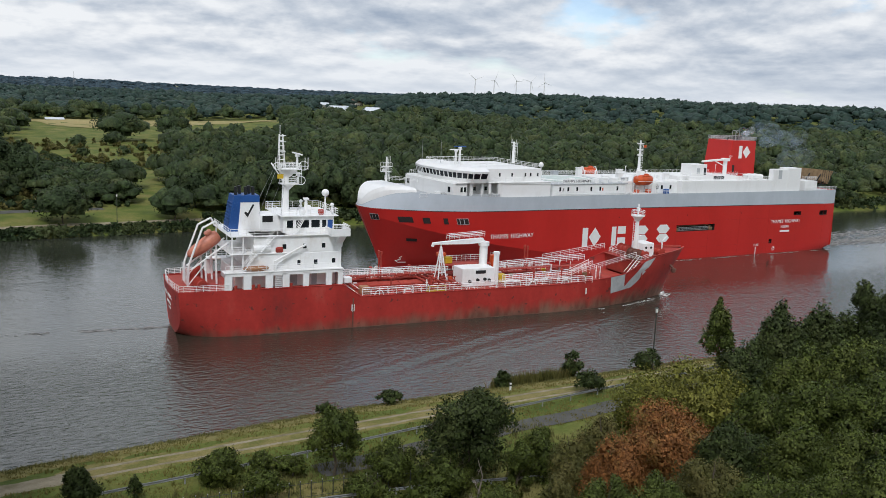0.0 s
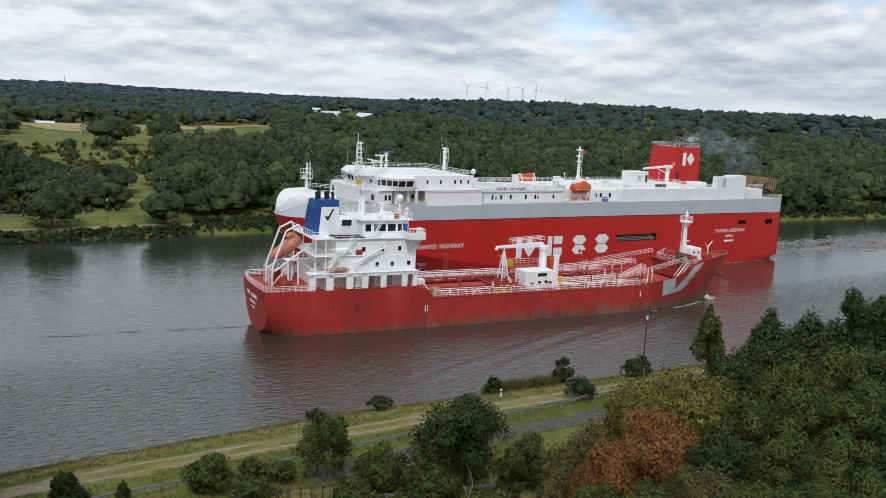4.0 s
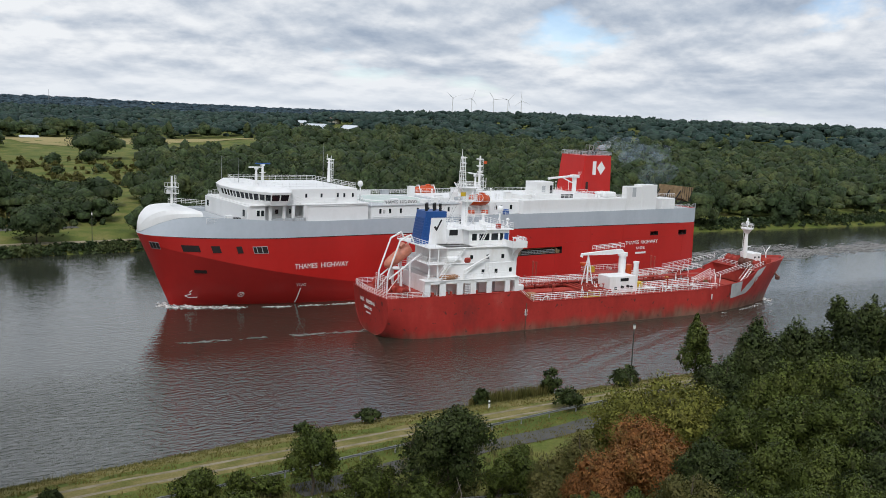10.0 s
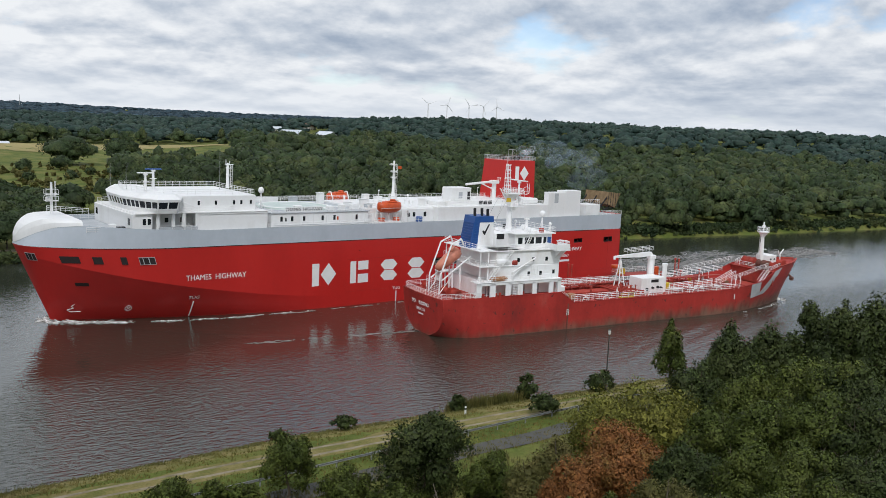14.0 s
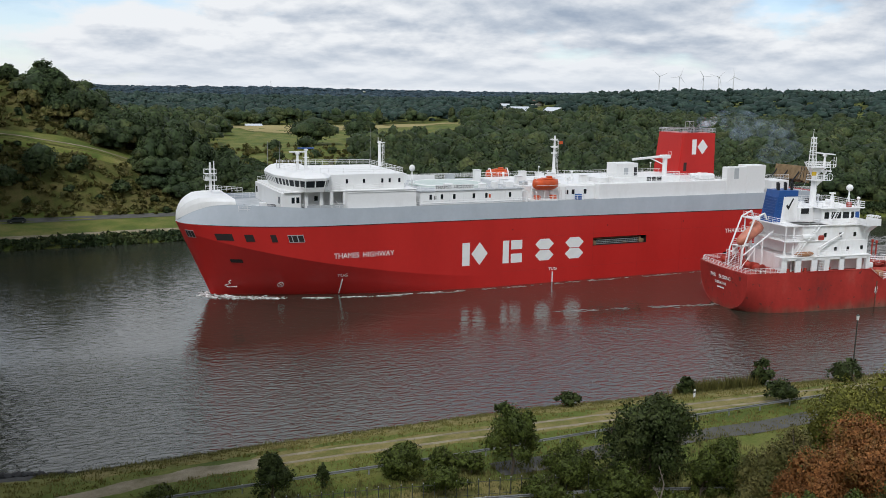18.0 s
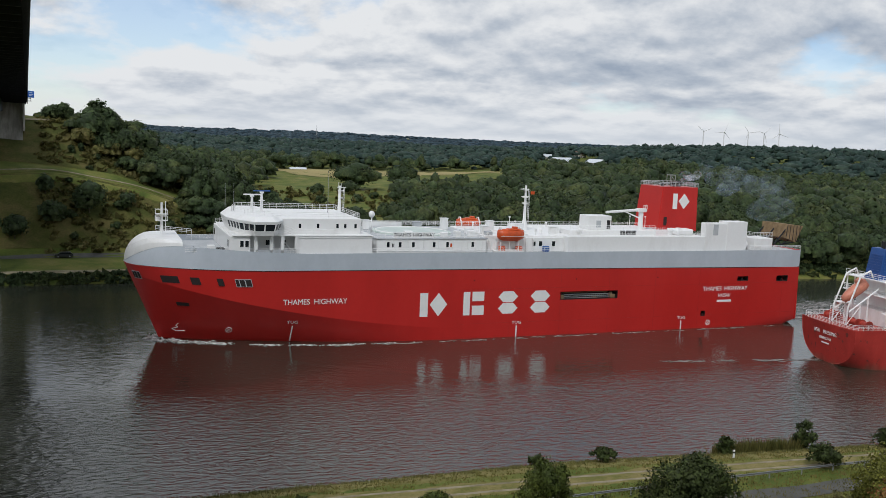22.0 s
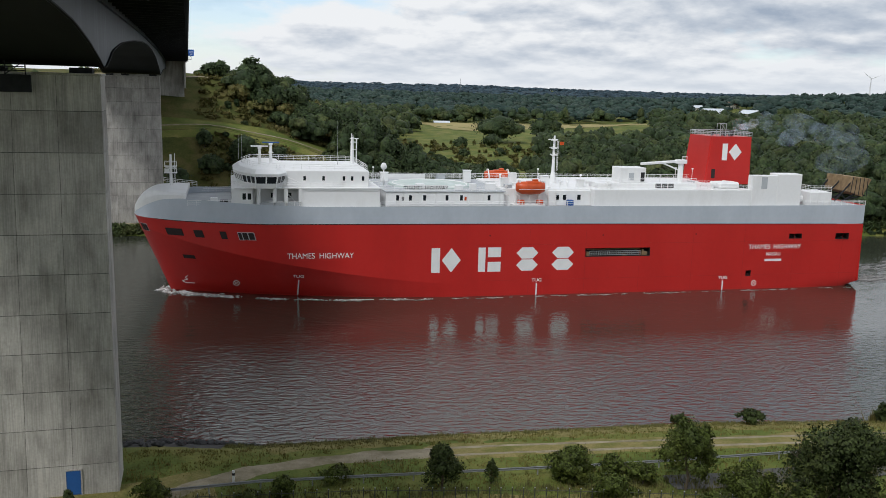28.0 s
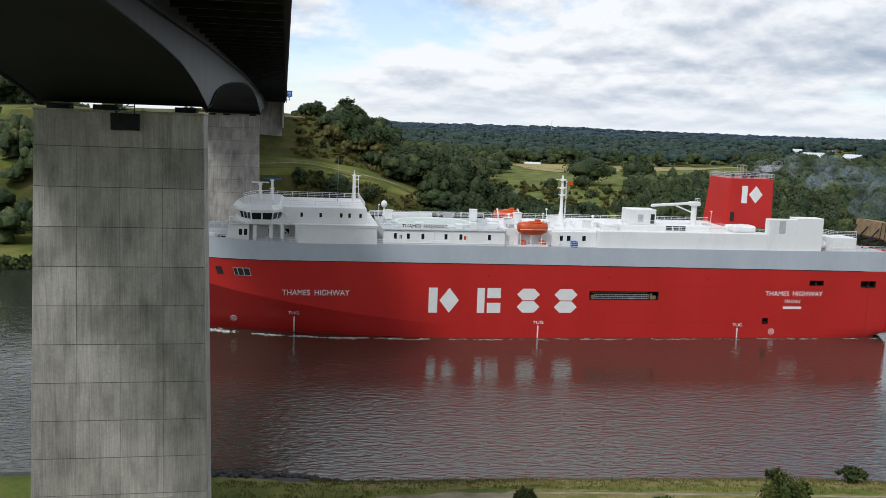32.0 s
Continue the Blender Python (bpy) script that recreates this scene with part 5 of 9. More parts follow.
# ---- the product tanker: x forward, y to port, z up from the waterline ----
def tanker_paint():
    """Weathered red that wears into a brown waterline stain with a ragged edge."""
    m = material("weathered_red_hull_paint", [(0.25, (0.20, 0.028, 0.024)), (0.42, (0.34, 0.028, 0.021)), (0.6, (0.42, 0.036, 0.028)), (0.8, (0.46, 0.085, 0.065))], 0.5, 0, 0.22, 9, (1, 1, 0.45), fine=1.6, fine_amount=0.16, bump=0.02, bump_scale=0.4, spec=0.35)
    nt = m.node_tree
    N = nt.nodes.new
    bs = nt.nodes["Principled BSDF"]
    red = bs.inputs["Base Color"].links[0].from_socket
    tc, sep, mp = N("ShaderNodeTexCoord"), N("ShaderNodeSeparateXYZ"), N("ShaderNodeMapping")
    mp.inputs["Scale"].default_value = (1, 1, 0.35)
    link(nt, tc.outputs["Object"], sep.inputs[0]); link(nt, tc.outputs["Object"], mp.inputs[0])
    n1, n2 = N("ShaderNodeTexNoise"), N("ShaderNodeTexNoise")
    n1.inputs["Scale"].default_value, n1.inputs["Detail"].default_value = 0.55, 9
    n2.inputs["Scale"].default_value, n2.inputs["Detail"].default_value = 0.9, 8
    link(nt, mp.outputs[0], n1.inputs[0]); link(nt, mp.outputs[0], n2.inputs[0])
    def calc(op, a, b):
        q = N("ShaderNodeMath")
        q.operation = op
        for i, v in enumerate((a, b)):
            if isinstance(v, float):
                q.inputs[i].default_value = v
            else:
                link(nt, v, q.inputs[i])
        return q.outputs[0]
    edge = calc("ADD", calc("MULTIPLY", sep.outputs[0], 0.018), calc("MULTIPLY", n1.outputs["Fac"], 3.6))
    fac = N("ShaderNodeMapRange")
    fac.inputs[1].default_value, fac.inputs[2].default_value, fac.inputs[4].default_value = -0.7, 1.5, 0.9
    link(nt, calc("SUBTRACT", calc("ADD", edge, 0.75), sep.outputs[2]), fac.inputs[0])
    stain = N("ShaderNodeValToRGB")
    stain.color_ramp.elements[0].position, stain.color_ramp.elements[0].color = 0.35, (0.085, 0.045, 0.03, 1)
    stain.color_ramp.elements[1].position, stain.color_ramp.elements[1].color = 0.65, (0.20, 0.125, 0.085, 1)
    link(nt, n2.outputs["Fac"], stain.inputs[0])
    mx = N("ShaderNodeMix")
    mx.data_type = "RGBA"
    link(nt, fac.outputs[0], mx.inputs[0]); link(nt, red, mx.inputs[6]); link(nt, stain.outputs[0], mx.inputs[7])
    # scrapes, dark and bare
    n3 = N("ShaderNodeTexNoise")
    n3.inputs["Scale"].default_value, n3.inputs["Detail"].default_value = 0.8, 10
    link(nt, tc.outputs["Object"], n3.inputs[0])
    sc = N("ShaderNodeMapRange")
    sc.inputs[1].default_value, sc.inputs[2].default_value, sc.inputs[4].default_value = 0.63, 0.68, 0.75
    link(nt, n3.outputs["Fac"], sc.inputs[0])
    m2 = N("ShaderNodeMix")
    m2.data_type = "RGBA"
    m2.inputs[7].default_value = (0.06, 0.03, 0.026, 1)
    link(nt, sc.outputs[0], m2.inputs[0]); link(nt, mx.outputs[2], m2.inputs[6])
    link(nt, m2.outputs[2], bs.inputs["Base Color"])
    return m


M["tred"] = tanker_paint()
M["boot"] = material("stained_hull_bottom", [(0.3, (0.075, 0.032, 0.022)), (0.5, (0.16, 0.062, 0.042)), (0.7, (0.20, 0.13, 0.085))], 0.7, 0, 0.3, 9, (1, 1, 0.5), fine=2, fine_amount=0.25, bump=0.01)
M["deckred"] = material("red_oxide_deck", [(0.3, (0.26, 0.03, 0.02)), (0.7, (0.46, 0.055, 0.032))], 0.65, 0, 0.5, 7, fine=4, fine_amount=0.15)
M["twhite"] = material("worn_white_ship_paint", [(0.2, (0.60, 0.50, 0.42)), (0.34, (0.80, 0.785, 0.76)), (0.5, (0.88, 0.88, 0.875))], 0.42, 0, 0.5, 9, (1, 1, 0.3), fine=3.0, fine_amount=0.05, bump=0.006)
M["salmon"] = plain("faded_orange_shell", (0.60, 0.22, 0.14), 0.45, var=0.3)
M["yellow"] = plain("yellow_paint", (0.62, 0.42, 0.02), 0.5)
M["palegrey"] = plain("light_grey_mark", (0.50, 0.51, 0.52), 0.5, var=0.2)
M["tan"] = plain("tan_canvas", (0.40, 0.20, 0.10), 0.7)


def tank_top(x):
    return float(np.interp(x, [-27, -2.6, 0.6, 40, 50, 55, 58.9, 61.3, 73], [8.7, 8.7, 6.55, 6.55, 7.1, 7.7, 9.5, 10.3, 10.9]))


def tank_side(x, z):
    """Half breadth at x (as on the deck line) and the true x at height z."""
    if x > 40:
        v = (x - 40) / 33.2
        stem = 68.2 + 5.0 * np.clip((z - 1) / 9.9, -0.2, 1) ** 1.3 if z > 1 else 68.2
        xx = 40 + (stem - 40) * v
        top = 7.6 * (1 - v ** 2.6) ** 0.75
        low = 7.6 * (1 - v ** 1.5)
        b = np.clip((z + 0.5) / 8.5, 0, 1) ** 1.2
        return xx, low + (top - low) * b
    if x < -16:
        u = (-16 - x) / 11.0
        top = 7.6 - 0.28 * u ** 2
        low = 7.6 - 3.0 * u ** 2
        b = np.clip((z + 0.3) / 4.0, 0, 1) ** 0.5
        return x + 0.12 * max(0, 4 - z) * u ** 3, low + (top - low) * b
    return x, 7.6


def tanker_hull(ship):
    xs = [-16, -10, -4, -2.6, -1.8, -0.4, 0.6, 8, 20, 30, 40, 42, 44, 45.5, 47, 49, 51, 53, 55, 57, 59, 61, 63, 65, 67, 68.5, 70, 71, 71.8, 72.5, 73, 73.2]
    for side in (1, -1):
        for name, f0, mat, lab in (("hull_bottom", 0, M["boot"], "brown stained lower hull"), ("hull_side", 1, M["tred"], "weathered dark red hull side")):
            cols = []
            for x in xs:
                zb = 1.5 + 0.05 * math.sin(x * 0.31)
                zz = [-3, -1, 0, zb] if f0 == 0 else [zb + (tank_top(x) - zb) * f for f in (0, 0.25, 0.5, 0.75, 1)]
                cols.append([(tank_side(x, z)[0], side * tank_side(x, z)[1], z) for z in zz])
            h = len(cols[0])
            vs = [p for c in cols for p in c]
            fs = [(i * h + k, (i + 1) * h + k, (i + 1) * h + k + 1, i * h + k + 1) for i in range(len(cols) - 1) for k in range(h - 1)]
            mesh_object(name, vs, fs, mat, ship, lab, True)
        # bulwark cap along the sheer
        bm = bmesh.new()
        for a, b in zip(xs, xs[1:]):
            tube(bm, (tank_side(a, tank_top(a))[0], side * tank_side(a, tank_top(a))[1], tank_top(a)), (tank_side(b, tank_top(b))[0], side * tank_side(b, tank_top(b))[1], tank_top(b)), 0.09, 5)
        part("sheer_rail", bm, M["tred"], ship)
        # the light stripe mark on the bow
        for poly in ([(51.2, 7.25), (52.6, 3.95), (58.3, 4.6), (56.1, 5.0), (54.9, 7.55)], [(56.1, 5.0), (58.4, 4.6), (59.6, 5.6), (62.2, 10.3), (59.4, 9.6)]):
            bm = bmesh.new()
            vs = [bm.verts.new((tank_side(x, z)[0] + 0.02, side * (tank_side(x, z)[1] + 0.04), min(z, tank_top(x) - 0.05))) for x, z in poly]
            f = bm.faces.new(vs)
            bmesh.ops.triangulate(bm, faces=[f])
            bmesh.ops.subdivide_edges(bm, edges=bm.edges, cuts=2, use_grid_fill=True)
            for v in bm.verts:
                xd = 40 + (v.co.x - 40) * 33.2 / ((68.2 + 5.0 * np.clip((v.co.z - 1) / 9.9, 0, 1) ** 1.3) - 40)
                v.co.y = side * (tank_side(xd, v.co.z)[1] + 0.06)
            part("bow_mark", bm, M["palegrey"], ship, "pale grey wing-shaped mark on the bow")
        bm = bmesh.new()
        block(bm, -0.9, -0.7, side * 7.6, side * 7.72, -0.5, 6.4)
        part("rubbing_strip", bm, M["boot"], ship)
        bm = bmesh.new()
        block(bm, -1.05, -0.55, side * 7.6, side * 7.66, 4.4, 5.3)
        prism(bm, [(-1.1, 4.4), (-0.5, 4.4), (-0.8, 3.8)], "y", side * 7.6, side * 7.66)
        part("tug_mark", bm, M["lettering"], ship)
        bm = bmesh.new()
        block(bm, 44.6, 44.85, side * 7.55, side * 7.62, 4.4, 5.5)
        part("draught_mark", bm, M["lettering"], ship)
    # stern: sides that draw in under water to a flat, raked, U-shaped transom
    uu = [(7.30, 8.7), (7.30, 7.6), (7.24, 6.5), (7.05, 5.4), (6.62, 4.3), (5.90, 3.3), (4.80, 2.4), (3.2, 1.65), (1.6, 1.3), (0, 1.2)]
    mid = [(7.6, 8.7), (7.6, 7.4), (7.6, 6.1), (7.6, 4.8), (7.6, 3.4), (7.6, 2.0), (7.6, 0.6), (7.4, -1.0), (6.6, -2.4), (5.0, -3.0)]
    def aft(y, z):
        """The transom's x: a little bowed across and raked forward towards the water."""
        return -28.35 - 0.55 * (1 - (y / 7.3) ** 2) + 0.10 * (8.7 - z)
    for side in (1, -1):
        vs = []
        st = [0, 0.15, 0.3, 0.45, 0.6, 0.72, 0.83, 0.92, 0.97, 1.0]
        for f in st:
            for (ya, za), (yb, zb) in zip(mid, uu):
                g, gz = f ** 2.6, f ** 1.5
                vs.append((-16 + (aft(yb, zb) + 16) * f, side * (ya + (yb - ya) * g), za + (zb - za) * gz))
        h = len(uu)
        fs = [(i * h + k, (i + 1) * h + k, (i + 1) * h + k + 1, i * h + k + 1) for i in range(len(st) - 1) for k in range(h - 1)]
        mesh_object("stern_side", vs, fs, M["tred"], ship, "weathered red hull side rounding in to the stern", True)
    vs, fs = [], []
    for y, z in uu:
        vs += [(aft(y * f, z) - 0.004, y * f, z) for f in (1, 0.75, 0.5, 0.25, 0, -0.25, -0.5, -0.75, -1)]
    fs = [(r * 9 + i, r * 9 + i + 1, r * 9 + i + 10, r * 9 + i + 9) for r in range(len(uu) - 1) for i in range(8)]
    mesh_object("transom", vs, fs, M["tred"], ship, "U-shaped red stern with the ship's name", True)
    rake = math.degrees(math.atan(0.10))
    for txt, z, sz, dy in (("IVER", 6.9, 0.95, 2.35), ("BLESSING", 6.9, 0.95, -1.3), ("GIBRALTAR", 5.75, 0.72, 0.0)):
        lettering(txt, sz, M["lettering"], ship, Matrix.Translation((aft(dy, z) - 0.03, dy, z)) @ pose(0, 0, 0, 90 + rake, 0, -90), 0.9, label="white painted lettering on the stern")
    bm = bmesh.new()
    block(bm, aft(0, 4.9) - 0.03, aft(0, 4.9) + 0.2, -1.0, 1.0, 4.78, 5.04)
    part("number_bar", bm, M["lettering"], ship, "white painted number as a bar")
    bm = bmesh.new()
    pipe_run(bm, [(aft(y, z), y, z) for y, z in uu] , 0.07, 5)
    pipe_run(bm, [(aft(y, z), -y, z) for y, z in uu] , 0.07, 5)
    part("transom_seam", bm, M["tred"], ship)
    # decks
    for name, x0, x1, z, mat in (("poop_deck", -27.9, -1.8, 8.45, M["deckred"]), ("main_deck", -2, 59, 6.25, M["deckred"]), ("forecastle_deck", 58.6, 72.6, 9.2, M["deckred"])):
        st = [x for x in np.linspace(x0, x1, 24)]
        vs = [(tank_side(x, z)[0], s * (tank_side(x, z)[1] - 0.05), z + (max(0, x - 55) * 0.05 if name == "forecastle_deck" else 0)) for s in (1, -1) for x in st]
        fs = [(i, i + 1, 25 + i - 1 + 1 - 0, 24 + i) for i in range(23)]
        mesh_object(name, vs, fs, mat, ship, "red oxide painted steel deck")
    bm = bmesh.new()
    pts = [(-27.85, -7.2)] + [(aft(y, 8.7) + 0.06, y) for y in np.linspace(-7.2, 7.2, 13)] + [(-27.85, 7.2)]
    prism(bm, pts, "z", 8.3, 8.46)
    part("stern_deck", bm, M["deckred"], ship)
    for x0, z0, z1, w in ((-2.2, 6.2, 8.5, 7.5), (58.5, 6.2, 9.4, 6.0)):
        bm = bmesh.new()
        block(bm, x0, x0 + 0.1, -w, w, z0, z1)
        part("deck_break", bm, M["deckred"], ship)
    bm = bmesh.new()
    ball(bm, (68.6, 0, -0.2), 1.5, 16, (1.9, 0.9, 0.75))
    part("bulb", bm, M["boot"], ship, "stained brown bulbous bow", True)
    for s in (1, -1):
        bm = bmesh.new()
        tube(bm, (68.0, s * 2.2, 8.2), (68.7, s * 3.1, 7.2), 0.25, 8)
        block(bm, 68.1, 69.1, s * 2.7, s * 3.5, 6.5, 7.4, 0.2)
        part("anchor", bm, M["boot"], ship, "dark anchor stowed at the bow")


def tank_window(parent, x0, x1, z0, z1, y, s=-1):
    return opening_panel(parent, x0, x1, z0, z1, y, s, M["glass"], "window", M["twhite"], 0.05)


def tanker_house(ship):
    W = M["twhite"]
    # sheltered side galleries on the poop, with real openings between posts
    for s in (1, -1):
        bm = bmesh.new()
        edges = [(-21.5, -20.4), (-18.6, -17.4), (-15.2, -14.0), (-12.5, -11.4), (-9.2, -8.2), (-5.4, -4.4), (-3.4, -2.6)]
        for a, b in edges:
            block(bm, a, b, s * 7.2, s * 7.4, 8.45, 11.1)
        block(bm, -21.5, -2.6, s * 7.2, s * 7.4, 10.75, 11.3)
        part("gallery_wall", bm, W, ship, "white gallery wall with open bays")
        bm = bmesh.new()
        block(bm, -21.6, -2.5, s * 5.2, s * 7.5, 11.25, 11.4, 0.03)
        part("boat_deck", bm, W, ship)
        railing(ship, [(-21.4, s * 7.4, 11.4), (-5, s * 7.4, 11.4)], W, 1.0, 1.3)
        bm = bmesh.new()
        for k in range(7):
            block(bm, -13.7 + 0.05, -12.6, s * 7.25, s * 7.35, 8.7 + k * 0.3, 8.82 + k * 0.3)
        part("louvre", bm, W, ship)
        railing(ship, [(-28.75, 0, 8.6), (-28.6, s * 3.5, 8.6), (-28.2, s * 6.6, 8.6), (-27.6, s * 7.2, 8.6), (-20.8, s * 7.5, 8.6)], W, 1.0, 1.0, 3)
    bm = bmesh.new()
    block(bm, -19.5, -3.2, -5.4, 5.4, 8.45, 11.3, 0.06)
    part("poop_house", bm, W, ship)
    for x, w in ((-17.9, 0.9), (-10.3, 1.4), (-6.8, 0.9)):
        opening_panel(ship, x - w / 2, x + w / 2, 8.6, 10.5, -5.4, -1, M["deckgrey"], "door", W)
    # stepped house above
    for name, x0, x1, y, z0, z1 in (("house_lower", -17.5, -3.0, 6.4, 11.35, 14.0), ("house_middle", -16.8, -3.0, 6.3, 14.0, 16.7), ("wheelhouse", -11.8, -3.4, 4.7, 16.85, 19.55)):
        bm = bmesh.new()
        block(bm, x0, x1, -y, y, z0, z1, 0.08)
        part(name, bm, W, ship)
    bm = bmesh.new()
    block(bm, -3.1, -2.6, -6.4, 6.4, 8.5, 16.7, 0.05)
    part("house_front", bm, W, ship)
    for s in (1, -1):
        # windows on the side walls
        for x, z in ((-5.6, 15.0), (-8.7, 15.0), (-12.0, 15.0), (-6.9, 12.4), (-9.6, 12.4), (-3.9, 12.5)):
            tank_window(ship, x - 0.3, x + 0.3, z - 0.35, z + 0.4, s * (6.3 if z > 14 else 6.4), s)
        for x0, x1 in ((-11.2, -10.2), (-9.7, -7.6), (-7.2, -5.8), (-5.4, -4.7)):
            tank_window(ship, x0, x1, 17.7, 18.9, s * 4.7, s)
        opening_panel(ship, -4.5, -3.6, 17.0, 18.9, s * 4.7, s, M["bluepaint"], "wing_door", W)
        # bridge wing with its bracket
        bm = bmesh.new()
        prism(bm, [(s * 4.7, 16.7), (s * 8.3, 16.7), (s * 8.3, 17.9), (s * 8.15, 17.9), (s * 8.15, 16.95), (s * 4.7, 16.95)], "x", -4.9, -1.8)
        block(bm, -4.9, -4.75, s * 4.7, s * 8.2, 16.9, 17.9)
        block(bm, -1.95, -1.8, s * 4.7, s * 8.2, 16.9, 17.9)
        part("bridge_wing", bm, W, ship, "white cantilevered bridge wing")
        bm = bmesh.new()
        prism(bm, [(s * 6.2, 14.6), (s * 6.5, 15.4), (s * 8.2, 16.7), (s * 6.2, 16.7)], "x", -3.6, -2.4)
        part("wing_bracket", bm, W, ship)
        railing(ship, [(-4.8, s * 8.2, 17.9), (-1.9, s * 8.2, 17.9), (-1.9, s * 5.0, 17.9)], W, 0.5, 0.7, 1)
        bm = bmesh.new()
        block(bm, -4.6, -2.2, s * 7.6, s * 8.0, 18.5, 18.6)
        for x in (-4.5, -2.3):
            tube(bm, (x, s * 7.8, 17.9), (x, s * 7.8, 18.6), 0.05, 4)
        part("wing_console_roof", bm, W, ship)
    for y0 in (-4.3, -2.6, -0.9, 0.8, 2.5):
        bm = bmesh.new()
        block(bm, -3.41, -3.33, y0, y0 + 1.5, 17.7, 18.9)
        part("front_window", bm, M["glass"], ship)
    bm = bmesh.new()
    block(bm, -16.9, -2.4, -6.6, 6.6, 16.68, 16.86, 0.03)
    block(bm, -20.5, -11.5, -6.3, 6.3, 16.68, 16.86, 0.03)
    part("bridge_deck", bm, W, ship)
    bm = bmesh.new()
    block(bm, -20.5, -11.5, -6.6, 6.6, 13.95, 14.1, 0.03)
    part("after_deck", bm, W, ship)
    bm = bmesh.new()
    block(bm, -12.2, -2.8, -5.2, 5.2, 19.5, 19.68, 0.04)
    part("wheelhouse_roof", bm, W, ship)
    railing(ship, [(-12.1, -5.1, 19.68), (-2.9, -5.1, 19.68), (-2.9, 5.1, 19.68), (-12.1, 5.1, 19.68), (-12.1, -5.1, 19.68)], W, 1.05, 1.1, 2)
    railing(ship, [(-20.4, -6.2, 16.86), (-11.9, -6.4, 16.86), (-5, -6.5, 16.86)], W, 1.05, 1.2, 2)
    railing(ship, [(-20.4, 6.2, 16.86), (-20.4, -6.2, 16.86)], W, 1.05, 1.2, 2)
    railing(ship, [(-20.4, 6.4, 14.1), (-20.4, -6.4, 14.1), (-17, -6.5, 14.1)], W, 1.05, 1.2, 2)
    for y in (-6.0, 6.0):
        for x in (-20.1, -18.4):
            bm = bmesh.new()
            tube(bm, (x, y, 8.5), (x, y, 16.7), 0.13, 6)
            part("deck_post", bm, W, ship)
    # outside stairs
    for x0, z0, x1, z1, y in ((-18.6, 11.4, -16.6, 14.0, -6.9), (-16.0, 14.1, -13.6, 16.8, -6.6), (-21.2, 8.5, -20.2, 11.3, -6.3), (-9.8, 16.9, -8.4, 19.6, -5.2)):
        bm = bmesh.new()
        for dy in (-0.35, 0.35):
            tube(bm, (x0, y + dy, z0), (x1, y + dy, z1), 0.07, 4)
            tube(bm, (x0, y + dy, z0 + 0.95), (x1, y + dy, z1 + 0.95), 0.04, 4)
        for k in range(10):
            f = k / 9
            block(bm, x0 + (x1 - x0) * f - 0.1, x0 + (x1 - x0) * f + 0.1, y - 0.35, y + 0.35, z0 + (z1 - z0) * f, z0 + (z1 - z0) * f + 0.04)
        part("stair", bm, W, ship, "steep white outside stair")
    # funnel, white with a blue after part
    bm = bmesh.new()
    prism(bm, [(-14.6, 16.8), (-14.9, 21.6), (-18.0, 21.6), (-18.4, 16.8)], "y", -1.82, 1.82)
    fun = part("funnel", bm, W, ship, "white and blue funnel")
    bm = bmesh.new()
    prism(bm, [(-18.3, 16.8), (-17.9, 21.5), (-14.85, 21.5), (-14.9, 22.6), (-18.9, 22.6), (-19.9, 16.8)], "y", -1.85, 1.85)
    part("funnel_cowl", bm, M["bluepaint"], fun, "blue louvred back of the funnel")
    for k in range(9):
        bm = bmesh.new()
        z = 17.4 + k * 0.48
        block(bm, -19.9 + k * 0.08, -19.6 + k * 0.08, -1.6, 1.6, z, z + 0.22)
        for s in (-1, 1):
            block(bm, -19.5 + k * 0.08, -18.5 + k * 0.03, s * 1.83, s * 1.93, z, z + 0.2)
        part("cowl_louvre", bm, M["bluepaint"], fun)
    bm = bmesh.new()
    for s in (-1,):
        prism(bm, [(-17.3, 19.8), (-16.75, 19.1), (-15.7, 21.1), (-15.95, 21.2), (-16.75, 19.75), (-17.05, 20.05)], "y", s * 1.8, s * 1.87)
    part("funnel_mark", bm, M["black"], fun, "small dark tick-shaped mark")
    for x, y in ((-18.4, -0.8), (-17.5, 0.6), (-16.8, -0.7), (-16.0, 0.5), (-15.7, -1.0)):
        bm = bmesh.new()
        tube(bm, (x, y, 22.4), (x - 0.1, y, 23.9), 0.26, 8)
        part("exhaust_pipe", bm, M["black"], fun)
    opening_panel(ship, -14.6, -12.9, 18.4, 19.4, -2.6, -1, M["black"], "vent_grille", W)
    bm = bmesh.new()
    block(bm, -14.8, -11.8, -2.6, 2.6, 16.85, 19.5, 0.06)
    part("radio_house", bm, W, ship)
    # radar mast
    bm = bmesh.new()
    tube(bm, (-10.2, 0, 19.6), (-10.2, 0, 26.6), 0.62, 10, 0.5)
    for z, r in ((24.2, 1.5), (26.6, 1.7)):
        block(bm, -10.2 - r * 0.6, -10.2 + r * 1.35, -r * 0.8, r * 0.8, z, z + 0.1)
    prism(bm, [(-10.8, 25.4), (-9.6, 25.4), (-8.2, 26.6), (-11.4, 26.6)], "y", -0.5, 0.5)
    prism(bm, [(-10.5, 23.2), (-9.8, 23.2), (-8.6, 24.2), (-10.5, 24.2)], "y", -0.4, 0.4)
    mast = part("radar_mast", bm, W, ship, "tall white radar mast")
    railing(mast, [(-11.2, -1.3, 26.7), (-8.0, -1.3, 26.7), (-8.0, 1.3, 26.7), (-11.2, 1.3, 26.7), (-11.2, -1.3, 26.7)], W, 0.9, 0.7)
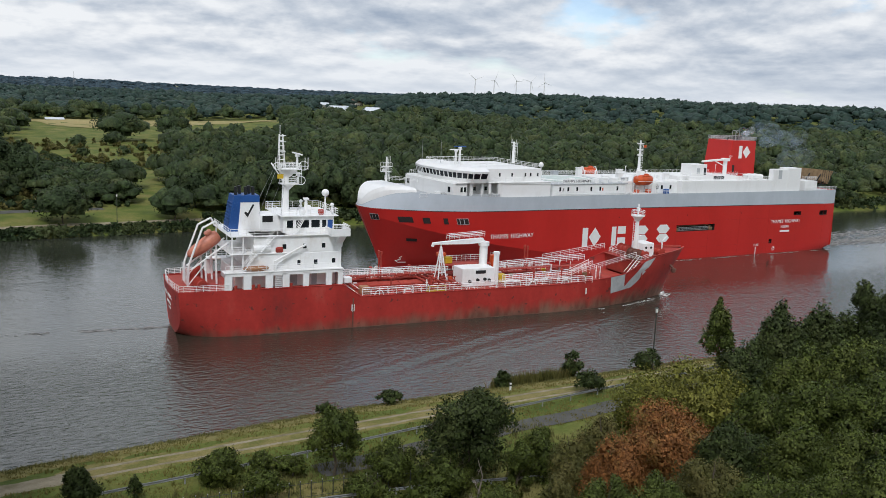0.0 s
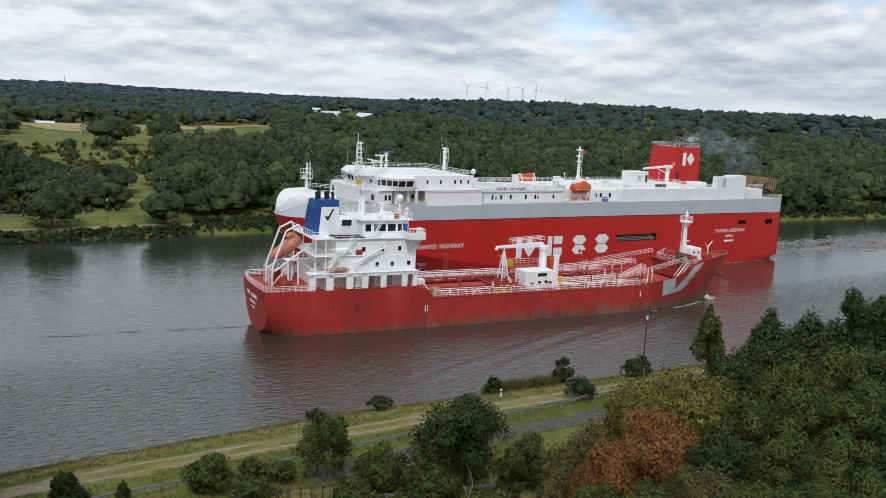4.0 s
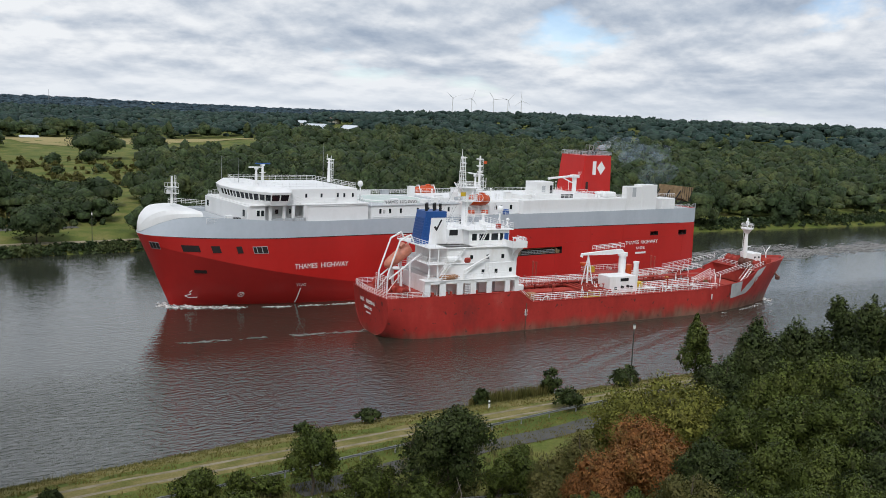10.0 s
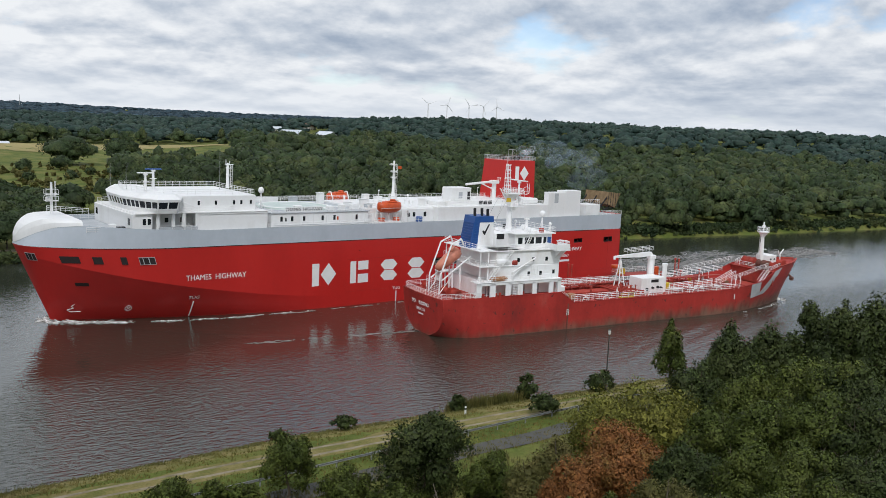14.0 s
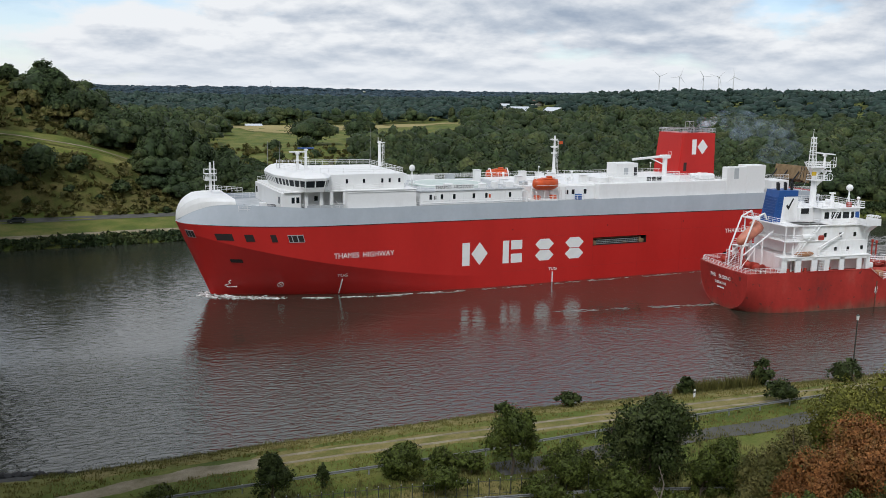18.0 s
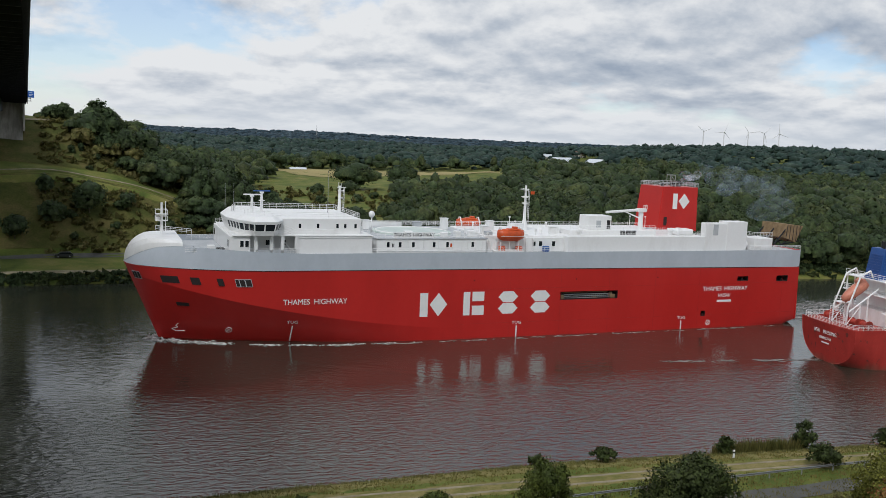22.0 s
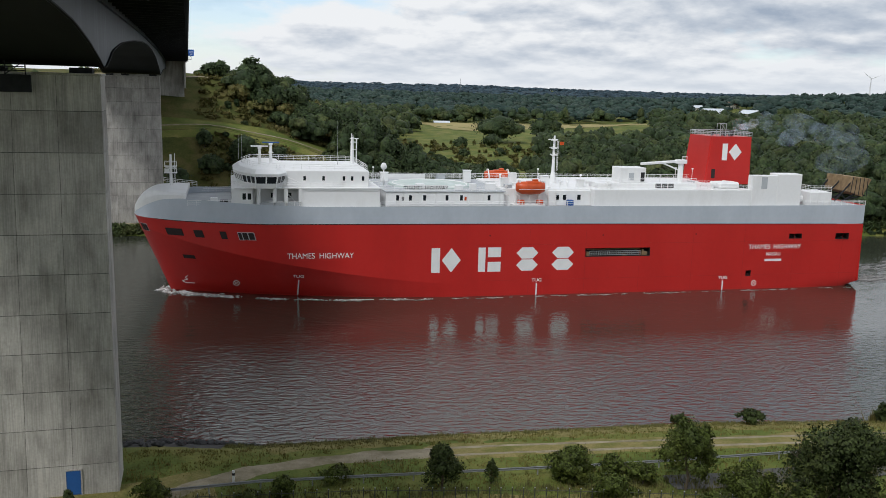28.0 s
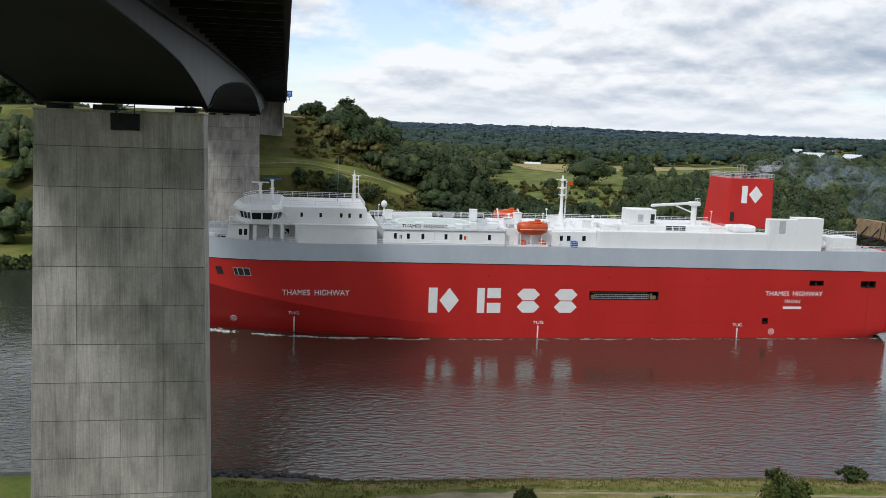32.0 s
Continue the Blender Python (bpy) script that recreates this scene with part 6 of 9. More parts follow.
    railing(mast, [(-10.9, -1.2, 24.3), (-8.3, -1.2, 24.3), (-8.3, 1.2, 24.3), (-10.9, 1.2, 24.3)], W, 0.9, 0.7)
    bm = bmesh.new()
    for x, y in ((-11.4, -0.45), (-10.4, -0.45), (-11.4, 0.45), (-10.4, 0.45)):
        tube(bm, (x, y, 26.7), (x + (-11.2 - x) * 0.5, y * 0.5, 32.2), 0.08, 4)
    for k in range(7):
        z, f = 27.4 + k * 0.75, 1 - 0.5 * (0.7 + k * 0.75) / 5.5
        pipe_run(bm, [(-10.9 - 0.5 * f, -0.45 * f, z), (-10.9 + 0.5 * f, -0.45 * f, z), (-10.9 + 0.5 * f, 0.45 * f, z), (-10.9 - 0.5 * f, 0.45 * f, z), (-10.9 - 0.5 * f, -0.45 * f, z)], 0.06, 4)
    for z, w in ((29.4, 1.0), (31.0, 0.8), (32.0, 0.6)):
        tube(bm, (-11.1, -w, z), (-11.1, w, z), 0.06, 4)
        tube(bm, (-11.1, 0, z), (-10.2, 0, z), 0.06, 4)
    tube(bm, (-11.2, 0, 32.0), (-11.2, 0, 33.6), 0.05, 4)
    part("lattice_top", bm, W, mast)
    for x, z, w, pz in ((-8.3, 29.0, 2.7, 26.7), (-8.1, 25.9, 1.8, 24.3)):
        bm = bmesh.new()
        tube(bm, (x, 0, pz), (x, 0, z), 0.22, 8, 0.15)
        block(bm, x - 0.3, x + 0.3, -0.3, 0.3, z - 0.4, z, 0.05)
        block(bm, x - 0.15, x + 0.15, -w, w, z, z + 0.22, 0.05)
        part("radar_scanner", bm, W, mast, "white radar scanner bar")
    bm = bmesh.new()
    for y in (-3.5, 3.5):
        tube(bm, (-10.2, 0, 26.5), (-11.8, y, 19.7), 0.025, 4)
    tube(bm, (-10.3, 0, 30.5), (-15.0, -2, 19.6), 0.02, 4)
    tube(bm, (-10.3, 0, 30.5), (-15.0, 2, 19.6), 0.02, 4)
    part("stay_wires", bm, M["chrome"], mast)
    bm = bmesh.new()
    block(bm, -11.9, -10.9, -1.3, -1.27, 25.2, 25.9)
    part("flag", bm, M["yellow"], ship, "small black, red and yellow flag")
    bm = bmesh.new()
    tube(bm, (-12.6, -1.4, 27.2), (-6.8, -1.4, 27.2), 0.05, 4)
    tube(bm, (-8.0, -1.4, 24.2), (-8.0, -1.4, 27.2), 0.05, 4)
    tube(bm, (-9.2, -1.4, 26.0), (-8.0, -1.4, 26.0), 0.05, 4)
    tube(bm, (-12.6, -1.4, 27.2), (-12.6, 0, 27.6), 0.05, 4)
    for x, z, r in ((-7.6, 27.3, 0.75), (-12.0, 27.2, 0.6), (-8.0, 24.9, 0.7), (-9.2, 26.0, 0.5)):
        for k in range(10):
            a, b = 2 * math.pi * k / 10, 2 * math.pi * (k + 1) / 10
            tube(bm, (x + r * math.cos(a), -1.4, z + r * math.sin(a)), (x + r * math.cos(b), -1.4, z + r * math.sin(b)), 0.05, 4)
    for x in (-12.2, -11.6, -7.4, -6.9):
        tube(bm, (x, -1.4, 26.7), (x, -1.4, 28.6), 0.06, 4)
    tube(bm, (-12.6, 0, 27.6), (-10.5, 0, 24.6), 0.12, 5)
    part("mast_loops", bm, W, mast, "white guard hoops and lamp brackets")
    # satellite dome and roof gear
    for x, y, r, h in ((-4.2, -2.4, 0.62, 2.9), (-3.6, -4.2, 0.32, 1.4), (-6.8, 2.6, 0.3, 1.2)):
        bm = bmesh.new()
        tube(bm, (x, y, 19.6), (x, y, 19.6 + h), 0.13, 6)
        for a in (0.5, 2.6, 4.7):
            tube(bm, (x + 0.6 * math.cos(a), y + 0.6 * math.sin(a), 19.6), (x, y, 19.6 + h * 0.8), 0.05, 4)
        ball(bm, (x, y, 19.6 + h + r * 0.8), r, 14)
        part("satellite_dome", bm, W, ship, "white satellite dome on a tripod", True)
    bm = bmesh.new()
    tube(bm, (-7.2, -1.6, 19.6), (-7.2, -1.6, 21.8), 0.45, 8, 0.2)
    block(bm, -7.6, -6.8, -2.0, -1.2, 21.8, 22.1)
    part("magnetic_compass_stand", bm, W, ship)
    for x, y, c in ((-5.4, -4.0, "deckred"), (-8.6, -4.2, "twhite"), (-6.0, 1.0, "twhite"), (-9.2, 2.6, "black")):
        bm = bmesh.new()
        block(bm, x - 0.4, x + 0.4, y - 0.35, y + 0.35, 19.66, 20.5, 0.08)
        part("roof_box", bm, M[c], ship)
    # free-fall lifeboat on its launching frame over the stern
    tilt = Matrix.Translation((-23.2, 0, 14.6)) @ Matrix.Scale(0.84, 4) @ Matrix.Rotation(radians(-35), 4, "Y")
    bm = bmesh.new()
    rows = []
    for u, w, hgt in ((-3.6, 0.15, 0.25), (-3.2, 0.75, 0.8), (-2.0, 1.15, 1.15), (0.5, 1.3, 1.3), (2.4, 1.25, 1.3), (3.1, 0.95, 1.1), (3.3, 0.4, 0.5)):
        rows.append([bm.verts.new(tilt @ Vector((u, w * math.cos(a), hgt * math.sin(a)))) for a in np.linspace(0, 2 * math.pi, 13)[:-1]])
    for a, b in zip(rows, rows[1:]):
        for k in range(12):
            bm.faces.new((a[k], a[(k + 1) % 12], b[(k + 1) % 12], b[k]))
    bm.faces.new(rows[0]); bm.faces.new(rows[-1])
    boat = part("free_fall_lifeboat", bm, M["salmon"], ship, "faded orange free-fall lifeboat", True)
    bm = bmesh.new()
    block(bm, 1.2, 2.6, -0.7, 0.7, 1.0, 1.9, 0.2)
    bmesh.ops.transform(bm, matrix=tilt, verts=bm.verts)
    part("conning_hood", bm, M["salmon"], boat)
    for s in (-1, 1):
        bm = bmesh.new()
        y = s * 1.9
        pipe_run(bm, [(-26.0, y, 8.6), (-25.9, y, 11.8), (-23.8, y, 17.6), (-21.8, y, 18.6), (-21.2, y, 17.4)], 0.16, 6)
        tube(bm, (-25.6, y, 11.0), (-19.6, y, 15.3), 0.15, 6)
        tube(bm, (-23.2, y, 8.6), (-23.4, y, 12.5), 0.16, 6)
        tube(bm, (-21.6, y, 8.6), (-21.8, y, 14.0), 0.16, 6)
        tube(bm, (-26.0, y, 8.6), (-23.3, y, 12.0), 0.09, 5)
        part("launching_frame", bm, W, ship, "white lifeboat launching frame")
    for z in (9.4, 10.4, 11.4):
        railing(ship, [(-26.2, -2.4, z - 0.9), (-26.2, 2.4, z - 0.9)], W, 0.95, 0.9)
    # life rafts, small boat crane and a covered rescue boat
    bm = bmesh.new()
    tube(bm, (-16.9, -6.1, 14.75), (-14.2, -6.1, 14.75), 0.62, 12)
    part("life_raft", bm, W, ship, "white life raft canister")
    bm = bmesh.new()
    block(bm, -13.4, -12.2, -6.6, -5.6, 14.1, 15.0, 0.2)
    part("deck_locker", bm, M["deckred"], ship)
    bm = bmesh.new()
    ball(bm, (-16.6, -6.9, 11.85), 0.65, 12, (3.2, 0.95, 0.75))
    part("rescue_boat", bm, M["tan"], ship, "tan canvas-covered rescue boat", True)
    bm = bmesh.new()
    tube(bm, (-13.6, -7.0, 11.4), (-13.6, -7.0, 13.0), 0.25, 8)
    pipe_run(bm, [(-13.6, -7.0, 12.9), (-8.6, -7.0, 15.4)], 0.17, 6)
    pipe_run(bm, [(-13.6, -7.0, 12.2), (-11.0, -7.0, 14.1)], 0.09, 6)
    part("boat_crane", bm, W, ship, "small white boat crane")
    bm = bmesh.new()
    for a, b in (((-9.4, 12.9), (-9.4, 14.4)),):
        for x in (-9.6, -8.9, -8.2):
            tube(bm, (x, -7.2, 11.4), (x, -7.2, 14.2), 0.03, 4)
        for z in (12.4, 13.4, 14.2):
            tube(bm, (-9.6, -7.2, z), (-8.2, -7.2, z), 0.03, 4)
    part("antenna_frame", bm, W, ship)
    # mooring gear on the poop
    for x, y in ((-24.5, -5.2), (-23.2, 4.8), (-25.2, 3.4), (-24.8, -2.8)):
        bm = bmesh.new()
        tube(bm, (x, y - 0.9, 9.3), (x, y + 0.9, 9.3), 0.55, 12)
        for d in (-0.9, 0.9):
            tube(bm, (x, y + d, 9.3), (x, y + d + 0.08, 9.3), 0.85, 12)
        block(bm, x - 0.6, x + 0.6, y - 1.2, y + 1.2, 8.45, 8.75)
        part("mooring_winch", bm, M["deckred"], ship, "red mooring winch")
    for x in (-25.8, -20.6, -17.0, -11.9):
        bm = bmesh.new()
        for d in (0, 0.9):
            tube(bm, (x + d, -6.9, 8.45), (x + d, -6.9, 9.25), 0.25, 8)
        part("bollard", bm, M["deckred"], ship)


def tanker_deck(ship):
    W, R = M["twhite"], M["deckred"]
    # side rails
    for s in (1, -1):
        for a, b in ((0.8, 23.5), (24.5, 46.0)):
            railing(ship, [(a, s * 7.5, 6.5), (b, s * 7.5, 6.5)], W, 1.15, 1.5, 2, 0.05)
        for a, b in ((1.5, 13.5), (14.5, 30.0), (31, 45.5)):
            railing(ship, [(a, s * 5.6, 6.4), (b, s * 5.6, 6.4)], W, 1.1, 1.5, 2, 0.045)
        for x in (4.0, 9.2, 21.0, 33.5, 40.5):
            bm = bmesh.new()
            pts = [(x + 0.8 * math.cos(a), s * 6.9, 6.35 + 0.95 * math.sin(a)) for a in np.linspace(0, math.pi, 7)]
            pipe_run(bm, pts, 0.09, 6)
            part("hose_guard", bm, W, ship)
    # raised catwalk, poop to forecastle, stepping down amidships
    for y in (1.2, 2.4):
        railing(ship, [(-2, y, 8.0), (20, y, 8.0)], W, 1.05, 1.4, 2, 0.045, "catwalk_rail")
        railing(ship, [(28, y, 8.0), (50, y, 9.0)], W, 1.05, 1.4, 2, 0.045, "catwalk_rail")
    bm = bmesh.new()
    block(bm, -2, 50, 1.2, 2.4, 7.9, 8.0)
    part("catwalk", bm, R, ship)
    for x in np.arange(0, 50, 5.0):
        for y in (1.2, 2.4):
            bm = bmesh.new()
            tube(bm, (x, y, 6.2), (x, y, 7.9), 0.09, 5)
            part("catwalk_leg", bm, R, ship)
    for y, x1 in ((-3.8, 47.5), (-5.0, 47.5)):
        railing(ship, [(29.0, y, 6.9), (43.0, y, 7.3), (x1, y, 9.0)], W, 1.1, 1.4, 2, 0.05, "walkway_rail")
    bm = bmesh.new()
    block(bm, 29, 43, -5.0, -3.8, 6.85, 6.95)
    part("walkway", bm, M["twhite"], ship)
    # cargo lines
    for k, (y, z, r) in enumerate(((-1.6, 6.9, 0.22), (-0.9, 6.9, 0.22), (-0.2, 6.9, 0.18), (0.4, 6.9, 0.18), (3.3, 6.8, 0.25), (4.2, 6.8, 0.2), (-2.6, 6.75, 0.16), (5.0, 6.7, 0.14))):
        bm = bmesh.new()
        tube(bm, (1.0, y, z), (48.5, y, z), r, 8)
        for x in np.arange(4, 48, 6.0):
            tube(bm, (x - 0.08, y, z), (x + 0.08, y, z), r * 1.5, 8)
        part("cargo_pipe", bm, R, ship)
    for x in np.arange(2.5, 48, 3.8):
        bm = bmesh.new()
        block(bm, x - 0.12, x + 0.12, -3.2, 5.4, 6.25, 6.6)
        part("pipe_support", bm, R, ship)
    for x in (5.0, 12.5, 33.0, 39.0, 45.0):
        for y in (-5.0, 4.8):
            bm = bmesh.new()
            tube(bm, (x, y, 6.25), (x, y, 7.0), 0.75, 12)
            tube(bm, (x, y, 7.0), (x, y, 7.15), 0.9, 12)
            part("tank_hatch", bm, R, ship)
            bm = bmesh.new()
            tube(bm, (x + 1.8, y, 6.25), (x + 1.8, y, 8.6), 0.16, 6)
            tube(bm, (x + 1.8, y, 8.6), (x + 1.8, y, 8.9), 0.3, 8)
            part("vent_post", bm, R, ship)
    # vent risers: braced red pairs with white tops
    for x in (8.0, 38.0):
        bm = bmesh.new()
        for dy in (2.8, 3.9):
            tube(bm, (x, dy, 6.3), (x, dy, 11.4), 0.14, 6)
            tube(bm, (x, dy, 11.4), (x, dy, 11.9), 0.24, 8)
        for z in (8.0, 9.5, 10.8):
            tube(bm, (x, 2.8, z), (x, 3.9, z), 0.06, 4)
        tube(bm, (x, 2.8, 6.5), (x, 3.9, 9.5), 0.05, 4)
        part("vent_riser", bm, R, ship, "braced red vent riser")
    # valves and clutter of the manifold
    for i, x in enumerate((14.2, 15.4, 16.6, 17.8, 19.0)):
        bm = bmesh.new()
        tube(bm, (x, -6.6, 7.4), (x, 6.4, 7.4), 0.2, 8)
        for y in (-6.6, 6.4):
            tube(bm, (x, y - 0.06, 7.4), (x, y + 0.06, 7.4), 0.34, 10)
        for y in (-4.4, 4.0):
            tube(bm, (x, y, 7.4), (x, y, 8.3), 0.1, 6)
            tube(bm, (x, y, 8.3), (x, y, 8.36), 0.32, 10)
        part("manifold_pipe", bm, R, ship)
    bm = bmesh.new()
    block(bm, 12.6, 16.2, -7.3, -6.5, 6.5, 6.75, 0.05)
    for x in (12.8, 14.4, 16.0):
        tube(bm, (x, -7.2, 6.7), (x, -7.2, 7.5), 0.06, 4)
    tube(bm, (12.8, -7.2, 7.5), (16.0, -7.2, 7.5), 0.07, 4)
    part("drip_tray", bm, M["yellow"], ship, "yellow manifold drip tray")
    # crane with its white house and jib rest
    bm = bmesh.new()
    block(bm, 20.6, 27.0, -4.4, -0.6, 6.3, 9.6, 0.08)
    house = part("crane_house", bm, W, ship, "white deck house below the crane")
    for x, z in ((23.6, 7.5), (25.0, 7.6), (25.9, 7.4), (22.0, 7.3)):
        bm = bmesh.new()
        tube(bm, (x, -4.4, z), (x, -4.75, z), 0.28, 10)
        part("valve_wheel", bm, M["black"], house)
    opening_panel(house, 23.2, 25.2, 8.6, 9.2, -4.4, -1, M["black"], "sign_plate")
    bm = bmesh.new()
    tube(bm, (26.8, -0.2, 6.3), (26.8, -0.2, 13.0), 0.75, 12)
    tube(bm, (26.8, -0.2, 12.9), (26.8, -0.2, 13.6), 1.0, 12)
    crane = part("crane_column", bm, W, ship, "white crane column")
    bm = bmesh.new()
    prism(bm, [(27.0, 13.5), (26.4, 14.3), (22.5, 14.1), (16.6, 13.7), (16.6, 13.4), (23.5, 13.3)], "y", -0.6, 0.2)
    part("crane_jib", bm, W, crane, "white crane jib resting aft")
    bm = bmesh.new()
    tube(bm, (16.7, -0.2, 13.6), (16.5, -0.2, 13.0), 0.28, 8)
    part("hook_block", bm, W, crane)
    railing(crane, [(19.5, -0.75, 14.2), (26.6, -0.75, 14.6)], W, 0.9, 1.0)
    railing(crane, [(19.5, 0.35, 14.2), (26.6, 0.35, 14.6)], W, 0.9, 1.0)
    bm = bmesh.new()
    for dx, dy in ((-0.9, -1.1), (0.9, -1.1), (-0.9, 0.8), (0.9, 0.8)):
        tube(bm, (18.2 + dx, -0.2 + dy, 6.3), (18.2, -0.2, 13.3), 0.12, 6)
    for z, f in ((8.4, 0.72), (10.2, 0.46)):
        pipe_run(bm, [(18.2 - 0.9 * f, -0.2 - 1.1 * f, z), (18.2 + 0.9 * f, -0.2 - 1.1 * f, z), (18.2 + 0.9 * f, -0.2 + 0.8 * f, z)], 0.07, 5)
    part("jib_rest", bm, W, ship, "white trestle that carries the crane jib")
    bm = bmesh.new()
    tube(bm, (27.9, -3.2, 6.3), (27.9, -3.2, 11.8), 0.5, 12)
    tube(bm, (27.9, -3.2, 11.8), (27.9, -3.2, 12.2), 0.6, 12)
    part("vent_trunk", bm, W, ship)
    railing(ship, [(19.5, 1.2, 9.4), (19.5, 3.6, 9.4), (29, 3.6, 9.4)], W, 1.1, 1.0)
    bm = bmesh.new()
    block(bm, 19.4, 29, 0.6, 3.7, 9.25, 9.4)
    part("crane_platform", bm, R, ship)
    for x, y, z, sx, sy, sz, c in ((20.8, 2.2, 9.4, 1.4, 1.2, 1.2, "yellow"), (19.2, -2.0, 6.3, 0.9, 0.9, 1.6, "orange"), (29.6, -2.2, 6.3, 1.5, 1.3, 1.6, "yellow"), (29.8, 1.4, 8.4, 1.1, 1.0, 2.4, "orange"), (2.2, -4.5, 6.3, 1.6, 1.3, 1.3, "tan"), (19.8, 3.0, 10.6, 1.5, 1.2, 0.7, "orange"), (-1.2, -5.5, 8.5, 1.4, 1.2, 1.0, "twhite")):
        bm = bmesh.new()
        block(bm, x - sx / 2, x + sx / 2, y - sy / 2, y + sy / 2, z, z + sz, 0.12)
        part("deck_box", bm, M[c], ship)
    # small deck gear: valves, hand wheels, cross lines, sounding pipes, hydrants and drums
    gear = random.Random(33)
    for k in range(84):
        x, y = gear.uniform(2.0, 52.0), gear.uniform(-6.6, 6.4)
        if 19.5 < x < 29.5 and -5 < y < 4:
            continue
        bm = bmesh.new()
        kind = k % 6
        if kind in (0, 1):
            tube(bm, (x, y, 6.25), (x, y, 7.35), 0.07, 5)
            tube(bm, (x, y, 7.3), (x, y, 7.36), 0.26, 10)
            tube(bm, (x - 0.3, y, 6.6), (x + 0.3, y, 6.6), 0.16, 8)
            part("valve", bm, R, ship)
        elif kind == 2:
            tube(bm, (x, y - 1.4, 6.85), (x, y + 1.4, 6.85), 0.1, 6)
            for d in (-1.4, 1.4):
                tube(bm, (x, y + d, 6.25), (x, y + d, 6.9), 0.09, 6)
            part("cross_line", bm, R, ship)
        elif kind == 3:
            tube(bm, (x, y, 6.25), (x, y, 7.9 + gear.random()), 0.09, 6)
            tube(bm, (x - 0.18, y, 7.7), (x + 0.18, y, 7.7), 0.12, 6)
            part("sounding_pipe", bm, W if k % 4 else R, ship)
        elif kind == 4:
            block(bm, x - 0.35, x + 0.35, y - 0.3, y + 0.3, 6.25, 7.0 + 0.4 * gear.random(), 0.06)
            part("deck_box", bm, M[gear.choice(("yellow", "orange", "deckred", "twhite", "rust"))], ship)
        else:
            tube(bm, (x - 0.5, y, 6.7), (x + 0.5, y, 6.7), 0.34, 10)
            for d in (-0.5, 0.5):
                tube(bm, (x + d, y, 6.7), (x + d * 1.1, y, 6.7), 0.45, 10)
            part("hose_reel", bm, R if k % 4 else M["orange"], ship)
    # break stairs
    for x0, z0, x1, z1, y in ((1.0, 6.3, -2.0, 8.6, -5.0), (55.6, 6.4, 58.4, 9.5, -4.6)):
        bm = bmesh.new()
        for dy in (-0.45, 0.45):
            tube(bm, (x0, y + dy, z0), (x1, y + dy, z1), 0.08, 4)
            tube(bm, (x0, y + dy, z0 + 1), (x1, y + dy, z1 + 1), 0.05, 4)
        for k in range(9):
            f = k / 8
            block(bm, x0 + (x1 - x0) * f - 0.1, x0 + (x1 - x0) * f + 0.1, y - 0.45, y + 0.45, z0 + (z1 - z0) * f, z0 + (z1 - z0) * f + 0.04)
        part("deck_stair", bm, W, ship)
    # forecastle
    for s in (1, -1):
        bm = bmesh.new()
        st = np.linspace(61.3, 73, 12)
        vs = []
        for x in st:
            zt = tank_top(x)
            xx, y = tank_side(x, zt)
            vs.append((bm.verts.new((xx, s * y, zt)), bm.verts.new((xx + 0.12, s * (y + 0.12), zt + 0.35)), bm.verts.new((xx - 0.05, s * max(0, y - 0.12), zt + 0.35)), bm.verts.new((xx - 0.12, s * max(0, y - 0.12), zt))))
        for a, b in zip(vs, vs[1:]):
            for k in range(3):
                bm.faces.new((a[k], b[k], b[k + 1], a[k + 1]))
        part("bow_bulwark", bm, M["deckred"], ship)
        railing(ship, [(44, s * 7.0, 8.3), (57.5, s * 5.2, 10.4)], W, 1.0, 1.0)
        railing(ship, [(58.7, s * 5.2, 9.5), (61.3, s * 5.4, 10.3)], W, 1.0, 1.0)
    railing(ship, [(58.7, -5.2, 9.5), (58.7, 5.2, 9.5)], W, 1.0, 1.3)
    for x, y, r in ((60.2, -3.4, 0.6), (61.0, 3.2, 0.7), (59.2, -2.4, 0.75), (60.0, 1.9, 0.7), (65.5, -1.6, 0.6)):
        bm = bmesh.new()
        tube(bm, (x, y - 1.3, 10.6), (x, y + 1.3, 10.6), r, 12)
        for d in (-1.3, 0, 1.3):
            tube(bm, (x, y + d - 0.05, 10.6), (x, y + d + 0.05, 10.6), r * 1.35, 12)
        block(bm, x - 0.8, x + 0.8, y - 1.6, y + 1.6, 9.3, 9.8)
        part("anchor_winch", bm, M["boot"] if r > 0.72 else R, ship, "rusty red anchor and mooring winch")
    for x, y in ((60.4, -4.6), (62.5, -4.0), (66.5, -2.4), (60, 4.6)):
        bm = bmesh.new()
        for d in (0, 0.9):
            tube(bm, (x + d, y, 9.3), (x + d, y, 10.4), 0.26, 8)
        part("bollard", bm, R, ship)
    bm = bmesh.new()
    block(bm, 61.6, 64.4, -1.8, 1.8, 9.5, 12.4, 0.1)
    fh = part("forecastle_house", bm, W, ship)
    for x in (62.4, 63.6):
        bm = bmesh.new()
        tube(bm, (x, -1.8, 11.5), (x, -1.86, 11.5), 0.24, 10)
        part("porthole", bm, M["black"], fh)
    bm = bmesh.new()
    tube(bm, (61.2, 0, 9.6), (61.2, 0, 17.6), 0.62, 10, 0.3)
    tube(bm, (61.2, 0, 17.6), (61.2, 0, 17.8), 1.35, 12)
    tube(bm, (61.2, 0, 16.6), (61.2, 0, 17.6), 0.4, 12, 1.2)
    tube(bm, (61.2, 0, 17.7), (61.2, 0, 20.0), 0.16, 6)
    block(bm, 60.9, 61.5, -0.3, 0.3, 18.6, 19.3, 0.1)
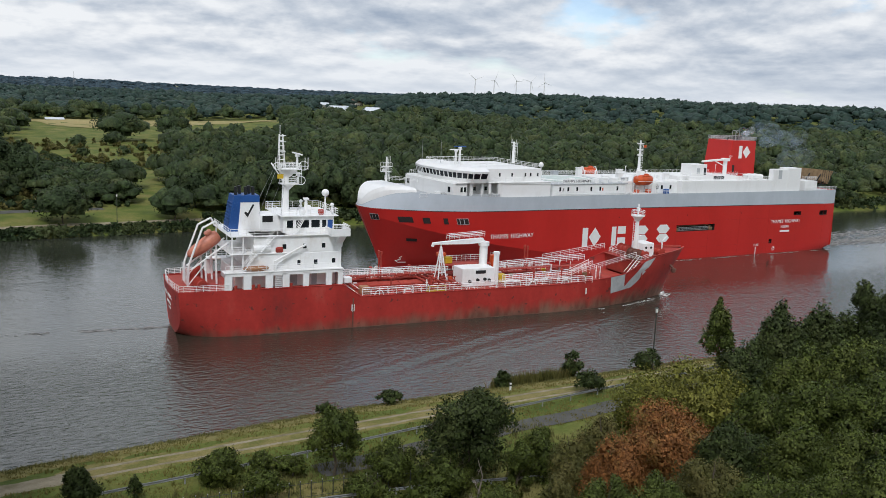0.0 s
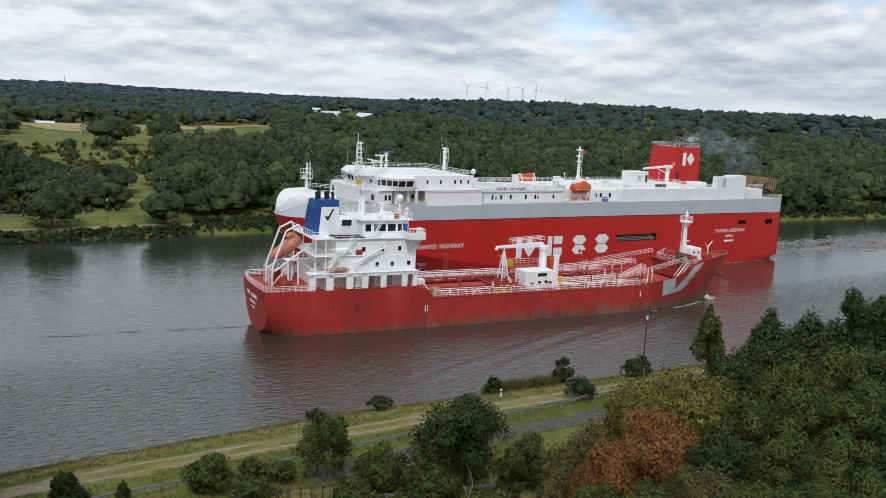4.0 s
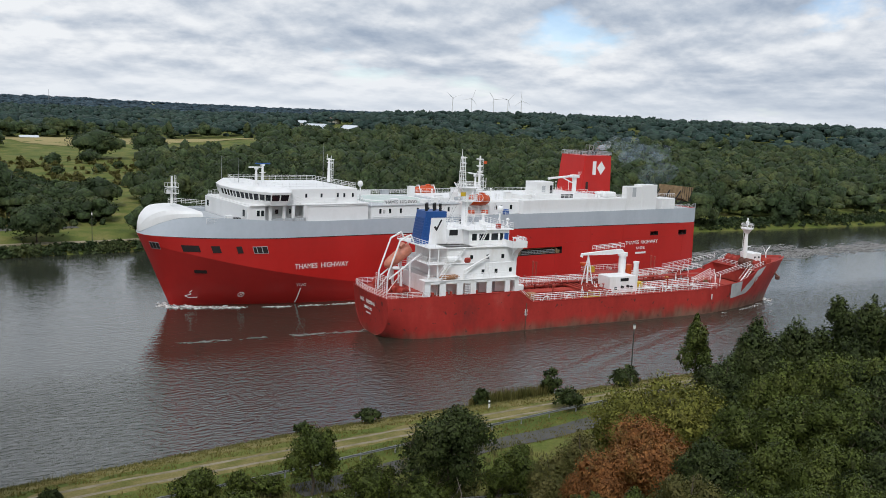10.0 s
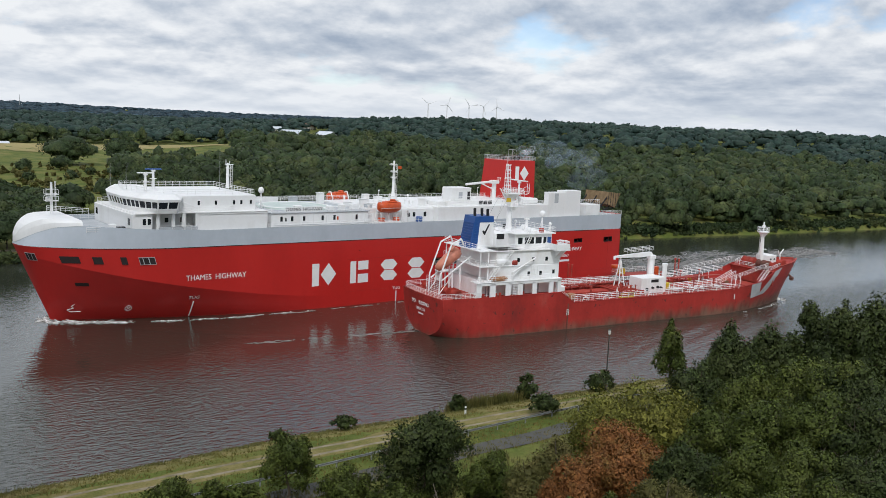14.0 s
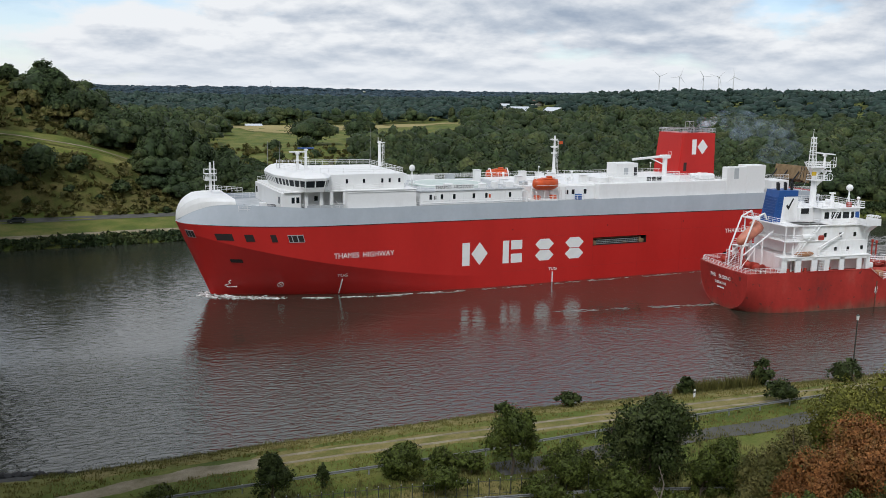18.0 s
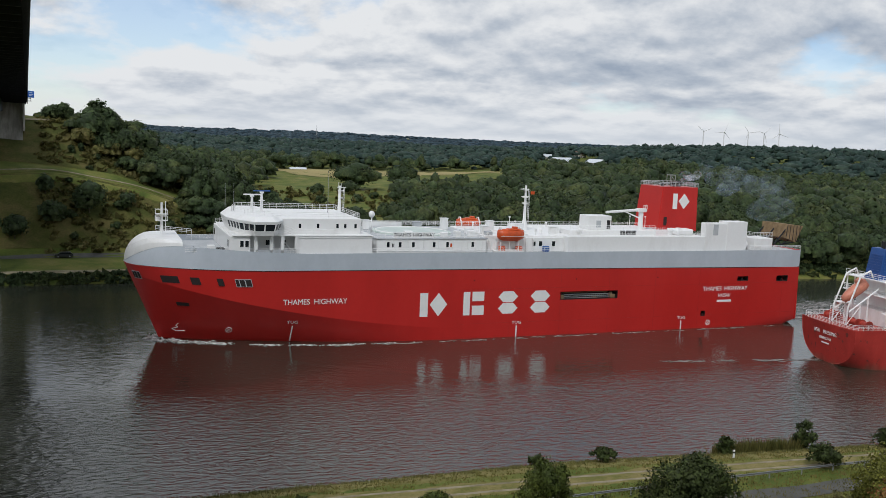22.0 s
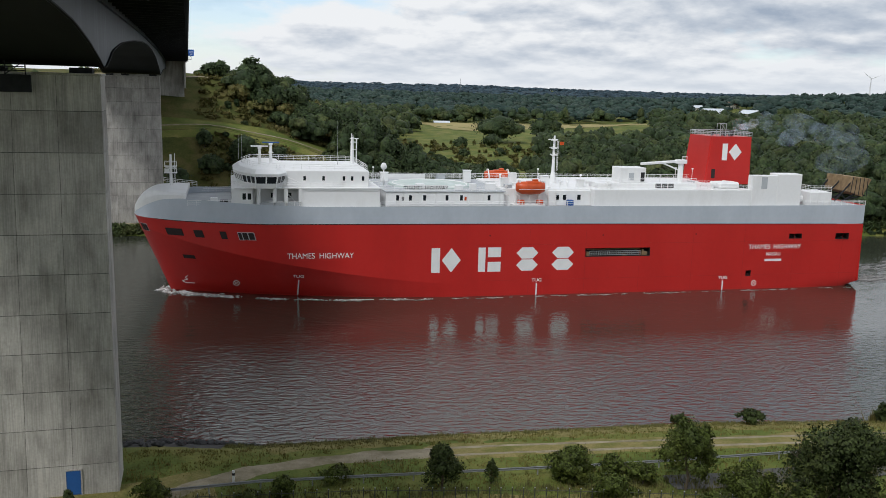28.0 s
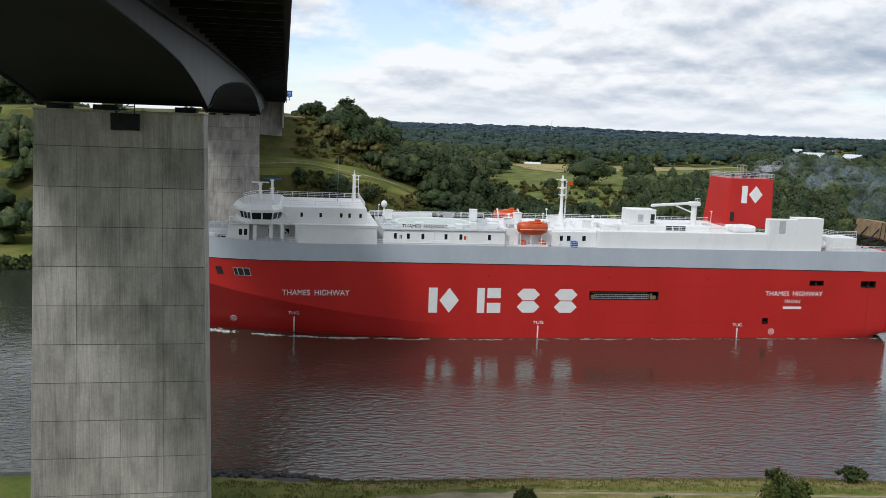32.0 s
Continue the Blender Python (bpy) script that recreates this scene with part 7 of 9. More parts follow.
    for y in (-0.3, 0.3):
        tube(bm, (60.3, y - 0.2, 9.6), (60.4, y - 0.2, 17.6), 0.05, 4)
    for k in range(16):
        tube(bm, (60.35, -0.5, 10 + k * 0.48), (60.35, 0.1, 10 + k * 0.48), 0.035, 4)
    block(bm, 61.6, 62.4, -0.4, 0.4, 13.6, 13.7)
    fm = part("foremast", bm, W, ship, "white foremast with a lookout platform")
    ring = [(61.2 + 1.3 * math.cos(a), 1.3 * math.sin(a), 17.8) for a in np.linspace(0, 2 * math.pi, 9)]
    railing(fm, ring, W, 0.95, 0.8)
    bm = bmesh.new()
    pipe_run(bm, [(67.8, 0, 10.2), (67.8, 0, 12.4), (68.8, 0, 13.4)], 0.12, 6)
    tube(bm, (67.8, 0, 11.6), (66.9, 0, 13.2), 0.08, 6)
    part("jackstaff", bm, W, ship)


tanker = thing("product_tanker", "weathered red tanker with white superstructure moving along the canal", "ship")
tanker_hull(tanker)
tanker_house(tanker)
tanker_deck(tanker)


# ---- plants ----
rng = np.random.default_rng(7)


def raw_quads(name, P, mat, k=3):
    """A mesh of loose leaves; P holds the k corners of each in turn, alone or with the way each leaf's light is taken from."""
    P, nrm = P if isinstance(P, tuple) else (P, None)
    n = len(P) // k
    if nrm is not None:
        # leaves face outwards, so that a crown shades as one soft body
        T = P.reshape(n, 3, 3)
        back = np.einsum("ij,ij->i", np.cross(T[:, 1] - T[:, 0], T[:, 2] - T[:, 0]), nrm) < 0
        T[back] = T[back][:, ::-1]
        P = T.reshape(-1, 3)
    me = bpy.data.meshes.new(name)
    me.vertices.add(k * n)
    me.vertices.foreach_set("co", np.ascontiguousarray(P, np.float32).ravel())
    me.loops.add(k * n)
    me.loops.foreach_set("vertex_index", np.arange(k * n, dtype=np.int32))
    me.polygons.add(n)
    me.polygons.foreach_set("loop_start", np.arange(0, k * n, k, dtype=np.int32))
    me.update()
    me.validate()
    if nrm is not None:
        me.polygons.foreach_set("use_smooth", np.ones(n, bool))
        at = me.attributes.new("custom_normal", "FLOAT_VECTOR", "POINT")
        at.data.foreach_set("vector", np.ascontiguousarray(np.repeat(nrm, k, 0), np.float32).ravel())
    me.materials.append(mat)
    return me


def unit(v):
    return v / np.maximum(np.linalg.norm(v, axis=-1, keepdims=True), 1e-6)


def leaf_quads(c, nrm, size, long=1.5):
    """Leaves at c, facing about nrm, of that size."""
    a = unit(np.cross(nrm, unit(rng.normal(size=c.shape))))
    b = np.cross(nrm, a)
    s = size[:, None]
    a, b = a * s * long * 0.5, b * s * 0.5
    return np.stack([c - a * 1.1 - b * 0.7, c + a * 1.1 - b * 0.7, c + b * 1.3], 1).reshape(-1, 3)


def crowns(x, y, z0, h, w, per, leaf, lumps=11, low=0.28, spread=0.5, shape="round", taper=0.42, dome=False, soft=0.72):
    """Leaves of many crowns at once: x, y, z0 of the foot, height, width; per leaves for each. Returns corners and light normals."""
    T = len(x)
    d = unit(rng.normal(size=(T, lumps, 3)) * (1, 1, 0.9) + (0, 0, 0.25))
    rad = rng.uniform(0.30, 0.88, (T, lumps, 1))
    k = rng.integers(0, lumps, (T, per))
    ti = np.arange(T)[:, None]
    q = unit(rng.normal(size=(T, per, 3)) + (0, 0, 0.30))
    lr = (rng.uniform(0.26, 0.46, (T, lumps)) if dome else rng.uniform(0.20, 0.42, (T, lumps)))[ti, k][..., None]
    if dome:
        rad = rad * 0.86
    # a share of broad leaves deep inside closes the crown
    inner = rng.uniform(0, 1, (T, per, 1)) < 0.12
    reach = np.where(inner, rng.uniform(0.35, 0.62, (T, per, 1)), rng.uniform(0.82, 1.08, (T, per, 1)) if dome else rng.uniform(0.62, 1.12, (T, per, 1)))
    p = d[ti, k] * rad[ti, k] * 0.85 + q * lr * reach
    p[..., :2] *= (1.0 - taper * np.clip(p[..., 2:], -0.2, 1) + 0.1 * np.clip(-p[..., 2:], 0, 1))
    ch = (h * (1 - low))[:, None]
    zc = (z0 + h * low)[:, None] + ch * 0.5
    P = np.empty((T, per, 3))
    if shape == "cone":
        u = rng.uniform(0, 1, (T, per)) ** 1.35
        ang = rng.uniform(0, 2 * math.pi, (T, per))
        rr = (1 - u) ** 0.8 * (0.62 + 0.38 * np.sin(u * 26 + ang * 3)) * rng.uniform(0.6, 1.05, (T, per))
        P[..., 0] = x[:, None] + np.cos(ang) * rr * w[:, None] / 2
        P[..., 1] = y[:, None] + np.sin(ang) * rr * w[:, None] / 2
        P[..., 2] = (z0 + h * low)[:, None] + ch * u - rr * 0.3
        q = unit(np.stack([np.cos(ang), np.sin(ang), np.full_like(ang, 0.5)], -1))
        body = q
    else:
        P[..., 0] = x[:, None] + p[..., 0] * w[:, None] / 2
        P[..., 1] = y[:, None] + p[..., 1] * w[:, None] / 2
        P[..., 2] = zc + p[..., 2] * ch / 2
        body = unit(p)
    nrm = unit(q + rng.normal(size=q.shape) * spread)
    size = leaf * rng.uniform(0.6, 1.35, (T, per)) * np.where(inner[..., 0], 2.6, 1.0)
    light = unit((q * 0.62 + body * 0.38) * soft + nrm * (1 - soft))
    return leaf_quads(P.reshape(-1, 3), nrm.reshape(-1, 3), size.reshape(-1)), light.reshape(-1, 3)


def clump_shape(level):
    """Corners and faces of the upper part of one rounded clump."""
    bm = bmesh.new()
    bmesh.ops.create_icosphere(bm, subdivisions=level, radius=1)
    bm.verts.ensure_lookup_table()
    V = np.array([v.co[:] for v in bm.verts])
    F = np.array([[v.index for v in f.verts] for f in bm.faces])
    bm.free()
    return V, F[V[F][..., 2].mean(1) > -0.35]


CLUMP = clump_shape(1)


def clumps(name, x, y, z0, h, w, lumps, mat, bump=0.16, per=0, leaf=0.5):
    """Crowns as heaps of uneven rounded clumps of leaves, for trees some way off: x, y, z0 of the foot, height, width."""
    V, F = CLUMP
    T = len(x)
    d = unit(rng.normal(size=(T, lumps, 3)) + (0, 0, 0.35))
    d[:, 0] = (0, 0, 0.55)
    rad = rng.uniform(0.35, 0.72, (T, lumps, 1))
    size = rng.uniform(0.30, 0.50, (T, lumps))
    size[:, 0] = rng.uniform(0.44, 0.60, T)
    c = d * rad
    c[..., :2] *= 1.0 - 0.25 * np.clip(c[..., 2:], 0, 1)
    X = x[:, None] + c[..., 0] * w[:, None] / 2
    Y = y[:, None] + c[..., 1] * w[:, None] / 2
    Z = (z0 + h * 0.52)[:, None] + c[..., 2] * h[:, None] * 0.5
    C = np.stack([X, Y, Z], -1).reshape(-1, 3)
    R = np.stack([size * w[:, None] / 2, size * w[:, None] / 2, size * h[:, None] * 0.52], -1).reshape(-1, 3)
    n = len(C)
    ang = rng.uniform(0, 2 * math.pi, n)
    ca, sa = np.cos(ang)[:, None], np.sin(ang)[:, None]
    lump = V[None] * (1 + bump * rng.normal(size=(n, len(V), 1)).clip(-1.6, 1.6))
    lump = np.stack([lump[..., 0] * ca - lump[..., 1] * sa, lump[..., 0] * sa + lump[..., 1] * ca, lump[..., 2]], -1)
    P = (C[:, None] + lump * R[:, None]).reshape(-1, 3)
    I = (F[None] + (np.arange(n) * len(V))[:, None, None]).reshape(-1)
    me = bpy.data.meshes.new(name)
    me.vertices.add(len(P)); me.vertices.foreach_set("co", np.ascontiguousarray(P, np.float32).ravel())
    me.loops.add(len(I)); me.loops.foreach_set("vertex_index", np.ascontiguousarray(I, np.int32))
    me.polygons.add(len(I) // 3); me.polygons.foreach_set("loop_start", np.arange(0, len(I), 3, dtype=np.int32))
    me.polygons.foreach_set("use_smooth", np.ones(len(I) // 3, bool))
    me.update()
    me.validate()
    me.materials.append(mat)
    if not per:
        return me
    # leaves that stand off the clumps and roughen their outline
    q = unit(rng.normal(size=(n, per, 3)) + (0, 0, 0.45))
    at = C[:, None] + q * R[:, None] * rng.uniform(0.96, 1.14, (n, per, 1))
    nrm = unit(q + rng.normal(size=q.shape) * 0.55)
    Q = leaf_quads(at.reshape(-1, 3), nrm.reshape(-1, 3), leaf * rng.uniform(0.6, 1.35, n * per))
    return me, raw_quads("outer_leaves", (Q, unit(q * 0.7 + nrm * 0.3).reshape(-1, 3)), mat)


def trunk_mesh(h, w, seed, limbs=9, lean=0.03, bare=False):
    """A tapered trunk with limbs, foot at the origin."""
    r = random.Random(seed)
    bm = bmesh.new()
    pts = [Vector((0, 0, -0.3))]
    n = 5
    for i in range(1, n + 1):
        pts.append(Vector((r.uniform(-lean, lean) * h, r.uniform(-lean, lean) * h, h * 0.85 * i / n)))
    base = 0.014 * h + 0.05
    for i in range(n):
        tube(bm, pts[i], pts[i + 1], base * (1 - i / (n + 0.6)), 6, base * (1 - (i + 1) / (n + 0.6)))
    for k in range(limbs):
        f = 0.25 + 0.65 * k / limbs
        p = pts[0].lerp(pts[-1], f)
        a = k * 2.4 + r.uniform(-0.4, 0.4)
        L = w * 0.42 * (1.15 - f) * r.uniform(0.8, 1.2)
        q = p + Vector((math.cos(a) * L, math.sin(a) * L, L * r.uniform(0.4, 0.9)))
        tube(bm, p, q, base * 0.4 * (1.1 - f), 5, base * 0.12)
        for j in range(3 if not bare else 7):
            s = p.lerp(q, r.uniform(0.4, 1.0))
            e = s + Vector((r.uniform(-1, 1), r.uniform(-1, 1), r.uniform(0.2, 1.2))) * L * (0.4 if not bare else 0.55)
            tube(bm, s, e, base * 0.12, 4, base * 0.04)
    return bm


KINDS = {   # leaf material, leaves per square metre of crown, leaf size, bottom of crown, shape
    "broad": ("leaf", 150, 0.165, 0.10, "round", "leafy green broadleaf tree", "tree"),
    "dark": ("leaf_dark", 150, 0.165, 0.06, "round", "dense dark green tree", "tree"),
    "willow": ("leaf_light", 150, 0.15, 0.06, "round", "wide yellow-green willow-like tree", "tree"),
    "rust": ("leaf_rust", 130, 0.145, 0.04, "round", "rust-brown tree turning in autumn", "tree"),
    "olive": ("leaf_olive", 110, 0.14, 0.04, "round", "thin olive-brown shrubby tree", "tree"),
    "shrub": ("leaf", 150, 0.15, 0.0, "round", "green bushy shrub on the grassy bank", "shrub"),
    "bush": ("leaf_dark", 140, 0.17, 0.0, "round", "dark rounded bush at the water's edge", "bush"),
    "birch": ("leaf", 100, 0.14, 0.12, "round", "slender birch with open foliage", "tree"),
    "conifer": ("leaf_dark", 120, 0.16, 0.03, "spire", "young dark pointed tree", "tree"),
    "bare": ("twig", 0, 0.2, 0, "round", "bare grey shrub without leaves", "shrub"),
}


def plant(kind, x, y, h, w, seed, group="trees on the near bank", dome=False):
    mat, dens, leaf, low, shape, label, cat = KINDS[kind]
    z = gh(x, y)
    name = {"tree": "tree", "shrub": "shrub", "bush": "bush"}[cat]
    t = thing(name, label, cat, Matrix.Translation((x, y, z)), group)
    part("trunk", trunk_mesh(h, w, seed, bare=kind == "bare"), M["twig" if kind == "bare" else "bark"], t)
    if dens:
        one = np.array([0.0])
        mat = "leaf_forest" if dome and mat in ("leaf", "leaf_dark") else mat
        area = math.pi * w * (h * (1 - low)) * 0.8
        leaf = float(np.clip(0.0018 * math.hypot(x, y), 0.075, 0.6)) * (leaf / 0.16)
        per = int(np.clip(area * dens / 100 / (0.82 * leaf * leaf) * (0.9 if dome else 1.0), 150, 26000))
        P = crowns(one, one, one - 0.15, np.array([h]), np.array([w * 1.05]), per, leaf, int(np.clip(10 + w * 3.0, 14, 60)), 0.0 if dome else low, 0.4 if dome else 0.7, shape, 0.8 if shape == "spire" else (0.2 if dome else 0.42), dome)
        ob = new("crown", raw_quads("crown", P, M[mat]))
        ob.parent = t
        if dome:
            two = np.array([h * 0.9]), np.array([w * 0.88])
            ob = new("inner_crown", clumps("inner_crown", one, one, one - 0.2, *two, int(np.clip(8 + w, 12, 26)), M[mat]))
            ob.parent = t
    return t


NEAR_TREES = """
willow 67.7 59.3 12.0 18.3
willow 60.5 58.3 11.2 8.3
rust 48.8 44.7 9.2 10.0
rust 43.6 43.6 7.6 6.5
olive 50.8 53.8 10.9 6.4
olive 46.3 52.5 9.5 4.2
shrub 52.0 63.4 6.1 5.0
shrub 48.7 62.2 5.6 3.2
dark 82.0 63.9 11.0 8.8
dark 90.6 65.9 14.2 8.0
birch 92.1 76.9 12.7 5.4
dark 96.6 64.3 14.0 9.0
dark 100.7 61.4 17.9 8.3
dark 97.1 55.8 18.4 7.9
broad 77.4 53.4 12.6 8.6
broad 81.2 51.1 12.4 9.4
broad 79.8 45.7 11.4 8.9
broad 61.2 45.0 8.9 8.5
broad 62.0 40.5 8.0 8.3
broad 62.1 36.5 7.7 8.0
dark 45.8 35.5 6.7 6.6
broad 44.7 30.3 6.0 6.8
broad 42.9 25.7 5.6 6.3
olive 38.7 31.7 5.7 5.1
shrub 34.8 25.2 5.2 4.9
shrub 33.8 21.4 4.9 4.9
shrub 34.9 19.6 4.8 4.8
shrub 34.0 31.0 5.5 4.4
shrub 33.4 34.5 5.5 4.0
olive 32.6 37.9 5.7 3.8
shrub 37.0 49.7 5.2 5.2
bare 38.4 53.7 9.2 3.2
shrub 33.3 52.3 6.1 5.6
shrub 32.4 57.5 5.8 4.1
dark 101.4 60.4 14.8 11.4
dark 102.2 54.8 18.4 11.2
dark 78.7 43.6 9.6 10.5
dark 62.4 31.8 6.4 9.2
dark 44.2 23.4 4.7 7.3
broad 34.9 73.1 7.8 5.4
conifer 12.3 75.0 5.5 3.9
conifer 17.1 76.1 3.0 1.6
dark 45.5 65.8 10.1 9.9
shrub 24.7 76.1 3.7 6.6
shrub 31.4 74.7 2.5 4.5
shrub 29.2 76.6 2.5 3.4
bush 50.8 90.8 2.3 3.5
bush 68.1 91.5 2.7 3.2
bush 79.7 91.1 4.0 3.7
dark 74.9 81.9 3.2 4.6
bush 90.4 87.7 3.5 5.4
bush 42.4 91.7 1.5 2.0
shrub 2.8 77.9 1.2 4.3
shrub -1.8 76.5 1.8 2.4
shrub -13.2 74.8 2.7 3.7
conifer -19.6 73.4 2.8 1.1
shrub -4.8 72.8 2.0 4.1
shrub -1.9 74.0 3.0 2.6
shrub 27.2 71.0 3.3 4.7
shrub 24.6 76.1 3.7 3.3
shrub 39.5 69.6 4.3 6.6
shrub 41.9 64.6 4.4 7.9
shrub 35.5 67.2 2.5 4.7
"""
for i, line in enumerate(NEAR_TREES.split("\n")):
    if line.strip():
        kind, x, y, h, w = line.split()
        h = max(float(h), 1.8)
        plant(kind, float(x), float(y), h, float(w) * (1.1 if kind in ("dark", "broad") else 1.0), 100 + i)


# far bank: trees that stand apart in the meadow
FAR_TREES = """
dark 38.6 247 11.0 17.0
dark 67.5 247 10.5 14.0
broad 78 262 12.5 13.0
dark 65 299 10.5 17.0
broad 44 292 9.0 11.0
broad 56.5 338 5.6 7.5
broad 20 300 10.0 12.0
dark 26 285 9.0 12.0
broad 88 330 8.0 10.0
broad 112 514 17.0 32.0
dark 149 548 14.5 27.0
broad 92 420 5.0 7.0
broad 108 452 4.0 6.0
dark -27 268 7.0 9.0
dark -18 272 10.0 11.0
dark -36 262 8.0 10.0
dark -8 276 6.0 6.0
dark -30 276 6.5 6.0
dark 3 271 5.0 6.0
broad 10 276 4.0 6.0
dark 14 292 14.0 11.0
broad 20 304 15.0 12.0
dark 28 296 14.5 12.0
broad 36 306 14.0 13.0
dark 24 318 15.0 12.0
dark 33 288 12.0 11.0
broad 41 294 11.0 10.0
dark 8 308 12.0 10.0
broad 14 322 13.0 11.0
olive 3 318 9.0 8.0
dark -20 314 11.0 12.0
olive -13 308 6.0 8.0
broad -24 318 5.5 9.0
olive -7 309 7.0 8.0
dark 1 315 8.0 9.0
olive -17 306 4.5 7.0
broad -15 318 11.5 13.0
dark -10 312 10.5 12.5
broad -5 316 10.0 12.0
olive -1 308 6.5 7.0
dark -3 322 9.5 12.0
olive -22 310 7.0 9.0
dark 5 312 9.5 11.0
broad 0 304 8.0 10.0
dark -15 309 8.0 10.0
olive 6 304 8.0 8.0
broad -18 322 11.5 12.0
dark -29 326 7.0 8.0
broad -33 330 6.5 8.0
dark -8 303 5.5 7.0
broad 74 418 5.0 7.0
dark 116 430 9.0 12.0
broad 128 470 9.0 13.0
dark 100 478 8.0 12.0
dark 82 470 7.0 10.0
broad 140 505 10.0 15.0
olive 66 450 4.0 6.0
olive 78 395 3.5 5.0
broad 30 330 8.0 9.0
"""
for i, line in enumerate(FAR_TREES.split("\n")):
    if line.strip():
        kind, x, y, h, w = line.split()
        plant(kind, float(x), float(y), float(h), float(w), 300 + i, "trees on the far bank", True)


def in_bridge(x, y):
    a = -13.7 - (y - 0) * math.tan(AXIS)
    return np.abs(x - a) < 17


def forest(name, r0, r1, space, h, w, lumps, mat, label, gaps=0.0, per=0, leaf=0.5, yaw0=-64, yaw1=26):
    """A wood between two distances from the camera, as one mass of single leaves in crowns."""
    a0, a1 = radians(yaw0), radians(yaw1)
    n = int(0.5 * (a1 - a0) * (r1 * r1 - r0 * r0) / (space * space))
    r = np.sqrt(rng.uniform(r0 * r0, r1 * r1, n))
    a = rng.uniform(a0, a1, n)
    x, y = -np.sin(a) * r, np.cos(a) * r
    df = y - far_line(x)
    keep = (df > np.where(x > 80, 8, 13) + 3 * np.sin(x * 0.11) + 2 * np.sin(x * 0.37)) & ~(in_bridge(x, y) & (y < 330))
    # meadow on the left, the scrubby pasture behind it and the stubble fields
    meadow = (x < 78 + 0.0 * y) & (x > -140) & (df < 105)
    meadow |= (x < 44) & (x > -140) & (df < 215)
    meadow |= (x > 28 + 0.10 * (y - 330)) & (x < 96 + 0.22 * (y - 330)) & (y > 325) & (y < 500)
    keep &= ~meadow
    for cx, cy, rx, ry in ((165, 690, 105, 75), (250, 700, 60, 60), (1330, 1380, 90, 60), (60, 1150, 60, 40), (430, 930, 55, 30)):
        keep &= ((x - cx) / rx) ** 2 + ((y - cy) / ry) ** 2 > 1
    keep &= ~((x / y > 0.435) & (x / y < 0.56) & (y > 580) & (y < 915))
    # low land before the fields keeps them in sight
    keep &= ~((x / y > 0.12) & (x / y < 0.40) & (y > 470) & (y < 700))
    if gaps:
        # fields between strips of wood
        strip = np.sin(y / 71 + 1.9 * np.sin(x / 310)) + 0.8 * np.sin(x / 170 + y / 400) + 0.5 * np.sin(y / 29 + x / 97)
        keep &= (strip > -1.9 + 1.6 * gaps) | (x / y > 0.60)
    x, y = x[keep], y[keep]
    z = ground_height(x, y)
    T = len(x)
    hh, ww = h * rng.uniform(0.66, 1.25, T), w * rng.uniform(0.7, 1.3, T)
    made = clumps(name, x, y, z - 0.5, hh, ww, lumps, M[mat], per=per, leaf=leaf)
    if per:
        made, loose = made
        tagged(new("outer_leaves", loose), "loose outer foliage of the wood on the far bank", "foliage", kind="stuff")
    tagged(new(name, made), label, "woodland", kind="stuff")


forest("woodland", 250, 420, 7.6, 11.5, 12.0, 9, "leaf_forest", "dense mixed green wood along the far bank", per=44, leaf=0.62)
forest("woodland", 420, 820, 10.8, 12.5, 16, 7, "leaf_forest", "dense green wood behind the far bank", per=9, leaf=1.05)
forest("woodland", 820, 1900, 18, 13, 26, 3, "leaf_far_hazed", "distant woods and hedgerows", 0.40, per=2, leaf=2.4)
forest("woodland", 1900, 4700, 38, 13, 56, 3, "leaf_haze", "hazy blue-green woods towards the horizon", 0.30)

n = 260
hx = rng.uniform(-190, -62, n)
hy = far_line(hx) + rng.uniform(14, 80, n)
k = ~in_bridge(hx, hy)
hx, hy = hx[k], hy[k]
tagged(new("woodland", clumps("woodland", hx, hy, ground_height(hx, hy) - 0.4, rng.uniform(7, 12, len(hx)), rng.uniform(7, 11, len(hx)), 7, M["leaf_forest"])), "green wood on the slope beyond the bridge", "woodland", kind="stuff")

# hill beside the bridge: thick scrub on its right flank and crest, thinner on the slope
n = 1500
hx, hd = rng.uniform(-75, 62, n), rng.uniform(26, 190, n)
hy = far_line(hx) + hd
flank = ((hx > 8) & (hd > 34) & (hd < 120)) | ((hx > -2) & (hd > 62) & (hd < 84)) | ((hd > 84) & (hx > -27)) | ((hd > 64) & (hd < 84) & (hx > -12)) | ((hd > 118) & (hx < -27))
p = np.where(flank, 1.0, np.where((hd > 50) & (hd < 63), 0.0, np.where((hd > 30) & (hx < -4), 0.12, np.where(hx < 8, 0.16, 0.5))))
keep = (rng.uniform(0, 1, n) < p) & ~in_bridge(hx, hy)
hx, hy, flank = hx[keep], hy[keep], flank[keep]
depth = hy - far_line(hx)
hh = np.where(flank, np.where(depth > 92, rng.uniform(1.5, 2.8, len(hx)), np.where((depth > 62) & (hx < 6), rng.uniform(5.0, 8.5, len(hx)), rng.uniform(4.0, 8.0, len(hx)))), rng.uniform(1.4, 3.0, len(hx)))
ww = hh * rng.uniform(1.1, 1.8, len(hx))
made, loose = clumps("hill_scrub", hx, hy, ground_height(hx, hy) - 0.4, hh, ww, 6, M["leaf_forest"], 0.1, per=56, leaf=0.46)
tagged(new("hill_scrub", made), "dense green scrub on the hill beside the bridge", "scrub", kind="stuff")
tagged(new("scrub_leaves", loose), "loose leaves round the hill scrub", "scrub", kind="stuff")
n = 4200
hx, hd = rng.uniform(-75, 40, n), rng.uniform(26, 125, n)
hy = far_line(hx) + hd
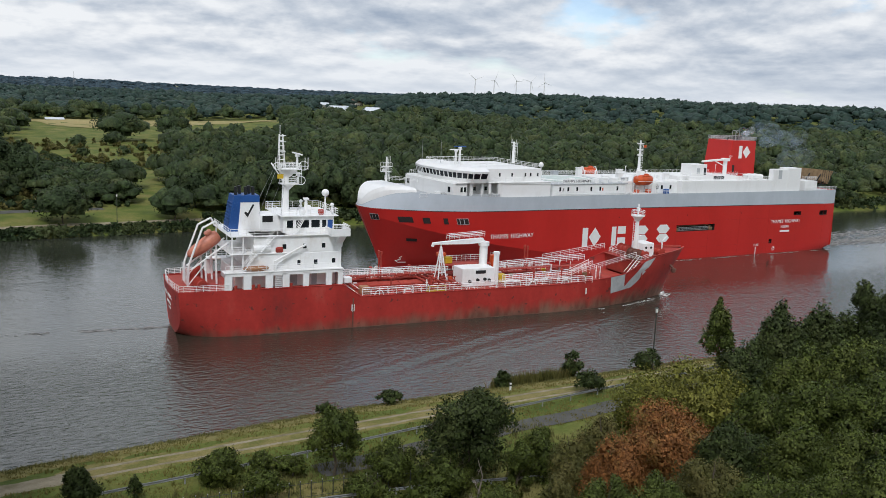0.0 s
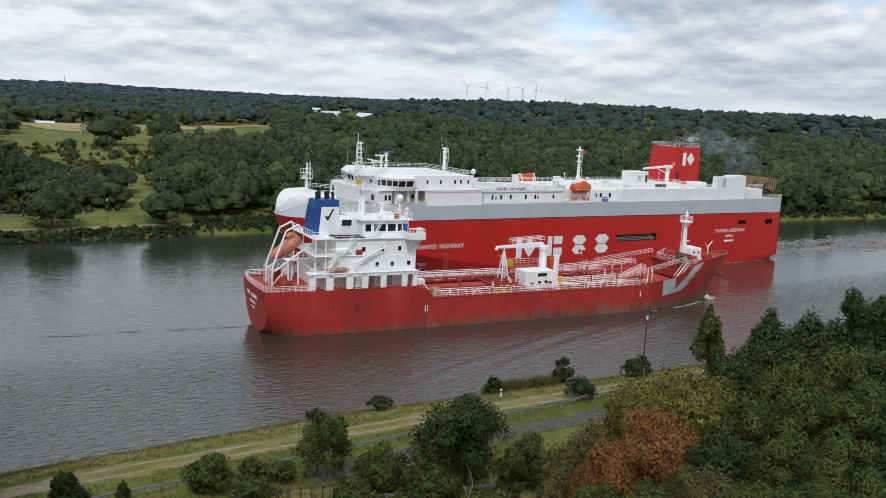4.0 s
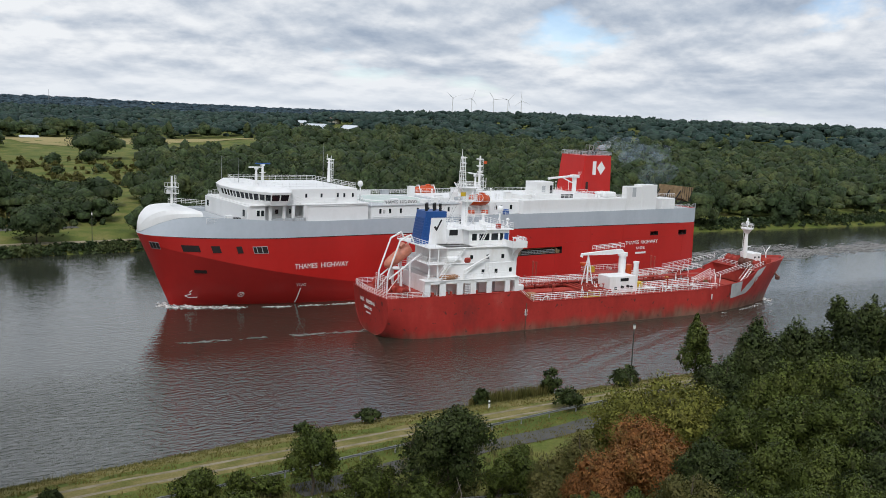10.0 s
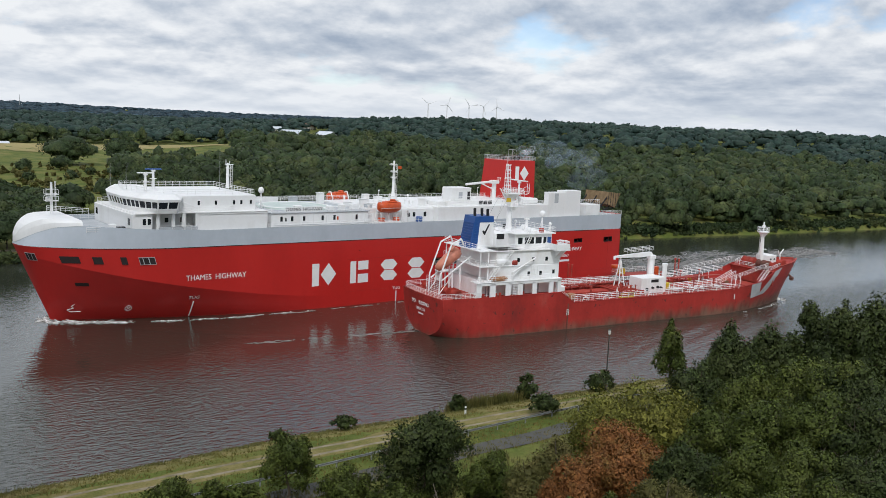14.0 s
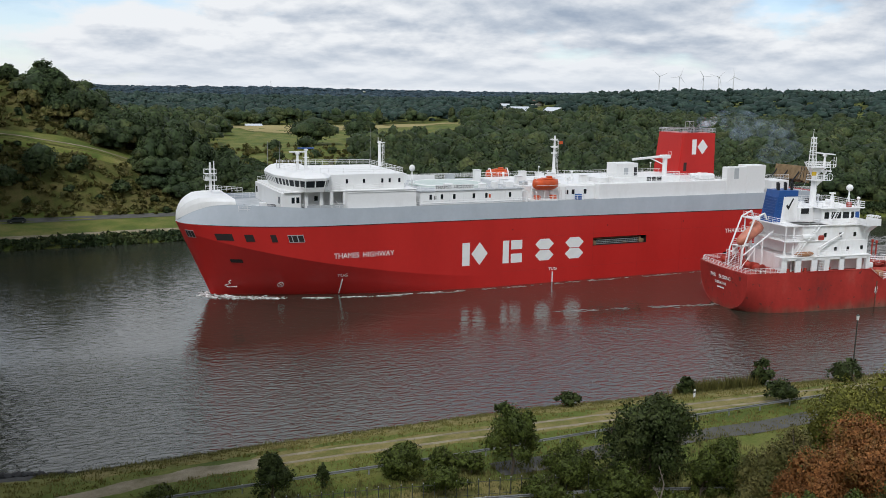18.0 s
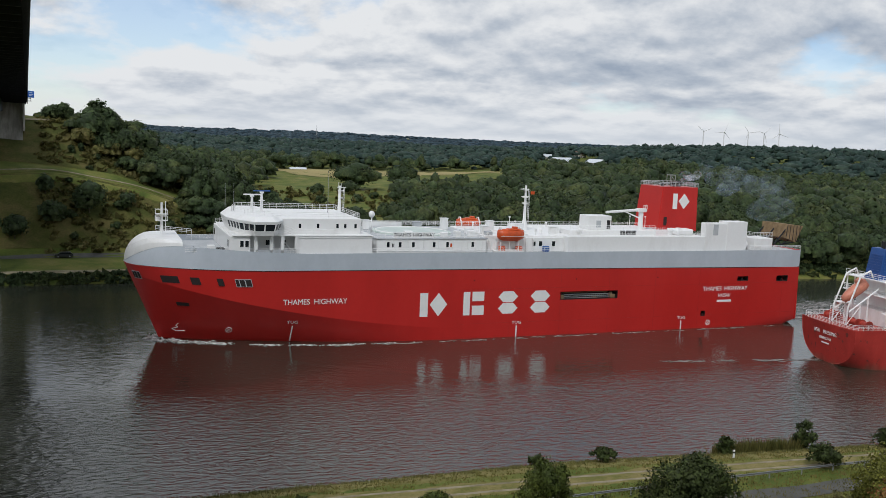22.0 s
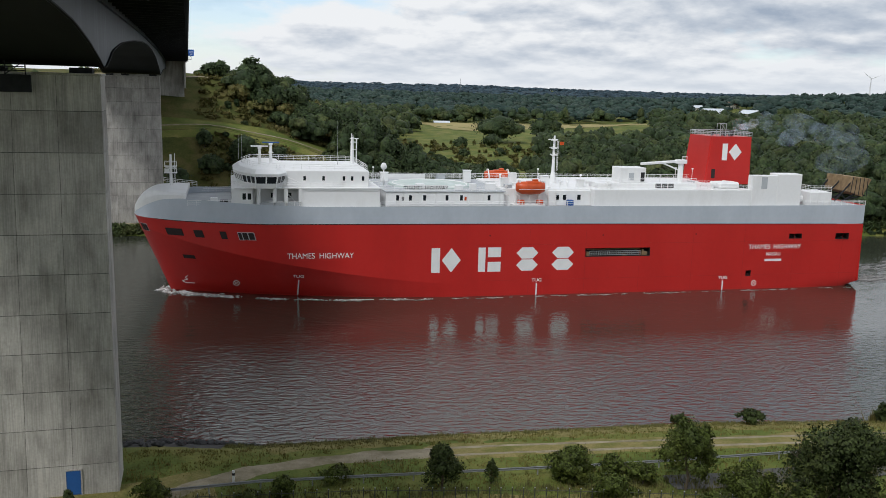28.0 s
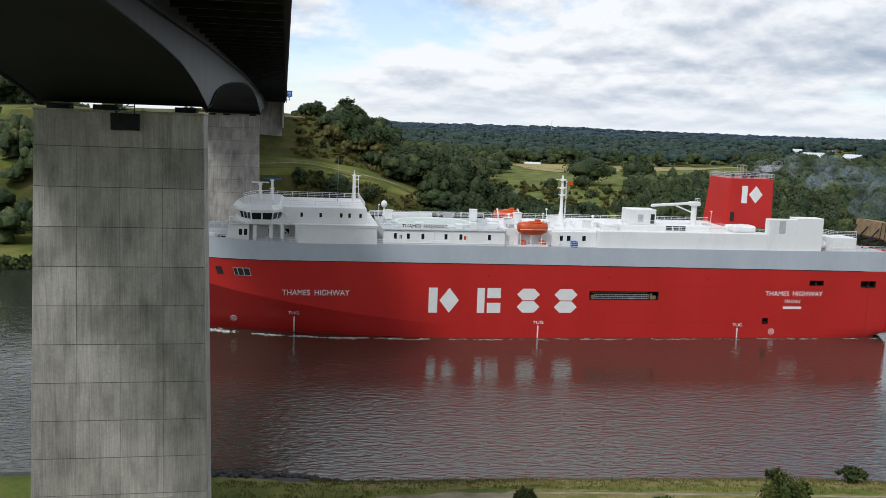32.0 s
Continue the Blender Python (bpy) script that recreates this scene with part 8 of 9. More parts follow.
keep = ~in_bridge(hx, hy) & ~((hd > 49) & (hd < 64)) & (rng.uniform(0, 1, n) < 0.75)
hx, hy = hx[keep], hy[keep]
P = crowns(hx, hy, ground_height(hx, hy) - 0.3, rng.uniform(0.5, 1.7, len(hx)), rng.uniform(1.8, 4.4, len(hx)), 34, 0.5, 6, 0.0, 0.9, taper=0.2)
tagged(new("rough_growth", raw_quads("rough_growth", P, M["leaf_olive"])), "rough olive undergrowth on the hillside", "undergrowth", kind="stuff")
# young scrub in the pasture
n = 260
hx, hy = rng.uniform(30, 140, n), rng.uniform(340, 500, n)
P = crowns(hx, hy, ground_height(hx, hy) - 0.2, rng.uniform(1.0, 3.4, n), rng.uniform(1.5, 4.0, n), 60, 0.6, 6, 0.0, 0.6)
tagged(new("pasture_scrub", raw_quads("pasture_scrub", P, M["leaf_olive"])), "scattered young bushes in the rough pasture", "scrub", kind="stuff")
# low growth along the far waterline
n = 3000
hx = rng.uniform(-120, 420, n)
hy = far_line(hx) + rng.uniform(-0.3, 4.4, n) + np.where(hx > 75, rng.uniform(0, 7, n), 0)
P = crowns(hx, hy, ground_height(hx, hy) - 0.15, rng.uniform(0.7, 1.9, n) * np.where(hx > 75, 1.5, 0.8), rng.uniform(1.8, 4.0, n), 30, 0.42, 6, 0.0, 0.4)
tagged(new("bank_scrub", raw_quads("bank_scrub", P, M["leaf_forest"])), "low green scrub along the far waterline", "scrub", kind="stuff")


def blades(name, x, y, h, mat, label, per=14, width=0.05):
    """Tufts of upright blades."""
    n = len(x)
    z = ground_height(x, y)
    bx = np.repeat(x, per) + rng.normal(size=n * per) * 0.22
    by = np.repeat(y, per) + rng.normal(size=n * per) * 0.22
    bz = ground_height(bx, by) - 0.05
    bh = np.repeat(h, per) * rng.uniform(0.5, 1.15, n * per)
    ang = rng.uniform(0, math.pi, n * per)
    dx, dy = np.cos(ang) * width, np.sin(ang) * width
    lx, ly = rng.normal(size=n * per) * 0.18 * bh, rng.normal(size=n * per) * 0.18 * bh
    P = np.stack([np.stack([bx - dx, by - dy, bz], 1), np.stack([bx + dx, by + dy, bz], 1), np.stack([bx + lx, by + ly, bz + bh], 1)], 1).reshape(-1, 3)
    return tagged(new(name, raw_quads(name, P, M[mat])), label, "grass", kind="stuff")


n = 1700
bx = np.concatenate([rng.uniform(-8, 130, n), rng.uniform(-4, 22, 90)])
by = near_line(bx) - np.concatenate([rng.uniform(0.6, 5.5, n), rng.uniform(0.4, 1.4, 90)])
blades("bank_grass", bx, by, np.concatenate([rng.uniform(0.2, 0.5, n), rng.uniform(0.5, 1.0, 90)]), "reed", "tufted dry grass and reeds along the near waterline")
n = 2600
bx, by = rng.uniform(-18, 62, n), rng.uniform(56, 75.5, n)
blades("tall_grass", bx, by, rng.uniform(0.3, 0.85, n), "reed", "tall pale grass below the fence")
n = 260
bx = rng.uniform(68, 80, n)
by = near_line(bx) - rng.uniform(0.2, 3.5, n)
blades("reed_bed", bx, by, rng.uniform(1.2, 2.1, n), "leaf_olive", "green reed bed at the water's edge", 16, 0.09)
# undergrowth filling the wooded slope below the camera
n = 520
bx, by = rng.uniform(26, 130, n), rng.uniform(8, 66, n)
k = (by < 66 - 0.0 * bx) & (bx > 62 - 0.75 * by + 0.0) & (np.hypot(bx, by) > 34)
bx, by = bx[k], by[k]
P = crowns(bx, by, ground_height(bx, by) - 0.2, rng.uniform(1.0, 2.6, len(bx)), rng.uniform(2.0, 4.5, len(bx)), 330, 0.14, 9, 0.0, 0.7)
tagged(new("undergrowth", raw_quads("undergrowth", P, M["leaf"])), "thick green undergrowth on the wooded slope", "undergrowth", kind="stuff")

# rough grass over the near bank, clear of the towpath
n = 9000
bx, by = rng.uniform(-20, 120, n), rng.uniform(74, 93, n)
k = (np.abs(by - 84.0 + np.clip(bx - 60, 0, 99) * 0.03 + np.clip(6 - bx, 0, 40) * 0.33) > 1.75) & (by < near_line(bx) - 0.6) & ((bx > -3) | (by < 87))
bx, by = bx[k], by[k]
blades("meadow_grass", bx, by, rng.uniform(0.12, 0.42, len(bx)), "tuft", "rough olive grass on the near bank", 7, 0.06)


# ---- tracks, rails and small things of the near bank ----
ribbon("verge", [(x, near_line(x) - 4.9) for x in np.linspace(-4, 170, 60)], 7.0, M["verge"], "strip of dry yellow grass beside the water", 0.05, 1.2, 9, ragged=1.3)
ribbon("track_bed", [(12, 83.7)] + [(x, 84.0) for x in np.linspace(20, 60, 8)] + [(x, 84.0 - (x - 60) * 0.03) for x in np.linspace(65, 170, 12)], 4.2, M["verge"], "worn dry grass along the towpath", 0.06, 1.0, 7, ragged=0.7)
for off in (-0.95, 0.95):
    ribbon("track_rut", [(12, 83.7 + off)] + [(x, 84.0 + off) for x in np.linspace(20, 60, 8)] + [(x, 84.0 + off - (x - 60) * 0.03) for x in np.linspace(65, 170, 12)], 0.8, M["gravel"], "pale gravel wheel rut of the towpath", 0.085, 0.8, 5, ragged=0.3)
ribbon("towpath", [(-19, 68.0), (-15, 73.0), (-10.5, 77.6), (-5, 80.9), (1, 82.7), (7, 83.5), (14, 83.8)], 2.6, M["gravel"], "pale gravel towpath curving to the pier", 0.085, 0.8, 7, ragged=0.5)
ribbon("service_road", [(34, 74.6), (60, 75.8), (90, 77.0), (120, 77)], 3.0, M["asphalt"], "worn grey service road behind the guard rail", 0.07, 2, 3)
ribbon("sandy_strip", [(-24, 66), (-5, 70.5), (10, 71.6), (30, 70.5), (40, 69)], 4.5, M["verge"], "strip of pale dry grass along the fence", 0.06, 2, 5)
ribbon("pier_apron", [(-40, 72), (-22, 74.0), (-8, 77)], 9.0, M["verge"], "bare dry ground round the bridge pier", 0.05, 2, 7)
# far bank
ribbon("canal_path", [(x, float(far_line(x)) + 6.8) for x in np.linspace(-90, 90, 40)], 2.4, M["gravel"], "pale path along the far bank", 0.06, 3, 3)
ribbon("far_verge", [(x, float(far_line(x)) + 4.4) for x in np.linspace(-90, 90, 40)], 2.6, M["verge"], "dry grass edge on the far bank", 0.05, 3, 3)
ribbon("far_road", [(x, float(far_line(x)) + 22.5 + 0.02 * (x + 90)) for x in np.linspace(-90, 52, 30)], 3.2, M["asphalt"], "narrow asphalt road below the hill", 0.07, 3, 3)
ribbon("terrace", [(x, float(far_line(x)) + 57.5) for x in np.linspace(-80, 14, 24)], 10.0, M["grass"], "mown green terrace across the hill", 0.16, 3, 7)
ribbon("terrace_path", [(x, float(far_line(x)) + 54.5) for x in np.linspace(-80, 10, 24)], 0.9, M["gravel"], "pale path on the terrace", 0.26, 3, 3)
ribbon("hilltop_track", [(x, float(far_line(x)) + 92.0) for x in np.linspace(-80, -20, 16)], 2.0, M["gravel"], "pale track along the hilltop", 0.35, 3, 3)


def hill_cover(name, d0, d1, lift):
    xs, ds = np.arange(-130, 58, 4.0), np.linspace(d0, d1, max(4, int((d1 - d0) / 3)))
    vs = []
    for d in ds:
        for x in xs:
            y = float(far_line(x)) + d
            vs.append((x, y, gh(x, y) + lift))
    w = len(xs)
    fs = [(j * w + i, j * w + i + 1, (j + 1) * w + i + 1, (j + 1) * w + i) for j in range(len(ds) - 1) for i in range(w - 1)]
    tagged(mesh_object(name, vs, fs, M["hillside"], smooth_faces=True), "rough olive and brown grass of the hillside", "hillside", kind="structure")


hill_cover("hillside", 28, 51.5, 0.12)
hill_cover("hillside", 63, 150, 0.12)
# fields
for pts, w, lab in (([(95, 690), (180, 705), (262, 700)], 110, "pale stubble field between woods"), ([(215, 690), (300, 720)], 70, "pale stubble field between woods"), ([(1270, 1370), (1390, 1385)], 60, "distant pale field"), ([(400, 925), (470, 935)], 34, "distant pale field")):
    ribbon("field", pts, w, M["field"], lab, 0.25, 12, 9)


def guard_rail(line, name, label, z=0.75):
    g = thing(name, label, "guard rail", kind="structure")
    pts = []
    for a, b in zip(line, line[1:]):
        n = max(1, int(math.dist(a, b) / 4))
        pts += [(a[0] + (b[0] - a[0]) * i / n, a[1] + (b[1] - a[1]) * i / n) for i in range(n)]
    pts.append(line[-1])
    bm = bmesh.new()
    prof = [(-0.02, 0.15), (-0.08, 0.09), (-0.02, 0.02), (-0.02, -0.02), (-0.08, -0.09), (-0.02, -0.15)]
    rows = []
    for i, (x, y) in enumerate(pts):
        a, b = pts[max(i - 1, 0)], pts[min(i + 1, len(pts) - 1)]
        d = Vector((b[0] - a[0], b[1] - a[1], 0)).normalized()
        s = Vector((-d.y, d.x, 0))
        rows.append([bm.verts.new(Vector((x, y, gh(x, y) + z + dz)) + s * (o * 1.3)) for o, dz in prof])
    for a, b in zip(rows, rows[1:]):
        for k in range(len(prof) - 1):
            bm.faces.new((a[k], b[k], b[k + 1], a[k + 1]))
    bmesh.ops.solidify(bm, geom=bm.faces[:], thickness=0.02)
    part("rail_beam", bm, M["chrome"], g, "galvanised steel beam")
    me = None
    for x, y in pts:
        if me is None:
            bm = bmesh.new()
            block(bm, -0.06, 0.06, -0.05, 0.05, -0.4, z + 0.1)
            ob = part("rail_post", bm, M["chrome"], g)
            me = ob.data
        else:
            ob = new("rail_post", me)
            ob.parent = g
        ob.location = (x, y + 0.1, gh(x, y))
    return g


guard_rail([(-13, 75.6), (-4, 77.0), (10, 77.3), (30, 77.8), (52, 79.3), (75, 80.6), (98, 81.0)], "guard_rail", "long galvanised guard rail beside the towpath")
guard_rail([(0, 69.4), (14, 69.6), (30, 67.8), (42, 65.5), (52, 62.5)], "guard_rail", "galvanised guard rail below the fence")
M["fencepost"] = plain("dark_green_fence_steel", (0.05, 0.055, 0.045), 0.6)
fence = thing("fence", "low steel fence of upright posts with pale knobs", "fence", kind="structure")
line = [(-9, 72.6), (5, 72.5), (20, 71.2), (34, 69.0), (41, 67.0)]
me_p = me_k = None
for a, b in zip(line, line[1:]):
    n = int(math.dist(a, b) / 0.95)
    for i in range(n):
        x, y = a[0] + (b[0] - a[0]) * i / n, a[1] + (b[1] - a[1]) * i / n
        if me_p is None:
            bm = bmesh.new()
            tube(bm, (0, 0, -0.3), (0, 0, 1.7), 0.045, 6)
            p = part("post", bm, M["fencepost"], fence)
            bm = bmesh.new()
            ball(bm, (0, 0, 1.74), 0.06, 8)
            k = part("knob", bm, M["chrome"], p)
            me_p, me_k = p.data, k.data
        else:
            p, k = new("post", me_p), new("knob", me_k)
            p.parent, k.parent = fence, p
        p.location = (x, y, gh(x, y))
bm = bmesh.new()
for z in (0.25, 1.5):
    pipe_run(bm, [(x, y, gh(x, y) + z) for x, y in line], 0.025, 5)
part("wire", bm, M["fencepost"], fence)


def lamp_post(x, y, h, label, head=True):
    l = thing("lamp_post", label, "lamp post", Matrix.Translation((x, y, gh(x, y))))
    bm = bmesh.new()
    tube(bm, (0, 0, -0.4), (0, 0, h), 0.11, 8, 0.07)
    part("pole", bm, M["fencepost"], l)
    bm = bmesh.new()
    tube(bm, (0, 0, h - 0.05), (0, 0, h + 0.55), 0.16, 10, 0.2)
    part("lantern", bm, M["lettering"], l, "pale glass lantern")
    bm = bmesh.new()
    tube(bm, (0, 0, h + 0.55), (0, 0, h + 0.72), 0.24, 10, 0.08)
    part("cap", bm, M["fencepost"], l)
    return l


lamp_post(91.6, 87.7, 8.3, "dark canal lamp post with a pale lantern")
for x in (316, 210, 52):
    lamp_post(x, float(far_line(x)) + 7.5, 7.0, "canal lamp post on the far bank")
# marker post and kilometre stone
for x, y, h, c in ((-6.5, 78.5, 1.2, "lettering"), (66.0, 87.0, 1.0, "lettering")):
    m = thing("marker_post", "small white and black marker post", "marker post", Matrix.Translation((x, y, gh(x, y))))
    bm = bmesh.new()
    block(bm, -0.12, 0.12, -0.08, 0.08, -0.3, h, 0.03)
    part("post", bm, M[c], m)
    bm = bmesh.new()
    block(bm, -0.125, 0.125, -0.085, 0.085, h * 0.6, h * 0.8)
    part("band", bm, M["black"], m)

# riprap at the foot of the pier bank
riprap = thing("riprap", "dark loose stones along the waterline by the pier", "stones", kind="structure")
stone_meshes = []
rs = random.Random(5)
for k in range(7):
    bm = bmesh.new()
    bmesh.ops.create_icosphere(bm, subdivisions=1, radius=0.5)
    for v in bm.verts:
        v.co *= rs.uniform(0.7, 1.2)
        v.co.z *= 0.7
    me = bpy.data.meshes.new("stone")
    bm.to_mesh(me)
    bm.free()
    me.materials.append(M["stone"])
    stone_meshes.append(me)
for i in range(300):
    x = rs.uniform(-34, -4)
    wide = 6.2 * min(1, (-3 - x) / 12)
    y = float(near_line(x)) - rs.uniform(-0.5, wide)
    ob = new("stone", rs.choice(stone_meshes))
    ob.parent = riprap
    s = rs.uniform(0.55, 1.05)
    ob.matrix_basis = Matrix.LocRotScale((x, y, max(-0.15, gh(x, y)) + 0.26), Euler((rs.uniform(-0.4, 0.4), rs.uniform(-0.4, 0.4), rs.uniform(0, 6))), (s, s, s * 0.9))
ribbon("stone_bed", [(x, float(near_line(x)) - 2.6) for x in np.linspace(-40, -8, 24)], 6.4, M["stone"], "bed of dark broken stone", 0.10, 1.2, 7, ragged=0.8)

# pier fittings: blue door, dark inspection box and ladder
bm = bmesh.new()
block(bm, 2.75, 3.95, -2.52, -2.40, 3.15, 5.4, 0.02)
d = part("door", bm, M["blue"], near_pier, "blue steel door in the pier foot")
bm = bmesh.new()
for a, b, c, e in ((2.63, 2.75, 3.1, 5.5), (3.95, 4.07, 3.1, 5.5), (2.63, 4.07, 5.4, 5.52)):
    block(bm, a, b, -2.56, -2.40, c, e)
part("door_frame", bm, M["concrete"], d)
bm = bmesh.new()
block(bm, -0.7, 1.6, -2.45, -2.05, 37.9, 39.3, 0.03)
part("inspection_cradle", bm, M["steel_dark"], near_pier, "dark steel inspection box")
bm = bmesh.new()
for x in (-0.3, 1.2):
    tube(bm, (x, -2.2, 39.3), (x, -2.2, 40.4), 0.05, 4)
for z in (39.6, 39.9, 40.2):
    tube(bm, (-0.3, -2.2, z), (1.2, -2.2, z), 0.04, 4)
tube(bm, (-0.3, -2.2, 39.3), (1.2, -2.2, 40.4), 0.04, 4)
part("cradle_frame", bm, M["steel_dark"], near_pier)
# far abutment where the bridge meets the hill, and a blue road sign behind
ab = thing("abutment", "pale concrete abutment built into the hill", "abutment", BR @ Matrix.Translation((-13.7, 320, 0)), kind="structure")
bm = bmesh.new()
block(bm, -9.5, 12.5, -10, 2, 33, 45.25, 0.1)
part("abutment_wall", bm, M["concrete"], ab)
bm = bmesh.new()
block(bm, 12.5, 13.1, -13, 4, 36, 45.2, 0.05)
part("wing_wall", bm, M["concrete"], ab)
sx, sy = (BR @ Vector((1.15, 300, 0)))[:2]
sg = thing("road_sign", "blue road sign on a dark post", "road sign", Matrix.Translation((sx, sy, 0)) @ BR)
bm = bmesh.new()
tube(bm, (0, 0, 45.0), (0, 0, 48.0), 0.09, 6)
tube(bm, (0, 0, 45.2), (-1.1, 0, 45.2), 0.09, 6)
tube(bm, (0, 0, 46.0), (-1.1, 0, 45.7), 0.07, 6)
part("post", bm, M["steel_dark"], sg)
bm = bmesh.new()
block(bm, -0.9, 0.9, -0.12, -0.04, 46.2, 48.2, 0.05)
pl = part("plate", bm, plain("sign_blue", (0.01, 0.10, 0.42), 0.4), sg)
bm = bmesh.new()
for z, w in ((47.6, 0.5), (47.1, 0.6), (46.7, 0.4)):
    block(bm, -w, w, -0.14, -0.11, z, z + 0.12)
part("sign_bars", bm, M["lettering"], pl)


def parked_car(x, y, yaw):
    c = thing("parked_car", "dark estate car parked on the far road", "car", pose(x, y, gh(x, y) + 0.07, 0, 0, yaw))
    bm = bmesh.new()
    prism(bm, [(-2.3, 0.35), (-2.32, 0.9), (-1.5, 0.98), (-0.8, 1.45), (1.6, 1.48), (2.2, 0.98), (2.3, 0.45), (2.2, 0.3)], "y", -0.86, 0.86)
    body = part("body", bm, plain("dark_car_paint", (0.03, 0.035, 0.04), 0.3), c)
    for s in (-1, 1):
        bm = bmesh.new()
        prism(bm, [(-1.35, 1.0), (-0.78, 1.38), (0.2, 1.4), (0.2, 1.0)], "y", s * 0.86, s * 0.875)
        part("side_window", bm, M["glass"], body)
        bm = bmesh.new()
        prism(bm, [(0.3, 1.0), (0.3, 1.4), (1.55, 1.41), (2.0, 1.02)], "y", s * 0.86, s * 0.875)
        part("rear_window", bm, M["glass"], body)
        for dx in (-1.45, 1.4):
            bm = bmesh.new()
            tube(bm, (dx, s * 0.72, 0.33), (dx, s * 0.92, 0.33), 0.33, 14)
            w = part("wheel", bm, M["black"], c)
            bm = bmesh.new()
            tube(bm, (dx, s * 0.91, 0.33), (dx, s * 0.94, 0.33), 0.2, 10)
            part("rim", bm, M["chrome"], w)
    return c


parked_car(-23.3, float(far_line(-23.3)) + 23.0, 8)


# ---- far buildings and wind turbines ----
M["roof_pale"] = plain("pale_sheet_roof", (0.62, 0.66, 0.70), 0.4)
M["roof_red"] = plain("tile_roof", (0.20, 0.10, 0.07), 0.7)
M["render_wall"] = plain("rendered_wall", (0.55, 0.52, 0.47), 0.8)


def barn(x, y, L, W, H, yaw, roof, label):
    b = thing("farm_building", label, "building", pose(x, y, gh(x, y) - 0.3, 0, 0, yaw), "far farm buildings")
    bm = bmesh.new()
    block(bm, -L / 2, L / 2, -W / 2, W / 2, 0, H)
    part("wall", bm, M["render_wall"], b)
    for s in (-1, 1):
        bm = bmesh.new()
        prism(bm, [(s * (W / 2 + 0.6), H - 0.2), (0, H + W * 0.30), (0, H + W * 0.30 + 0.25), (s * (W / 2 + 0.6), H + 0.05)], "x", -L / 2 - 0.5, L / 2 + 0.5)
        part("roof_slope", bm, M[roof], b)
    for i in range(4 if H > 3 else 0):
        bm = bmesh.new()
        cx = -L / 2 + L * (i + 0.5) / 4
        block(bm, cx - 1.2, cx + 1.2, -W / 2 - 0.05, -W / 2, 1.0, 2.6)
        part("window", bm, M["glass"], b)
    return b


for a in ((428, 905, 26, 16, 9.5, 15, "roof_pale", "long farm building with a pale sheet roof"), (468, 900, 18, 13, 9.0, -60, "roof_pale", "farm building with a pale gabled roof"), (446, 935, 22, 12, 5.0, 20, "roof_pale", "low farm building with a pale roof"), (112, 742, 13, 4, 0.9, 4, "roof_pale", "low white building at the field edge"), (585, 1180, 20, 12, 6, 30, "roof_red", "distant house with a tiled roof"), (520, 1150, 16, 11, 6, 10, "roof_pale", "distant house with a pale roof"), (820, 1350, 22, 12, 7, 0, "roof_red", "distant house with a tiled roof"), (1290, 1330, 22, 12, 6, 40, "roof_red", "distant house with a tiled roof")):
    barn(*a)


def turbine(yaw_deg, dist, hub, span, phase):
    a = radians(yaw_deg)
    x, y = -math.sin(a) * dist, math.cos(a) * dist
    z = gh(x, y)
    t = thing("wind_turbine", "tall white wind turbine on the horizon", "wind turbine", pose(x, y, z, 0, 0, yaw_deg + 15), "wind turbines on the horizon")
    H = hub - z
    bm = bmesh.new()
    tube(bm, (0, 0, -2), (0, 0, H), 2.6, 10, 1.5)
    part("tower", bm, M["white"], t)
    bm = bmesh.new()
    block(bm, -2.2, 2.2, -5, 5, H - 2, H + 2.2, 0.6)
    part("nacelle", bm, M["white"], t)
    for k in range(3):
        b = phase + k * 2 * math.pi / 3
        d = Vector((math.cos(b), 0, math.sin(b)))
        bm = bmesh.new()
        p = Vector((0, -6, H))
        tube(bm, p, p + d * span * 0.25, 1.1, 6, 1.6)
        tube(bm, p + d * span * 0.25, p + d * span, 1.6, 6, 0.35)
        part("blade", bm, M["white"], t)
    bm = bmesh.new()
    ball(bm, (0, -6, H), 2.0, 10)
    part("hub", bm, M["white"], t)


for yaw, ph in ((-33.85, 0.4), (-35.05, 1.2), (-36.45, 0.1), (-37.35, 0.8), (-38.2, 1.7)):
    turbine(yaw, 4000, 39.4 + 4000 * math.tan(radians(1.08)), 40, ph)
for yaw, top in ((-9.7, 0.45), (-39.5, 0.35)):
    a = radians(yaw)
    x, y = -math.sin(a) * 3900, math.cos(a) * 3900
    m = thing("radio_mast", "thin radio mast on the horizon", "mast", Matrix.Translation((x, y, gh(x, y))))
    bm = bmesh.new()
    tube(bm, (0, 0, -2), (0, 0, 39.4 + 3900 * math.tan(radians(top)) - gh(x, y)), 1.4, 6, 0.7)
    part("mast_shaft", bm, M["chrome"], m)


# ---- broken water and waves that travel with the ships ----
M["wake"] = material("thin_wake_foam", [(0.4, (0.13, 0.125, 0.115)), (0.6, (0.27, 0.26, 0.245))], 0.5, 0, 0.8, 8, fine=4, fine_amount=0.25, bump=0.04)
M["thin_foam"] = material("thin_foam", [(0.4, (0.16, 0.145, 0.125)), (0.6, (0.40, 0.385, 0.36))], 0.6, 0, 1.1, 8, fine=5, fine_amount=0.2, bump=0.03)
M["foam"] = material("white_foam", [(0.38, (0.18, 0.16, 0.14)), (0.52, (0.50, 0.49, 0.47)), (0.62, (0.80, 0.80, 0.79))], 0.7, 0, 1.1, 9, fine=5, fine_amount=0.2, bump=0.06)


